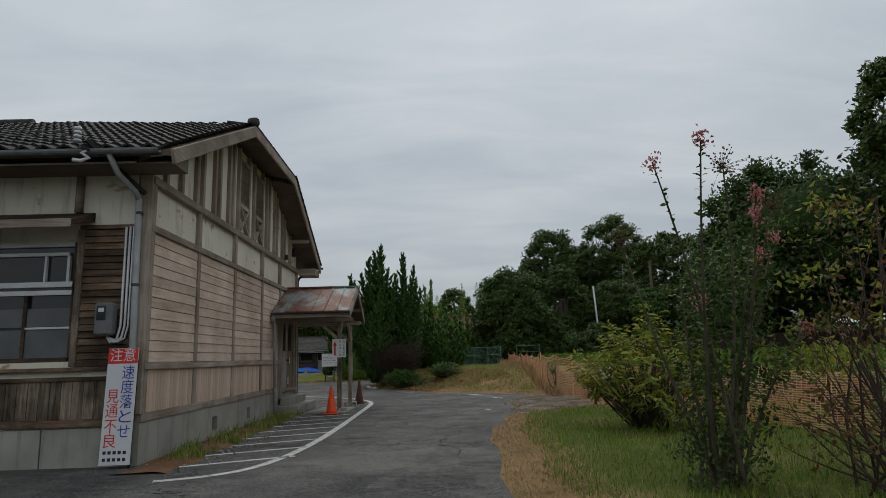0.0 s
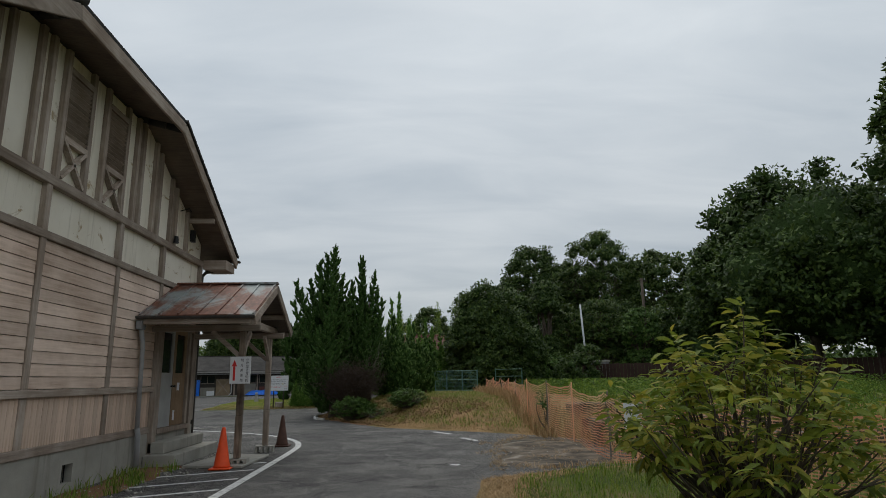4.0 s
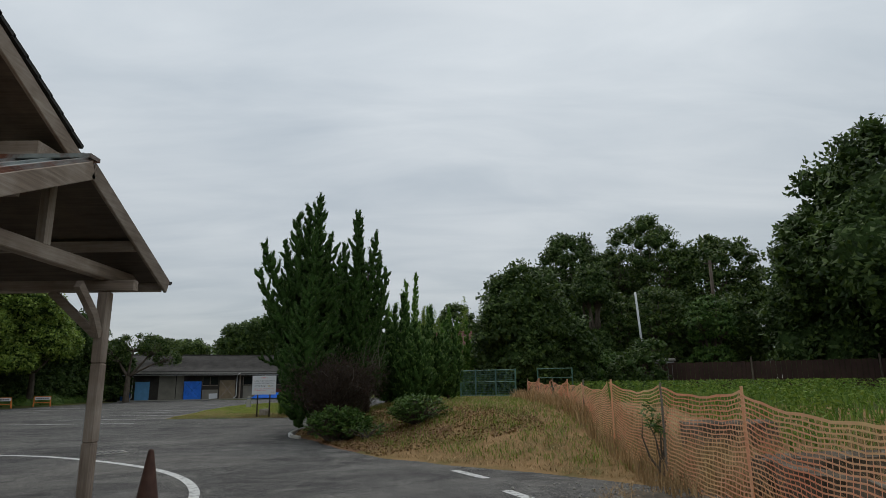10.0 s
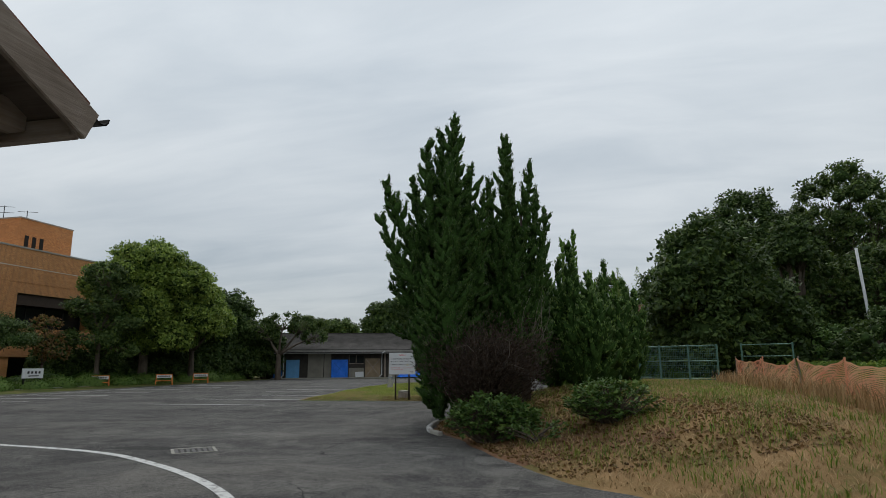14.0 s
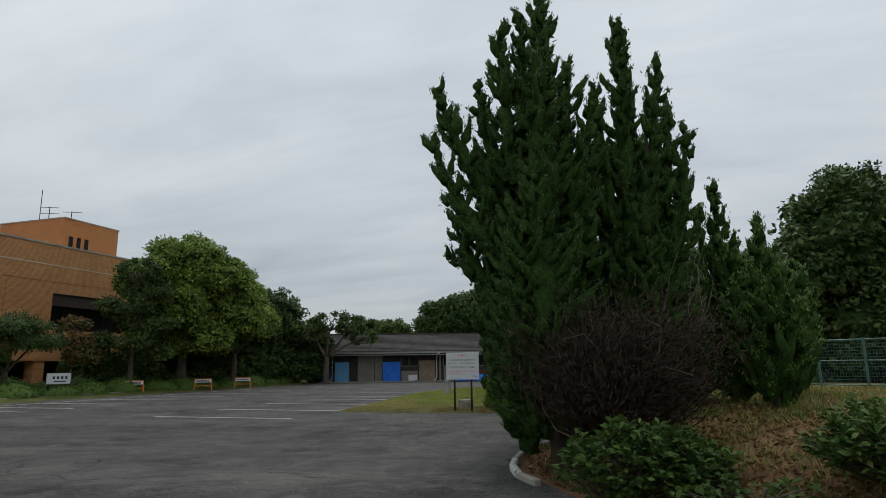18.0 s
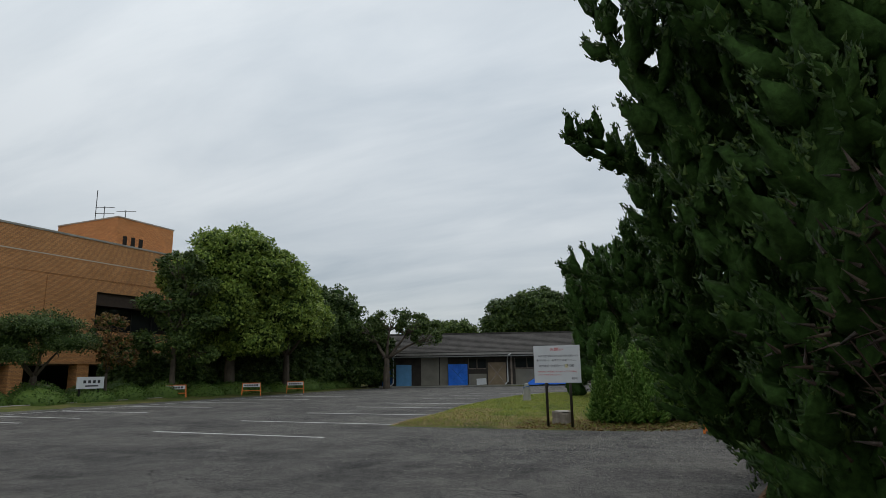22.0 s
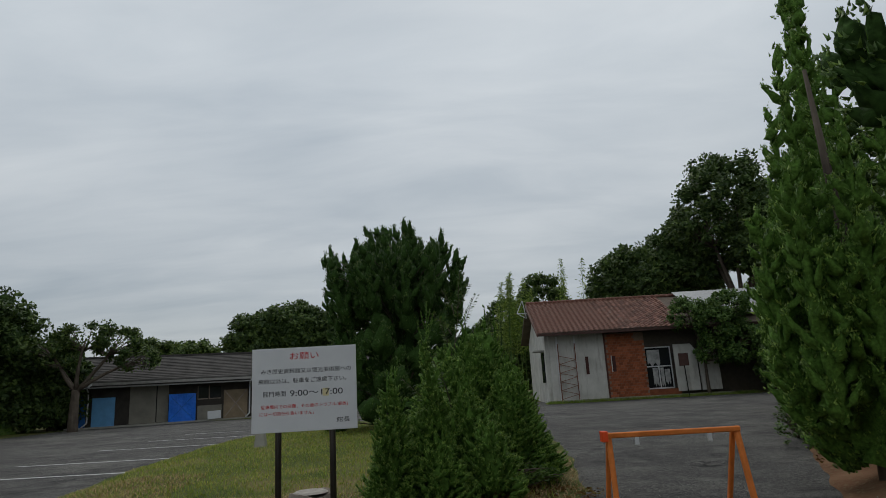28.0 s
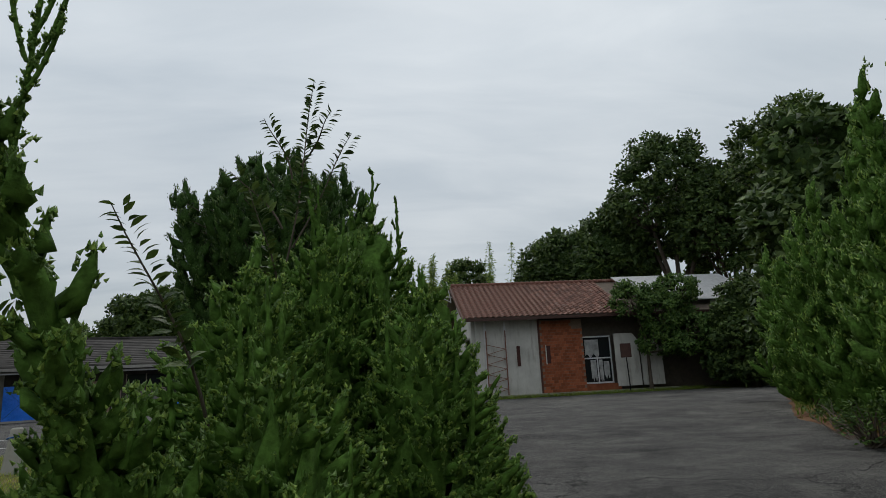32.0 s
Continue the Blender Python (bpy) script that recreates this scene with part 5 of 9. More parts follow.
def blob_tree(name, at, blobs, leaf, material, label, category="tree", group="", density=2.0, clump=0.5, per=26, trunk=0.2, gap=0.15, bark="bark", fork=0.35, kind="", droop=0.0, fill=0.74):
    """A broad-leaved tree: trunk, limbs to each mass of the crown, and leaves in clumps. Blobs are relative to the foot."""
    x, y = at[0], at[1]
    z = at[2] if len(at) > 2 else ground_z(x, y)
    t = thing(name, (x, y, z), label, category, group, kind)
    top = max(b[2] for b in blobs)
    bm = bmesh.new()
    mx, my = float(np.mean([b[0] for b in blobs])) * 0.6, float(np.mean([b[1] for b in blobs])) * 0.6
    split = Vector((x + mx * fork, y + my * fork, z + top * fork))
    limb(bm, (x, y, z - 0.15), split, trunk * 1.25, trunk * 0.8, 0.06, 9, 6)
    for b in blobs:
        q = Vector((x + b[0], y + b[1], z + b[2]))
        limb(bm, split + Vector((0, 0, -0.1)), q, trunk * 0.5, trunk * 0.12, 0.12)
        for _ in range(3):
            e = q + Vector(rng.normal(size=3)) * 0.45 * min(b[3], b[5])
            limb(bm, split.lerp(q, 0.7), e, trunk * 0.2, 0.012, 0.12, 5, 4)
    part("trunk", bm, M[bark], t, "", True)
    if fill:
        inner_foliage([(b[0] + x, b[1] + y, b[2] + z, *b[3:]) for b in blobs], t, fill)
    cs, ax, sz = blob_leaves([(b[0] + x, b[1] + y, b[2] + z, *b[3:]) for b in blobs], leaf, density, clump, per, gap, droop)
    leaf_mesh("crown", cs, ax, sz, material, t)
    return t


def flame_axis(base, tip, s):
    """Points along one spray: it sags out at first and curls up to its tip."""
    base, tip = np.array(base, float), np.array(tip, float)
    d = tip - base
    return base + d * s[:, None] + (s * (1 - s))[:, None] * np.array([d[0], d[1], -0.25 * np.linalg.norm(d)]) * 0.4


def flame_frame(base, tip):
    u = unit((np.array(tip, float) - np.array(base, float))[None, :])[0]
    a = unit(np.cross(u, np.array([0.3, 0.9, 0.1]))[None, :])[0]
    return u, a, np.cross(u, a)


def flame_width(s):
    return np.minimum(1, s * 3.2 + 0.2) ** 0.6 * (1 - s) ** 0.8 * 1.2


def flame_body(base, tip, radius, lump):
    """The close foliage of one spray: a pointed, knobbly spindle."""
    length = math.dist(base, tip)
    rings, seg = int(min(22, max(4, length / lump))), int(min(16, max(5, 6.3 * radius / lump)))
    s = np.linspace(0, 1, rings + 1)[:-1]
    u, a, b = flame_frame(base, tip)
    c = flame_axis(base, tip, s)
    ang = (np.arange(seg) * 6.283 / seg)[None, :] + (np.arange(rings) % 2)[:, None] * 3.14 / seg + rng.uniform(-0.2, 0.2, (rings, seg))
    ph = rng.uniform(0, 6.28, 3)
    r = radius * flame_width(s)[:, None] * (0.80 + 0.16 * np.sin(3 * ang + s[:, None] * 12 + ph[0]) + 0.12 * np.sin(5 * ang - s[:, None] * 20 + ph[1])) + rng.uniform(-0.24, 0.34, (rings, seg)) * lump
    r = np.maximum(r, 0.006)
    up = np.maximum(0, rng.normal(size=(rings, seg))) * lump * 0.5
    V = c[:, None, :] + np.cos(ang)[..., None] * a * r[..., None] + np.sin(ang)[..., None] * b * r[..., None] + u * up[..., None]
    V = np.concatenate([V.reshape(-1, 3), [np.array(tip, float)]])
    q = np.arange(rings - 1)[:, None] * seg
    k = np.arange(seg)[None, :]
    k2 = (k + 1) % seg
    f1 = np.stack([q + k, q + k2, q + seg + k2], -1).reshape(-1, 3)
    f2 = np.stack([q + k, q + seg + k2, q + seg + k], -1).reshape(-1, 3)
    e = (rings - 1) * seg
    kk = np.arange(seg)
    f3 = np.stack([e + kk, e + (kk + 1) % seg, np.full(seg, len(V) - 1)], -1)
    return V, np.concatenate([f1, f2, f3])


def flame_tufts(base, tip, radius, n, size):
    """Short shoots over one spray, in little bunches that point out and up."""
    per = 5
    heads = max(4, n // per)
    s = np.concatenate([rng.uniform(0, 1, heads - 3) ** 0.9, [0.9, 0.96, 1.0]])
    ang = rng.uniform(0, 2 * np.pi, heads)
    r = radius * flame_width(s) * rng.uniform(0.75, 1.05, heads)
    u, a, b = flame_frame(base, tip)
    radial = np.cos(ang)[:, None] * a + np.sin(ang)[:, None] * b
    c = flame_axis(base, tip, s) + radial * r[:, None]
    out = unit(radial * (0.7 - 0.5 * s[:, None]) + u * (0.6 + 0.5 * s[:, None]) + np.array([0, 0, 0.3]) + rng.normal(size=(heads, 3)) * 0.22)
    pts = c[:, None, :] + rng.normal(size=(heads, per, 3)) * size * 0.4
    axes = out[:, None, :] + rng.normal(size=(heads, per, 3)) * 0.3
    sz = size * rng.uniform(0.6, 1.4, (heads, per)) * (1 - 0.25 * s[:, None])
    return pts.reshape(-1, 3), axes.reshape(-1, 3), sz.ravel()


def plume(base, tip, r, seed, fr=0.1, dense=1.0):
    """One branch of a juniper: a curving core set all round with small upswept tongues of foliage."""
    g = np.random.default_rng(seed)
    b, t = np.array(base, float), np.array(tip, float)
    length = float(np.linalg.norm(t - b))
    u, e1, e2 = flame_frame(b, t)
    out = [(*b, *t, r * 0.6)]
    n = max(6, int(dense * 0.42 * length * r / (fr * fr)))
    for k in range(n):
        q = (k + g.uniform(0.2, 0.8)) / n
        a = k * 2.399 + g.uniform(-0.5, 0.5)
        c = flame_axis(b, t, np.array([q]))[0]
        w = r * float(flame_width(np.array([q]))[0]) * g.uniform(0.75, 1.25)
        rad = math.cos(a) * e1 + math.sin(a) * e2
        p0 = c + rad * w * 0.45
        reach = fr * g.uniform(2.2, 4.6) * (1 - 0.35 * q)
        p1 = c + rad * w * 1.02 + (u * 0.5 + np.array([0, 0, 0.6]) + rad * 0.25 + g.normal(size=3) * 0.16) * reach
        out.append((*p0, *p1, fr * g.uniform(0.7, 1.25)))
    return out


def ring_plumes(h, radius, n, seed, r=0.3, fr=0.1, low=0.3, taper=0.55, rise=1.1):
    """Branches of an upright juniper, low skirts to the top."""
    g = np.random.default_rng(seed)
    out = []
    for k in range(n):
        q = (k + 0.5) / n
        a = k * 2.399 + g.uniform(-0.4, 0.4)
        env = radius * (0.8 + 0.3 * math.sin(math.pi * min(1, q * 1.15))) * (1 - taper * q ** 1.6) * g.uniform(0.8, 1.15)
        z = low + (h * 0.8 - low) * q
        out += plume((0.25 * env * math.cos(a), 0.25 * env * math.sin(a), z - 0.15), (env * math.cos(a + 0.2), env * math.sin(a + 0.2), min(h * 0.97, z + rise * g.uniform(0.7, 1.2))), r * g.uniform(0.8, 1.2), seed * 97 + k, fr)
    out += plume((0, 0, h * 0.45), (0.05, 0.02, h), r * 1.1, seed * 97 + n, fr)
    out.append((0, 0, 0.1, 0, 0, h * 0.8, radius * 0.55))
    return out


def cone_plumes(cx, cy, h, radius, seed, fr=0.06, dense=1.0):
    """A cone of short fans of foliage, from the ground to a ragged peak, about a point of the bush."""
    g = np.random.default_rng(seed)
    slant = math.hypot(h, radius)
    n = int(dense * 0.19 * 3.14 * radius * slant / (fr * fr))
    out = [(cx, cy, 0.02, cx, cy, h * 0.96, radius * 0.62)]
    for k in range(n):
        q = 1 - (1 - (k + 0.5) / n) ** 0.5
        a = k * 2.399 + g.uniform(-0.5, 0.5)
        w = radius * (1 - q) ** 0.85 * g.uniform(0.88, 1.08) * (1 + 0.14 * math.sin(3 * a + seed) + 0.1 * math.sin(7 * a + 9 * q))
        z = h * q
        d = np.array([math.cos(a), math.sin(a), 0.0])
        p0 = np.array([cx, cy, z]) + d * w * 0.72
        reach = fr * g.uniform(2.0, 4.2)
        p1 = np.array([cx, cy, z]) + d * (w + 0.25 * reach) + np.array([0, 0, 0.85]) * reach * g.uniform(0.35, 1.2) + g.normal(size=3) * 0.2 * reach
        p1[2] = max(p1[2], 0.05)
        out.append((*p0, *p1, fr * g.uniform(0.7, 1.3)))
    for k in range(int(3 + 2 * h)):
        a = g.uniform(0, 6.28)
        q = g.uniform(0.45, 0.95)
        w = radius * (1 - q) * 0.9
        out.append((cx + w * math.cos(a), cy + w * math.sin(a), h * q, cx + 1.1 * w * math.cos(a), cy + 1.1 * w * math.sin(a), h * q + g.uniform(0.2, 0.42), fr * 0.6))
    return out


def juniper(name, at, flames, material, label, group="", size=0.05, tufts=1500, trunk=0.12, ratio=0.2, body=0.85):
    """A juniper: flames are (base x, y, z, tip x, y, z, radius) from its foot, each a close body, coloured darker as
    shade, under fine scale-leaf tips.
    """
    x, y = at[0], at[1]
    z = at[2] if len(at) > 2 else ground_z(x, y)
    t = thing(name, (x, y, z), label, "conifer", group)
    bm = bmesh.new()
    top = max(f[5] for f in flames)
    tube(bm, [(x, y, z - 0.1), (x + 0.05, y, z + top * 0.25), (x, y + 0.05, z + top * (0.72 if top > 3 else 0.4))], [trunk, trunk * 0.7, trunk * 0.2], 8)
    cs, ax, sz, V2, F2, count2 = [], [], [], [], [], 0
    for bx, by, bz, tx, ty, tz, r in flames:
        length = math.dist((bx, by, bz), (tx, ty, tz))
        p, q = (x + bx, y + by, z + bz), (x + tx, y + ty, z + tz)
        v, f = flame_body(p, q, r * (body if r < 0.2 else 0.9), max(min(size * 1.3, r * 2), r * 0.62))
        V2.append(v), F2.append(f + count2)
        count2 += len(v)
        slim = r < 0.032
        c, a, w = flame_tufts(p, q, r, int(0.72 * tufts * length * r) + (2 if slim else 8), size * (0.36 if slim else 1.0))
        cs.append(c), ax.append(a), sz.append(w)
        if r > 0.2:
            limb(bm, (x + bx * 0.15, y + by * 0.15, z + max(0.1, bz - 0.25 * math.hypot(bx, by) - 0.15)), (x + bx + (tx - bx) * 0.5, y + by + (ty - by) * 0.5, z + bz + (tz - bz) * 0.5), 0.03, 0.008, 0.05, 5, 4)
    tagged(part("branchwork", bm, M["bark"], t, "", True), "", "", "", "stuff")
    mesh_np("inner_foliage", np.concatenate(V2), np.concatenate(F2), M["juniper_inner_shade_b" if material == M["lf_juniper_b"] else "juniper_inner_shade"], t)
    tagged(tuft_mesh("foliage", np.concatenate(cs), np.concatenate(ax), np.concatenate(sz), material, t, "", ratio), "", "", "", "stuff")
    return t


def dome_flames(height_m, radius, n, seed, flame_r=0.24, flat=1.0):
    """Flames of a rounded bush: tips follow a dome."""
    g = np.random.default_rng(seed)
    out = []
    for k in range(n):
        q = (k + 0.5) / n
        r = radius * q ** 0.5 * g.uniform(0.92, 1.05)
        ang = k * 2.399
        zs = height_m * (1 - 0.93 * (r / radius / 1.04) ** 2.3) * g.uniform(0.92, 1.08)
        zb = max(0.02, zs - g.uniform(0.32, 0.62))
        out.append((r * 0.74 * math.cos(ang), r * 0.74 * math.sin(ang) * flat, zb, r * 1.02 * math.cos(ang + 0.12), r * 1.02 * math.sin(ang + 0.12) * flat, max(zs, 0.3), flame_r * g.uniform(0.75, 1.25)))
    for k in range(n // 2):
        ang = k * 2.399 + 1.0
        zb = height_m * 0.62 * (k + 0.5) / (n // 2)
        r = radius * (1 - 0.35 * (zb / height_m) ** 1.5)
        out.append((r * 0.78 * math.cos(ang), r * 0.78 * math.sin(ang) * flat, zb * 0.8, r * 1.05 * math.cos(ang + 0.15), r * 1.05 * math.sin(ang + 0.15) * flat, zb + 0.55, flame_r * g.uniform(0.8, 1.2)))
    out.append((0, 0, 0.05, 0, 0, height_m * 0.92, radius * 0.62))
    return out


# the tall pair of flame junipers by the bend: branches by sideways offset, height and depth
ACROSS, AWAY = np.array([0.96, 0.28]), np.array([-0.28, 0.96])


def side_plume(u0, z0, d0, u1, z1, d1, r, seed, fr=0.1):
    a, b = ACROSS * u0 + AWAY * d0, ACROSS * u1 + AWAY * d1
    return plume((a[0], a[1], z0), (b[0], b[1], z1), r, seed, fr)


fl = []
for k, row in enumerate((
        (-0.2, 1.6, 0, 0.0, 6.9, 0, 0.55), (-0.35, 4.2, 0.1, -0.3, 6.6, 0.1, 0.3), (-0.5, 3.9, -0.1, -0.66, 6.25, -0.1, 0.3), (-0.6, 3.7, 0.2, -0.98, 5.5, 0.2, 0.27),
        (-0.7, 3.5, 0, -1.58, 5.4, 0, 0.27), (-0.8, 2.9, -0.2, -1.66, 4.5, -0.2, 0.24), (-0.8, 2.4, 0.3, -1.4, 3.6, 0.5, 0.22), (-0.5, 1.8, 0.3, -1.1, 2.75, 0.5, 0.22),
        (-0.4, 1.2, 0.2, -0.9, 2.3, 0.3, 0.28), (0.2, 4.1, 0, 0.36, 5.8, 0, 0.26), (0.2, 3.4, -0.1, 0.64, 5.0, -0.1, 0.3), (0.2, 2.5, 0, 0.58, 4.1, 0, 0.4),
        (-0.1, 1.3, -0.5, -0.3, 3.9, -0.6, 0.6), (-0.4, 1.2, -0.4, -0.6, 3.4, -0.5, 0.5), (-0.3, 0.4, 0.0, -0.68, 1.5, 0.0, 0.3), (-0.3, 0.15, 0.3, -0.55, 1.1, 0.3, 0.3),
        (0.0, 0.5, -0.2, 0.1, 2.2, -0.4, 0.6), (0.0, 1.8, 0.5, 0.1, 5.2, 0.5, 0.55), (-0.4, 1.8, 0.5, -0.5, 4.8, 0.6, 0.5), (-0.1, 3.4, -0.4, -0.15, 5.6, -0.4, 0.42), (-0.55, 2.6, 0.5, -1.0, 4.4, 0.7, 0.36), (0.3, 1.2, 0.4, 0.5, 3.2, 0.5, 0.45))):
    fl += side_plume(*row, 300 + k)
juniper("flame_juniper", (3.75, 32.0), fl, M["lf_juniper"], "tall dark green flame-shaped juniper with twisted spires", "flame junipers", 0.055, 1300, 0.16)
fl = []
for k, row in enumerate((
        (-0.3, 1.5, 0, -0.33, 6.1, 0, 0.42), (-0.1, 2.8, 0, 0.24, 5.45, 0, 0.26), (0.1, 2.5, 0.1, 0.4, 4.75, 0.1, 0.26), (0.15, 2.2, -0.1, 0.58, 4.3, -0.1, 0.25), (0.1, 1.6, 0, 0.5, 3.5, 0, 0.3),
        (-0.5, 2.3, 0, -0.72, 5.1, 0, 0.26), (-0.5, 1.5, 0.1, -0.75, 3.9, 0.1, 0.3), (-0.2, 0.8, -0.1, -0.2, 3.2, -0.2, 0.45), (0.2, 0.8, 0, 0.3, 2.3, 0, 0.4), (-0.2, 2.4, 0.3, -0.1, 4.6, 0.4, 0.35))):
    fl += side_plume(*row, 340 + k)
juniper("flame_juniper", (5.15, 32.8), fl, M["lf_juniper"], "slimmer dark green flame-shaped juniper with bare inner twigs", "flame junipers", 0.055, 1200, 0.12)
# the one with two level branches held out over the drive
fl = ring_plumes(5.6, 1.2, 26, 9, 0.4, 0.085, 0.5, 0.35)
for k, (p, q, r) in enumerate((((-0.5, 0, 1.75), (-1.4, -0.2, 2.05), 0.2), ((-1.0, -0.15, 1.95), (-1.82, -0.3, 2.2), 0.15), ((-0.7, -0.1, 1.75), (-1.3, -0.2, 2.3), 0.17), ((-0.9, -0.1, 1.85), (-1.6, -0.25, 2.3), 0.13), ((-0.5, -0.4, 2.7), (-1.2, -0.9, 3.0), 0.16),
                               ((-0.4, 0.1, 2.5), (-0.75, -0.2, 3.7), 0.3), ((-0.3, 0.1, 3.2), (-0.6, -0.1, 4.6), 0.32), ((-0.5, 0.2, 1.3), (-1.25, 0.1, 2.6), 0.34), ((-0.5, 0.3, 0.7), (-1.15, 0.3, 1.8), 0.32), ((-0.4, -0.4, 0.6), (-0.95, -0.7, 1.7), 0.34), ((-0.4, -0.6, 1.4), (-0.95, -1.2, 2.6), 0.3), ((-0.3, 0, 2.7), (-0.85, 0, 4.0), 0.3), ((-0.3, -0.3, 3.0), (-0.65, -0.6, 4.4), 0.3), ((-0.2, 0.1, 3.8), (-0.55, 0.2, 5.3), 0.28), ((-0.5, -0.1, 1.9), (-1.1, -0.1, 3.1), 0.28), ((-0.5, -0.5, 2.75), (-1.55, -1.2, 3.22), 0.15), ((-0.9, -0.75, 2.9), (-1.4, -1.1, 3.3), 0.11))):
    fl += plume(p, q, r, 380 + k, 0.075)
juniper("flame_juniper", (3.35, 34.5), fl, M["lf_juniper"], "dark green juniper with level branches over the drive", "flame junipers", 0.045, 1700, 0.12)
# the next one up the drive, with thin leaders
fl = ring_plumes(4.6, 1.15, 24, 12, 0.36, 0.08, 0.3, 0.45)
for k, (tx, ty, z0, z1) in enumerate(((-1.45, -1.05, 1.5, 2.6), (-1.15, -0.6, 1.7, 3.0), (-0.8, -0.2, 2.2, 3.7), (-0.3, 0.3, 2.6, 5.0), (0.3, 0.2, 2.6, 5.8), (-0.55, 0.6, 2.2, 4.3))):
    fl += plume((tx * 0.7, ty * 0.7, z0), (tx, ty, z1), 0.17, 430 + k, 0.06)
juniper("flame_juniper", (3.75, 37.4), fl, M["lf_juniper_m"], "green juniper with thin leaders beside the drive", "flame junipers", 0.045, 1700, 0.1)
# lower row of junipers running back from the pair
for k, (x, y, h, r) in enumerate(((6.2, 34.2, 3.5, 0.65), (7.1, 35.8, 3.2, 0.7), (5.6, 34.9, 2.9, 0.7), (7.7, 37.4, 2.9, 0.65), (6.6, 33.2, 2.5, 0.5))):
    fl = ring_plumes(h * 0.7, r, 9, 20 + k, 0.24, 0.11, 0.1, 0.4, 0.9)
    for j in range(4):
        a = j * 1.7 + k
        q = 0.45 * r * (j > 0)
        fl += plume((q * 0.6 * math.cos(a), q * 0.6 * math.sin(a), 0.4), (q * math.cos(a), q * math.sin(a), h * (1, 0.8, 0.88, 0.7)[j]), 0.22, 460 + 5 * k + j, 0.1)
    juniper("flame_juniper", (x, y), fl, M["lf_juniper_m"], "low green juniper in a row behind the tall pair", "low junipers", 0.07, 600, 0.06)

# clump of bright junipers beside the notice board: cones grown together and one leaning branch with a bare leader
fl = []
for k, (cx, cy, h, r) in enumerate(((1.45, 45.2, 2.15, 0.95), (0.95, 44.4, 1.72, 0.78), (0.85, 45.3, 1.85, 0.75), (1.7, 44.5, 1.5, 0.66), (0.62, 43.6, 0.95, 0.5), (1.15, 43.75, 1.25, 0.6), (0.75, 43.15, 0.75, 0.42), (1.35, 43.3, 0.8, 0.45), (1.25, 44.9, 2.0, 0.85), (0.72, 43.3, 1.15, 0.4), (1.8, 44.7, 1.62, 0.5))):
    fl += cone_plumes(cx - 1.2, cy - 44.8, h, r, 500 + k, 0.042, 1.25)
for k, (p, q, r) in enumerate((((-0.15, -0.9, 0.2), (-0.45, -1.72, 1.2), 0.26), ((-0.35, -1.35, 0.75), (-0.52, -1.9, 1.72), 0.115), ((-0.5, -1.9, 1.5), (-0.46, -1.88, 2.24), 0.009), ((-0.5, -1.9, 1.72), (-0.57, -1.92, 1.98), 0.006), ((-0.49, -1.9, 1.78), (-0.4, -1.9, 2.02), 0.006), ((-0.48, -1.89, 1.86), (-0.39, -1.9, 2.1), 0.006), ((-0.48, -1.89, 1.95), (-0.42, -1.88, 2.15), 0.005), ((-0.48, -1.89, 1.9), (-0.53, -1.9, 2.12), 0.005), ((0.3, 0.4, 2.0), (0.32, 0.4, 2.42), 0.05), ((0.5, 0.9, 1.6), (0.48, 0.9, 2.4), 0.05), ((0.0, 0.2, 1.7), (-0.05, 0.2, 2.3), 0.05))):
    fl += plume(p, q, r, 520 + k, 0.05 if r > 0.1 else 0.02 if r > 0.03 else 0.0045, 1.0 if r > 0.1 else 0.3)
juniper("juniper_bush", (1.2, 44.8), fl, M["lf_juniper_b"], "bushy bright green juniper of several cones beside the notice board", "", 0.026, 4000, 0.07, 0.3, body=0.72)
fl = cone_plumes(0, 0, 1.4, 0.32, 540, 0.04, 2.2) + plume((0, 0, 1.2), (0.1, -0.15, 1.62), 0.012, 541, 0.007, 0.3) + plume((0, 0, 1.2), (0.02, -0.05, 1.52), 0.012, 542, 0.007, 0.3)
juniper("juniper_bush", (0.28, 43.1), fl, M["lf_juniper_b"], "small cone-shaped juniper at the edge of the lawn", "", 0.026, 4000, 0.04, 0.3, body=0.72)
crown = []
for k in range(34):
    q = 2.5 * ((k + 0.5) / 34) ** 0.5
    a = k * 2.399
    top = 6.9 - 0.34 * q - 0.12 * q * q + 0.25 * math.sin(k * 2.1)
    crown += plume((q * 0.8 * math.cos(a), q * 0.8 * math.sin(a), top - 2.0), (q * 1.06 * math.cos(a), q * 1.06 * math.sin(a), top), 0.42, 70 + k, 0.17)
crown += plume((-1.3, -0.5, 3.2), (-2.45, -1.0, 5.7), 0.26, 115, 0.13) + plume((-1.4, -0.6, 2.4), (-2.4, -1.0, 4.3), 0.36, 116, 0.15)
juniper("flame_juniper", (-0.85, 57.3), dome_flames(5.4, 2.6, 60, 43, 0.5) + crown, M["lf_juniper"], "broad dark juniper with a ragged top on the lawn", "", 0.09, 520, 0.15)
# bright junipers along the red soil
fl = ring_plumes(2.7, 0.95, 20, 61, 0.3, 0.095, 0.05, 0.3)
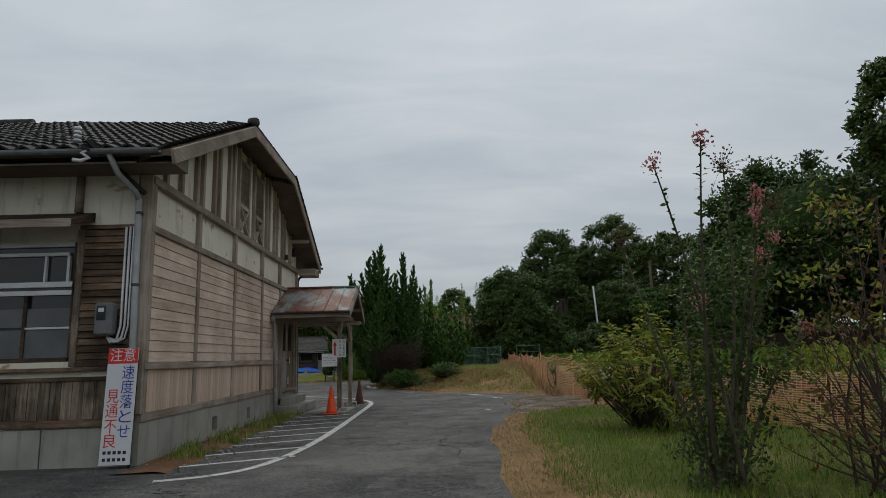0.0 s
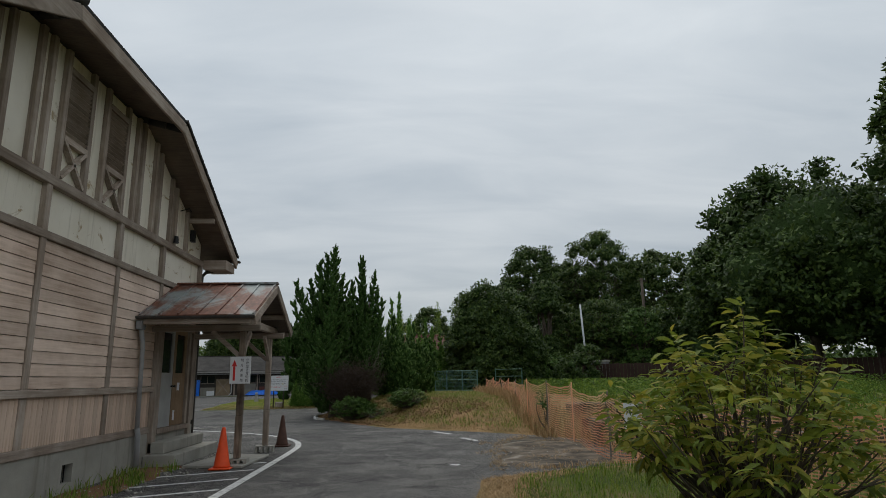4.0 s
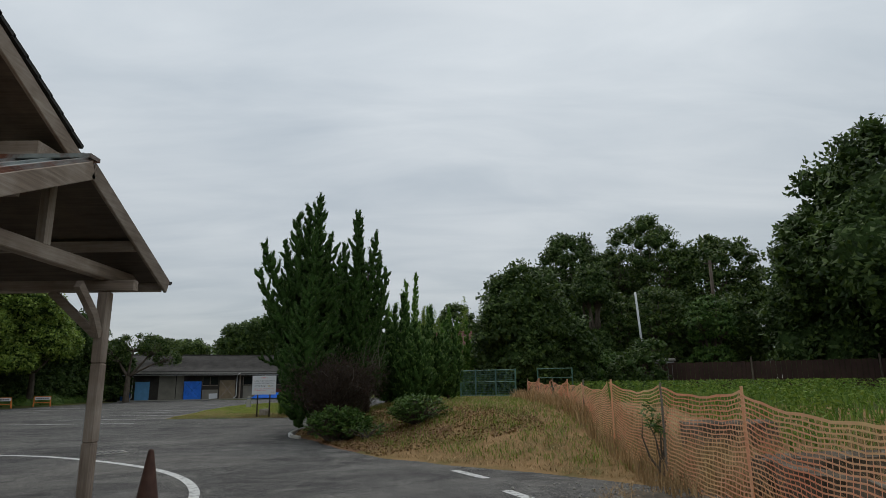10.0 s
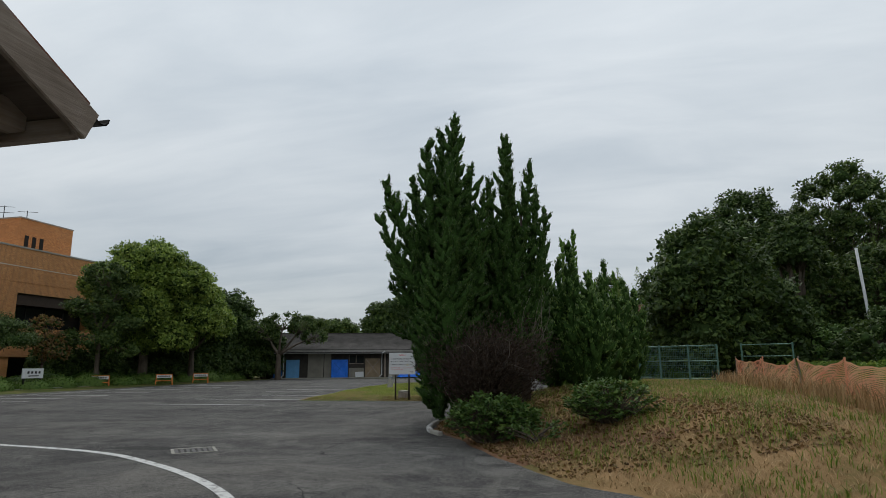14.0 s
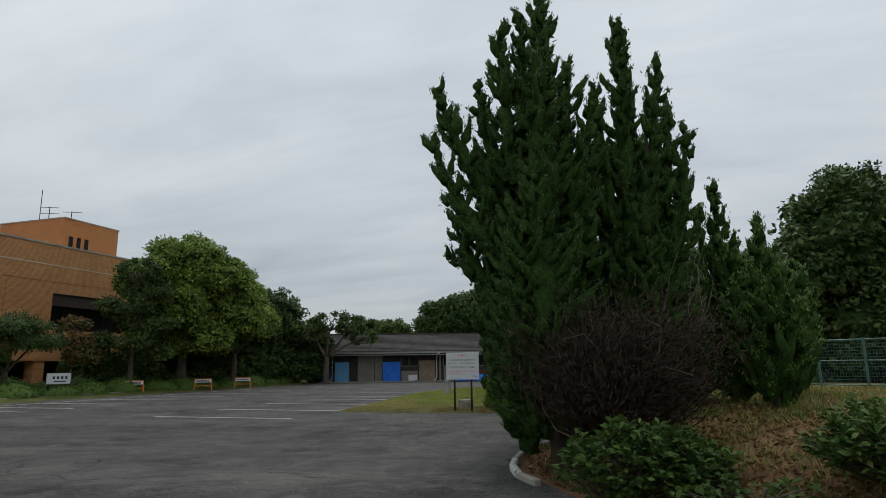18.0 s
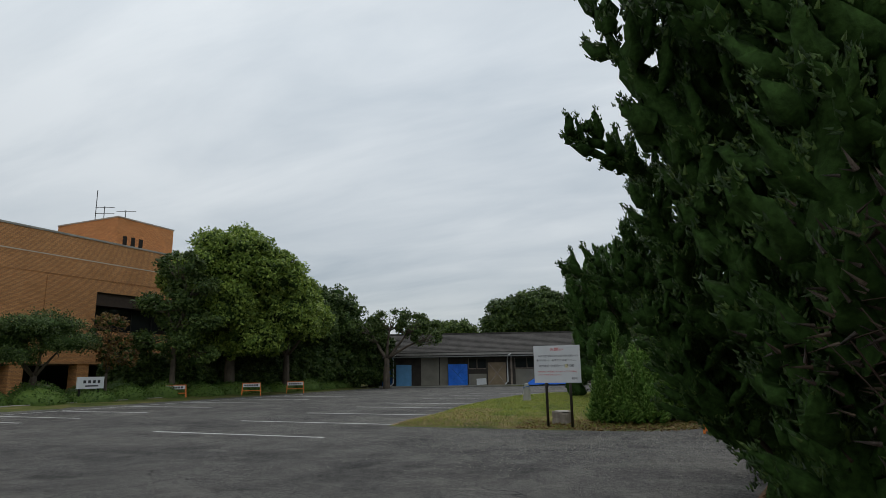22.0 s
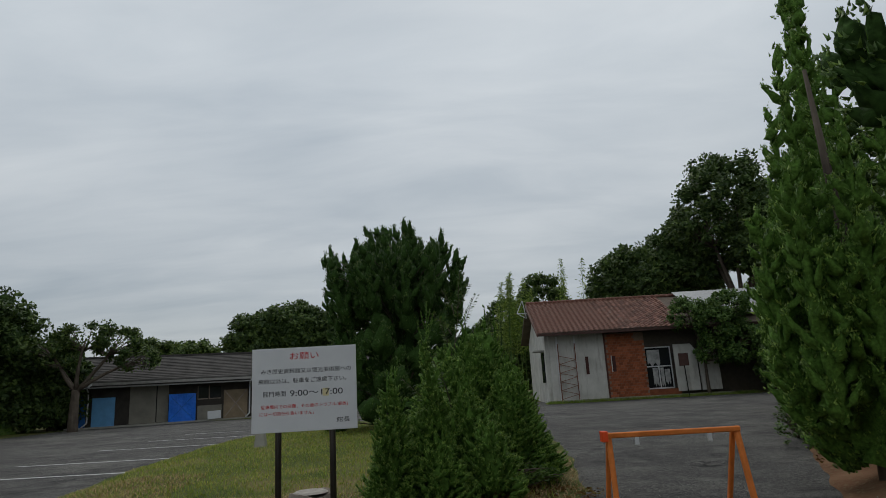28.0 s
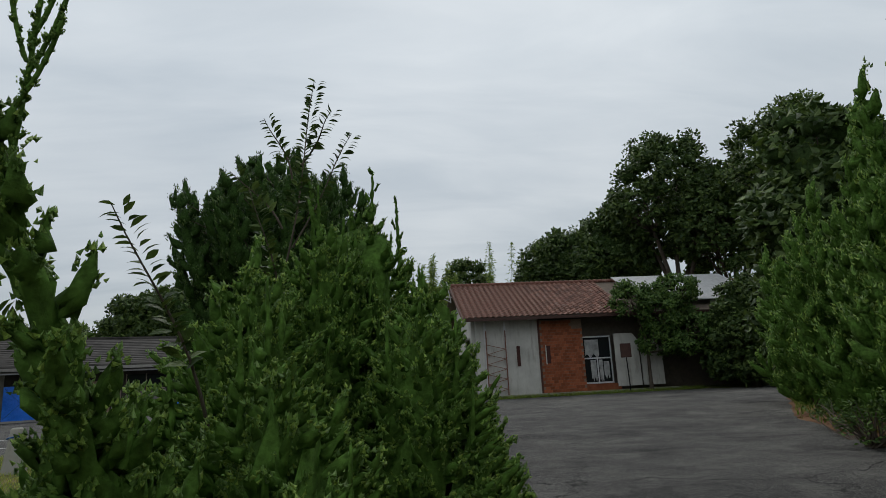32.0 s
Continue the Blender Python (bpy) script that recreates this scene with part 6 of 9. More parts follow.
for k, (dx, dy, z0, z1, r) in enumerate(((-0.6, -0.4, 1.2, 4.7, 0.21), (-0.35, -0.9, 1.2, 4.3, 0.2), (0.65, 1.2, 1.4, 6.6, 0.26), (-0.85, -0.6, 0.6, 3.3, 0.22), (0.2, 0.3, 1.4, 6.0, 0.25), (0.6, -0.25, 1.0, 5.2, 0.24), (-0.3, 0.5, 1.2, 4.4, 0.22), (-0.95, 0.0, 0.5, 2.9, 0.24))):
    fl += plume((dx * 0.75, dy * 0.75, z0), (dx, dy, z1), r, 560 + k, 0.095)
juniper("flame_juniper", (5.65, 42.95), fl, M["lf_juniper_b"], "tall yellow-green juniper of separate twisted spires", "junipers along the red soil", 0.055, 1200, 0.12)
for k, (x, y, h, r, n) in enumerate(((6.9, 45.5, 5.0, 0.95, 16), (8.0, 47.6, 5.2, 0.95, 15), (9.1, 49.7, 4.7, 0.95, 14), (10.0, 52.0, 4.3, 1.0, 13), (11.2, 54.4, 3.9, 1.05, 12), (12.8, 57, 3.6, 1.15, 10))):
    fl = ring_plumes(h * 0.7, r * 0.9, n, 60 + k, 0.32, 0.12, 0.05, 0.35)
    for j in range(4):
        a = j * 1.6 + k
        q = 0.55 * r * (j > 0)
        fl += plume((q * 0.6 * math.cos(a), q * 0.6 * math.sin(a), h * 0.3), (q * math.cos(a), q * math.sin(a), h * (1, 0.84, 0.76, 0.9)[j]), 0.32, 590 + 5 * k + j, 0.12)
    juniper("flame_juniper", (x, y), fl, M["lf_juniper_b"], "upright yellow-green juniper on red soil", "junipers along the red soil", 0.075, 560, 0.09)


SPHERE = np.array([(math.cos(k * 2.39996) * math.sqrt(1 - (1 - 2 * (k + 0.5) / 400) ** 2), math.sin(k * 2.39996) * math.sqrt(1 - (1 - 2 * (k + 0.5) / 400) ** 2), 1 - 2 * (k + 0.5) / 400) for k in range(400)])


def crown_tree(name, at, masses, leaf, material, label, group="", bump=0.28, cover=1.3, trunk=0.2, sparse=0.0, category="tree", ratio=0.6, fork=0.4, low=-0.8):
    """A broad-leaved tree: each mass of the crown is a shell of rounded leafy boughs; sparse crowns let the sky through."""
    x, y = at[0], at[1]
    z = ground_z(x, y)
    t = thing(name, (x, y, z), label, category, group)
    top = max(b[2] for b in masses)
    bm = bmesh.new()
    split = Vector((x, y, z + top * fork))
    limb(bm, (x, y, z - 0.15), split, trunk * 1.25, trunk * 0.85, 0.05, 9, 6)
    V, F, cs, ax, hs, count = [], [], [], [], [], 0
    ms = np.array(masses, float)
    foot = np.array([x, y, z])
    for i, m in enumerate(ms):
        c, rad = foot + m[:3], m[3:6]
        mean = float(rad.mean())
        b0 = bump * mean
        n = int(min(400, max(14, 5.0 * (mean / b0) ** 2)))
        pick = SPHERE[np.linspace(0, 399, n).astype(int)]
        pick = unit(pick + rng.normal(size=pick.shape) * 0.13)
        pick = pick[(pick[:, 2] > low) & (rng.uniform(size=len(pick)) > sparse)]
        cen = c + pick * rad * rng.uniform(0.74, 0.95, (len(pick), 1))
        keep = np.ones(len(cen), bool)
        for j, o in enumerate(ms):
            if j != i:
                keep &= (((cen - foot - o[:3]) / o[3:6]) ** 2).sum(1) > 0.55
        cen, nor = cen[keep], pick[keep]
        br = b0 * rng.uniform(0.65, 1.25, len(cen))
        q = Vector(c)
        limb(bm, split - Vector((0, 0, 0.1)), q, trunk * 0.55, trunk * 0.18, 0.1)
        for e in cen[:: max(1, len(cen) // (14 if sparse else 6))]:
            limb(bm, q.lerp(split, 0.25), Vector(e), trunk * 0.16, 0.015, 0.1, 5, 4)
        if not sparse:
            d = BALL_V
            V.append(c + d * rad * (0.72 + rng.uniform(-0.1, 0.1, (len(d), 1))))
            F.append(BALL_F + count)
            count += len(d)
        for e, b in zip(cen, br):
            d = SMALL_V
            V.append(e + d * b * np.array([1, 1, 0.8]) * (0.58 + rng.uniform(-0.16, 0.16, (len(d), 1))))
            F.append(SMALL_F + count)
            count += len(d)
        fill = int((0.25 if sparse else 0.5) * cover * 9.0 * mean * mean / (leaf * leaf * ratio * 0.5))
        d = unit(rng.normal(size=(fill, 3)))
        d = d[d[:, 2] > low]
        cs.append(c + d * rad * rng.uniform(0.68, 0.98, (len(d), 1)))
        ax.append(d * 0.4 + rng.normal(size=d.shape) * 0.7 + np.array([0, 0, -0.3]))
        hs.append(d + rng.normal(size=d.shape) * 0.5 + np.array([0, 0, 0.5]))
        per = max(8, int(cover * 2.3 * b0 * b0 / (leaf * leaf * ratio * 0.5)))
        d = unit(nor[:, None, :] * 0.75 + np.array([0, 0, 0.25]) + rng.normal(size=(len(cen), per, 3)) * 0.75)
        pts = cen[:, None, :] + d * br[:, None, None] * np.array([1, 1, 0.8]) * rng.uniform(0.5, 1.3, (len(cen), per, 1))
        cs.append(pts.reshape(-1, 3))
        ax.append((d * 0.5 + rng.normal(size=d.shape) * 0.7 + np.array([0, 0, -0.25])).reshape(-1, 3))
        hs.append((d + rng.normal(size=d.shape) * 0.4 + np.array([0, 0, 0.5])).reshape(-1, 3))
    part("trunk", bm, M["bark"], t, "", True)
    # lumps behind the leaves, in the green that has shade coloured in
    mesh_np("inner_foliage", np.concatenate(V), np.concatenate(F), M["lf_inner_shade"], t)
    cs = np.concatenate(cs)
    leaf_mesh("crown", cs, np.concatenate(ax), np.column_stack([1.15 * leaf * rng.uniform(0.6, 1.35, len(cs)), np.concatenate(hs)]), material, t, "", ratio)
    return t


bm = bmesh.new()
bmesh.ops.create_icosphere(bm, subdivisions=1, radius=1)
bm.verts.ensure_lookup_table()
SMALL_V = np.array([v.co for v in bm.verts])
SMALL_F = np.array([[v.index for v in f.verts] for f in bm.faces])
bm.free()


def round_crown(h, r, seed, tall=1.0):
    """Masses of one rounded crown of height h and half-width r, reaching down near the ground where tall is small."""
    g = np.random.default_rng(seed)
    body = min(h * 0.46, r * 1.05)
    out = [(0, 0, h - body, r * 0.8, r * 0.8, body)]
    for k in range(5):
        a = k * 1.257 + g.uniform(-0.3, 0.3)
        w = r * g.uniform(0.42, 0.56)
        out.append((0.52 * r * math.cos(a), 0.52 * r * math.sin(a), h - body * g.uniform(1.0, 1.45), w, w, w * 0.85))
    if tall < 1.0:
        out += [(0.35 * r * math.cos(a), 0.35 * r * math.sin(a), h * 0.26, r * 0.62, r * 0.62, h * 0.26) for a in (0.5, 2.6, 4.7)]
    return out


# trees before the museum
crown_tree("camphor_tree", (-25.6, 58.9), [(0, 0, 8.2, 3.0, 3.0, 2.3), (2.2, 1.0, 7.3, 2.2, 2.2, 1.7), (-2.2, -1.2, 7.4, 2.2, 2.2, 1.7), (0.6, -1.6, 5.4, 2.2, 2.2, 1.7), (2.8, 1.9, 5.0, 2.0, 2.0, 1.8), (-2.2, -0.6, 5.0, 2.0, 2.0, 1.6), (1.8, 0.2, 3.4, 1.8, 1.8, 1.3), (-0.6, -0.6, 3.2, 1.7, 1.7, 1.2)], 0.2, M["lf_camphor"], "broad camphor tree with light green new leaves", "trees before the museum", 0.26, 1.4, 0.3, fork=0.45)
crown_tree("camphor_tree", (-24.6, 63.2), [(0, 0, 6.0, 2.2, 2.2, 1.9), (1.2, 0.6, 4.6, 1.6, 1.6, 1.4), (-1.2, -0.8, 4.4, 1.6, 1.6, 1.4)], 0.2, M["lf_camphor"], "smaller camphor tree with light green leaves", "trees before the museum", 0.32, 1.4, 0.22, fork=0.4)
crown_tree("evergreen_oak", (-25.4, 54.2), [(0, 0, 7.4, 1.3, 1.3, 0.8), (0.5, 0.6, 6.2, 1.5, 1.5, 0.6), (-0.4, -0.4, 5.2, 1.6, 1.6, 0.6), (0.3, 0.5, 4.1, 1.7, 1.7, 0.55), (-0.3, -0.6, 3.0, 1.8, 1.8, 0.5), (0.6, 0.9, 2.2, 1.4, 1.4, 0.5)], 0.17, M["lf_wood"], "dull green layered tree before the museum wall", "trees before the museum", 0.32, 1.1, 0.14, 0.3, fork=0.5)
crown_tree("evergreen_oak", (-26.2, 50.6), [(0, 0, 3.4, 0.9, 0.9, 1.1), (0.3, 0.4, 2.2, 1.0, 1.0, 0.6)], 0.15, M["lf_rust"], "thin browning tree beside the garden pine", "trees before the museum", 0.3, 0.9, 0.08, 0.45)
blob_tree("garden_pine", (-27.2, 47.6), [(0, 0, 3.6, 2.0, 2.0, 0.7), (-1.2, -0.8, 2.9, 1.3, 1.3, 0.6), (1.0, 0.7, 2.8, 1.4, 1.4, 0.55), (0.3, -1.2, 2.2, 1.1, 1.1, 0.5)], 0.13, M["lf_dark"], "dark spreading garden pine above the hedge", "pine", "", 12.0, 0.32, 30, 0.18, 0.02)
for x, y, h, r in ((-26.3, 67.0, 7.6, 2.6), (-25.8, 70.6, 8.0, 2.8), (-29.0, 68.0, 6.8, 3.0), (-29.5, 62.5, 6.2, 2.6), (-23.6, 73.2, 5.6, 2.0)):
    crown_tree("evergreen_oak", (x, y), round_crown(h, r, int(y * 7), 0.5), 0.26, M["lf_dark"], "dark rounded evergreen in the museum shrubbery", "trees before the museum", 0.3, 1.3, 0.22)
for k, (x, y) in enumerate(((-27.3, 61.6), (-26.4, 66.6), (-28.6, 57.4), (-24.8, 71.6), (-26.6, 63.9), (-23.4, 74.6), (-28.4, 54.4))):
    s = 0.8 + 0.35 * ((k * 3) % 5) / 4
    crown_tree("shrub", (x, y), [(0, 0, 1.2 * s, 1.5, 1.5, 1.2 * s), (0.9, 0.8, 0.9, 1.1, 1.1, 0.9), (-0.8, -0.6, 1.5 * s, 1.1, 1.1, 0.9)], 0.18, M["lf_dark"], "dark shrub under the museum trees", "shrubs under the trees", 0.35, 1.3, 0.05, 0.0, "shrub")
crown_tree("cherry_tree", (-20.9, 71.0), [(0.4, 0, 5.3, 1.5, 1.5, 0.9), (1.9, 0.6, 4.9, 1.3, 1.3, 0.9), (-1.7, -0.4, 4.8, 1.3, 1.3, 0.8), (3.0, 1.0, 3.9, 1.1, 1.1, 0.8), (-0.8, -0.6, 4.0, 0.9, 0.9, 0.5)], 0.17, M["lf_wood"], "sparse old cherry tree with a leaning bare trunk", "", 0.32, 1.0, 0.24, 0.45, fork=0.45)
crown_tree("evergreen_oak", (-15.5, 98.0), [(-3.5, -1.2, 6.6, 3.0, 3.0, 2.8), (0, 0, 7.4, 3.6, 3.4, 3.0), (3.4, 1.2, 6.8, 3.0, 3.0, 2.6)], 0.32, M["lf_dark"], "dark round evergreen crown behind the long shed", "", 0.26, 1.4, 0.4)
crown_tree("woodland_tree", (-33.0, 110.0), [(-3.0, 0, 7.0, 2.8, 2.8, 1.6), (2.0, 0, 6.6, 2.8, 2.8, 1.5)], 0.34, M["lf_wood"], "low far trees behind the long shed", "far trees behind the shed", 0.3, 1.3, 0.3)
# wood on the rise behind the field
for x, y, h, r, m, lf, sp, tall in ((12.0, 47.1, 7.1, 2.7, "lf_dark", 0.2, 0.0, 0.5), (14.6, 48.6, 5.0, 1.9, "lf_dark", 0.2, 0.0, 0.5), (18.0, 54.9, 9.0, 1.5, "lf_dark", 0.22, 0.0, 0.5), (15.5, 58.0, 8.8, 2.8, "lf_dark", 0.28, 0.0, 0.5), (20.2, 56.5, 7.2, 2.2, "lf_wood", 0.22, 0.1, 0.5), (22.9, 56.0, 7.6, 2.3, "lf_wood", 0.22, 0.1, 0.5),
                                    (24.7, 52.3, 6.4, 1.6, "lf_bush", 0.2, 0.1, 0.5), (27.2, 55.0, 6.8, 2.4, "lf_wood", 0.24, 0.0, 0.5), (32.6, 43.8, 14.0, 7.8, "lf_dark", 0.3, 0.0, 1), (31.0, 49.5, 11.0, 4.2, "lf_dark", 0.27, 0.0, 0.5), (38.5, 37.0, 16.0, 6.5, "lf_dark", 0.34, 0.0, 1), (34.5, 33.0, 17.6, 4.2, "lf_wood", 0.28, 0.3, 1), (41.0, 49.0, 15.0, 6.5, "lf_dark", 0.4, 0.0, 1), (43.0, 25.0, 17.0, 6.5, "lf_dark", 0.4, 0.0, 1), (36.5, 27.5, 10.0, 4.0, "lf_dark", 0.3, 0.0, 0.5), (38.0, 19.0, 15.0, 5.0, "lf_dark", 0.4, 0.0, 0.5)):
    crown_tree("woodland_tree", (x, y), round_crown(h, r, int(x * 10 + y), tall), lf, M[m], "dense woodland tree behind the weedy field", "woodland trees", 0.2 if r > 4 else 0.26, 1.0, 0.12 + h * 0.014, sp)
for k in range(4):
    x, y = 13.5 + k * 1.5, 48.4 + 1.8 * math.sin(k * 1.3) - 0.16 * k
    m = ("lf_dark", "lf_wood", "lf_bush")[k % 3]
    crown_tree("shrub", (x, y), [(0, 0, 1.2, 1.2, 1.2, 1.1), (0.8, 0.4, 1.7 + 0.5 * (k % 2), 0.9, 0.9, 0.8), (-0.7, 0.3, 0.9, 0.9, 0.9, 0.8)], 0.17, M[m], "tangled shrub at the edge of the wood", "shrubs at the wood's edge", 0.36, 1.0, 0.05, 0.1, "shrub")
# trees behind the tiled house
for x, y, h, r, m, lf, sp in ((22.8, 82.0, 18.0, 4.6, "lf_dark", 0.28, 0.1), (29.8, 78.0, 18.6, 5.4, "lf_wood", 0.28, 0.32), (26.0, 80.5, 15.5, 4.4, "lf_dark", 0.3, 0.1), (16.4, 88.7, 12.6, 3.8, "lf_dark", 0.3, 0.0), (19.8, 86.0, 13.6, 3.8, "lf_dark", 0.3, 0.0), (10.1, 98.0, 12.0, 3.6, "lf_wood", 0.32, 0.15), (6.2, 97.0, 9.6, 2.8, "lf_wood", 0.32, 0.15), (3.4, 90.0, 6.4, 2.4, "lf_wood", 0.3, 0.0), (35.5, 73.0, 15.5, 5.0, "lf_wood", 0.34, 0.1), (29.0, 70.5, 9.5, 4.0, "lf_dark", 0.3, 0.0), (23.0, 69.0, 7.6, 3.0, "lf_dark", 0.24, 0.0), (19.8, 70.0, 5.6, 2.2, "lf_dark", 0.2, 0.0), (21.5, 66.8, 4.5, 2.0, "lf_dark", 0.2, 0.0), (25.0, 65.0, 6.6, 2.6, "lf_dark", 0.22, 0.0)):
    crown_tree("woodland_tree", (x, y), round_crown(h, r, int(x * 10 + y), 0.5 if h < 13 else 1), lf, M[m], "tall dense tree behind the tiled house" if h > 8 else "leafy tree crowding the tiled house", "trees round the tiled house", 0.22, 1.0, 0.14 + h * 0.012, sp)
crown_tree("roof_side_tree", (15.4, 71.9), [(-0.7, -0.2, 4.6, 1.2, 0.9, 1.0), (0.8, 0, 4.1, 1.4, 1.0, 1.1), (1.9, 0, 5.2, 1.2, 1.0, 0.8), (2.4, -0.4, 2.8, 1.3, 1.2, 1.2), (0.6, 0, 2.6, 1.0, 0.8, 0.9)], 0.15, M["lf_bush"], "bushy tree leaning over the tiled roof", "", 0.34, 1.3, 0.09, 0.1)
# feathery bamboo tops behind the house
for x, y, h in ((4.9, 87.0, 10.6), (6.6, 88.0, 9.6), (12.4, 91.0, 12.2)):
    bam = thing("bamboo_clump", (x, y, ground_z(x, y)), "pale feathery bamboo tops above the far trees", "bamboo", "bamboo clumps")
    bm = bmesh.new()
    cs, ax = [], []
    for k in range(7):
        tx, ty, th = x + rng.normal() * 0.9, y + rng.normal() * 0.9, h * rng.uniform(0.82, 1.0)
        tube(bm, [(tx, ty, 0), (tx + 0.1, ty, th * 0.6), (tx + 0.4, ty, th)], [0.04, 0.03, 0.008], 5)
        for s in np.linspace(0.45, 1.0, 26):
            w = (1.05 - s) * 1.2 + 0.1
            d = rng.normal(size=(14, 3)) * np.array([w, w, 0.15])
            cs.append(np.array([tx + 0.4 * s * s, ty, th * s]) + d * 0.6)
            ax.append(d + np.array([0, 0, -0.15]))
    tagged(part("culms", bm, M["lf_bush"], bam), "", "", "", "stuff")
    cs, ax = np.concatenate(cs), np.concatenate(ax)
    leaf_mesh("foliage", cs, ax, rng.uniform(0.18, 0.34, len(cs)), M["lf_camphor"], bam, "", 0.22)
# far belt of woods closing the view
cs, ax, sz = blob_leaves([(5 + (125 + 14 * math.sin(a * 9)) * math.sin(a), 35 + (125 + 14 * math.sin(a * 9)) * math.cos(a), 3.5 + 1.5 * math.sin(a * 13), 11, 11, 5.5 + 1.5 * math.sin(a * 7)) for a in np.arange(-3.1, 3.14, 0.115)], 1.5, 0.17, 1.8, 20, 0.05)
far = leaf_mesh("far_woods", cs, ax, sz, M["lf_dark"], None)
tagged(far, "dark belt of distant woods all round", "woods", "", "stuff")

# ---- brick museum across the car park ----
k = Mat("tan_brick", 0.85, 0, 0.2)
bt = k.n.new("ShaderNodeTexBrick")
bt.inputs["Scale"].default_value = 1.0
bt.inputs["Brick Width"].default_value, bt.inputs["Row Height"].default_value = 0.23, 0.075
bt.inputs["Mortar Size"].default_value = 0.008
bt.inputs["Color1"].default_value, bt.inputs["Color2"].default_value = (0.52, 0.235, 0.09, 1), (0.64, 0.32, 0.135, 1)
bt.inputs["Mortar"].default_value = (0.20, 0.12, 0.07, 1)
swz = k.n.new("ShaderNodeSeparateXYZ")
k.l.new(k.tc.outputs["Object"], swz.inputs[0])
cmb = k.n.new("ShaderNodeCombineXYZ")
k.l.new(k.math("ADD", swz.outputs[0], swz.outputs[1]), cmb.inputs[0])
k.l.new(swz.outputs[2], cmb.inputs[1])
k.l.new(cmb.outputs[0], bt.inputs["Vector"])
patchy = k.span(k.noise(0.6, 5, 0.65), 0.72, 1.25)
streaky = k.span(k.noise(1.2, 4, 0.6, (1, 1, 6)), 0.85, 1.12)
M["tan_brick"] = k.done(k.scale_by(k.scale_by(bt.outputs["Color"], patchy), streaky), bt.outputs["Fac"], 0.006)
museum = thing("museum_building", (-34, 55, 0), "tan brick museum with flat roof, bands and dark recessed windows", "building")
FX = -34.0
bm = bmesh.new()
for y0, y1, z0, z1 in ((28, 73, 7.55, 8.68), (28, 73, 8.74, 10.1), (28, 55.4, 2.08, 7.46), (55.4, 62.5, 6.75, 7.46), (62.5, 66.0, 2.08, 7.46), (66.0, 72, 6.75, 7.46), (72, 73, 2.08, 7.46), (55.4, 62.5, 2.08, 4.2), (66, 72, 2.08, 4.2)):
    box(bm, FX - 0.4, FX, y0, y1, z0, z1)
box(bm, FX - 26, FX - 0.4, 28, 73, 10.0, 10.1)
box(bm, FX - 0.41, FX - 0.03, 28, 73, 7.46, 7.55)
box(bm, FX - 26, FX - 0.4, 27.6, 28, 0, 10.1)
box(bm, FX - 26, FX, 73, 73.4, 0, 10.1)
wall = part("brick_wall", bm, M["tan_brick"], museum)
bm = bmesh.new()
box(bm, FX - 0.45, FX + 0.05, 28, 73, 10.1, 10.22)
part("coping", bm, M["concrete"], museum)
bm = bmesh.new()
box(bm, FX - 0.4, FX + 0.025, 28, 73, 8.681, 8.739)
part("pale_band", bm, plain("pale_band", (0.55, 0.5, 0.42)), museum)
for y0, y1 in ((55.4, 62.5), (66, 72)):
    bm = bmesh.new()
    box(bm, FX - 1.2, FX - 1.1, y0, y1, 4.2, 6.75)
    w_ = part("recessed_window", bm, M["glass_dark"], museum, "dark recessed strip window")
    bm = bmesh.new()
    box(bm, FX - 1.1, FX - 0.2, y0, y1, 5.9, 6.749)
    part("window_head", bm, plain("dark_brown_panel", (0.05, 0.032, 0.022)), w_)
    for j in range(5):
        bm = bmesh.new()
        yy = y0 + 0.05 + j * (y1 - y0 - 0.1) / 4
        box(bm, FX - 1.09, FX - 1.0, yy - 0.04, yy + 0.04, 4.2, 5.899)
        part("mullion", bm, M["black_metal"], w_)
bm = bmesh.new()
box(bm, FX - 3.1, FX - 3.0, 28, 73, 0, 2.08)
part("ground_floor_glazing", bm, M["glass_dark"], museum)
for j in range(11):
    bm = bmesh.new()
    yy = 30 + j * 4.1
    box(bm, FX - 0.9, FX - 0.1, yy, yy + 0.8, 0, 2.08)
    part("pillar", bm, M["tan_brick"], museum)
bm = bmesh.new()
box(bm, FX - 3.0, FX - 0.4, 28, 73, 2.0, 2.07)
part("soffit_panel", bm, plain("dark_soffit", (0.09, 0.04, 0.03)), museum)
# pilaster groove
bm = bmesh.new()
box(bm, FX + 0.001, FX + 0.05, 52.0, 52.5, 5.0, 7.4)
part("pilaster", bm, M["tan_brick"], museum)
# stair tower with slit windows and aerials, turned to the block behind
tower = thing("roof_tower", (-49, 68, 10.1), "tan brick roof tower with three slit windows", "tower")
bm = bmesh.new()
TC, TA, TB = Vector((-45.8, 65.4, 0)), Vector((-54.0, 65.4, 0)), Vector((-45.8, 71.7, 0))
TD = TA + (TB - TC)
prism(bm, [(TC.x, TC.y), (TB.x, TB.y), (TD.x, TD.y), (TA.x, TA.y)], "z", 10.1, 15.5)
part("tower_wall", bm, M["tan_brick"], tower)
bm = bmesh.new()
prism(bm, [(TC.x + 0.08, TC.y - 0.03), (TB.x + 0.03, TB.y + 0.08), (TD.x - 0.08, TD.y), (TA.x, TA.y - 0.08)], "z", 15.5, 15.62)
part("coping", bm, M["concrete"], tower)
dirn = (TB - TC).normalized()
nrm = Vector((dirn.y, -dirn.x, 0))
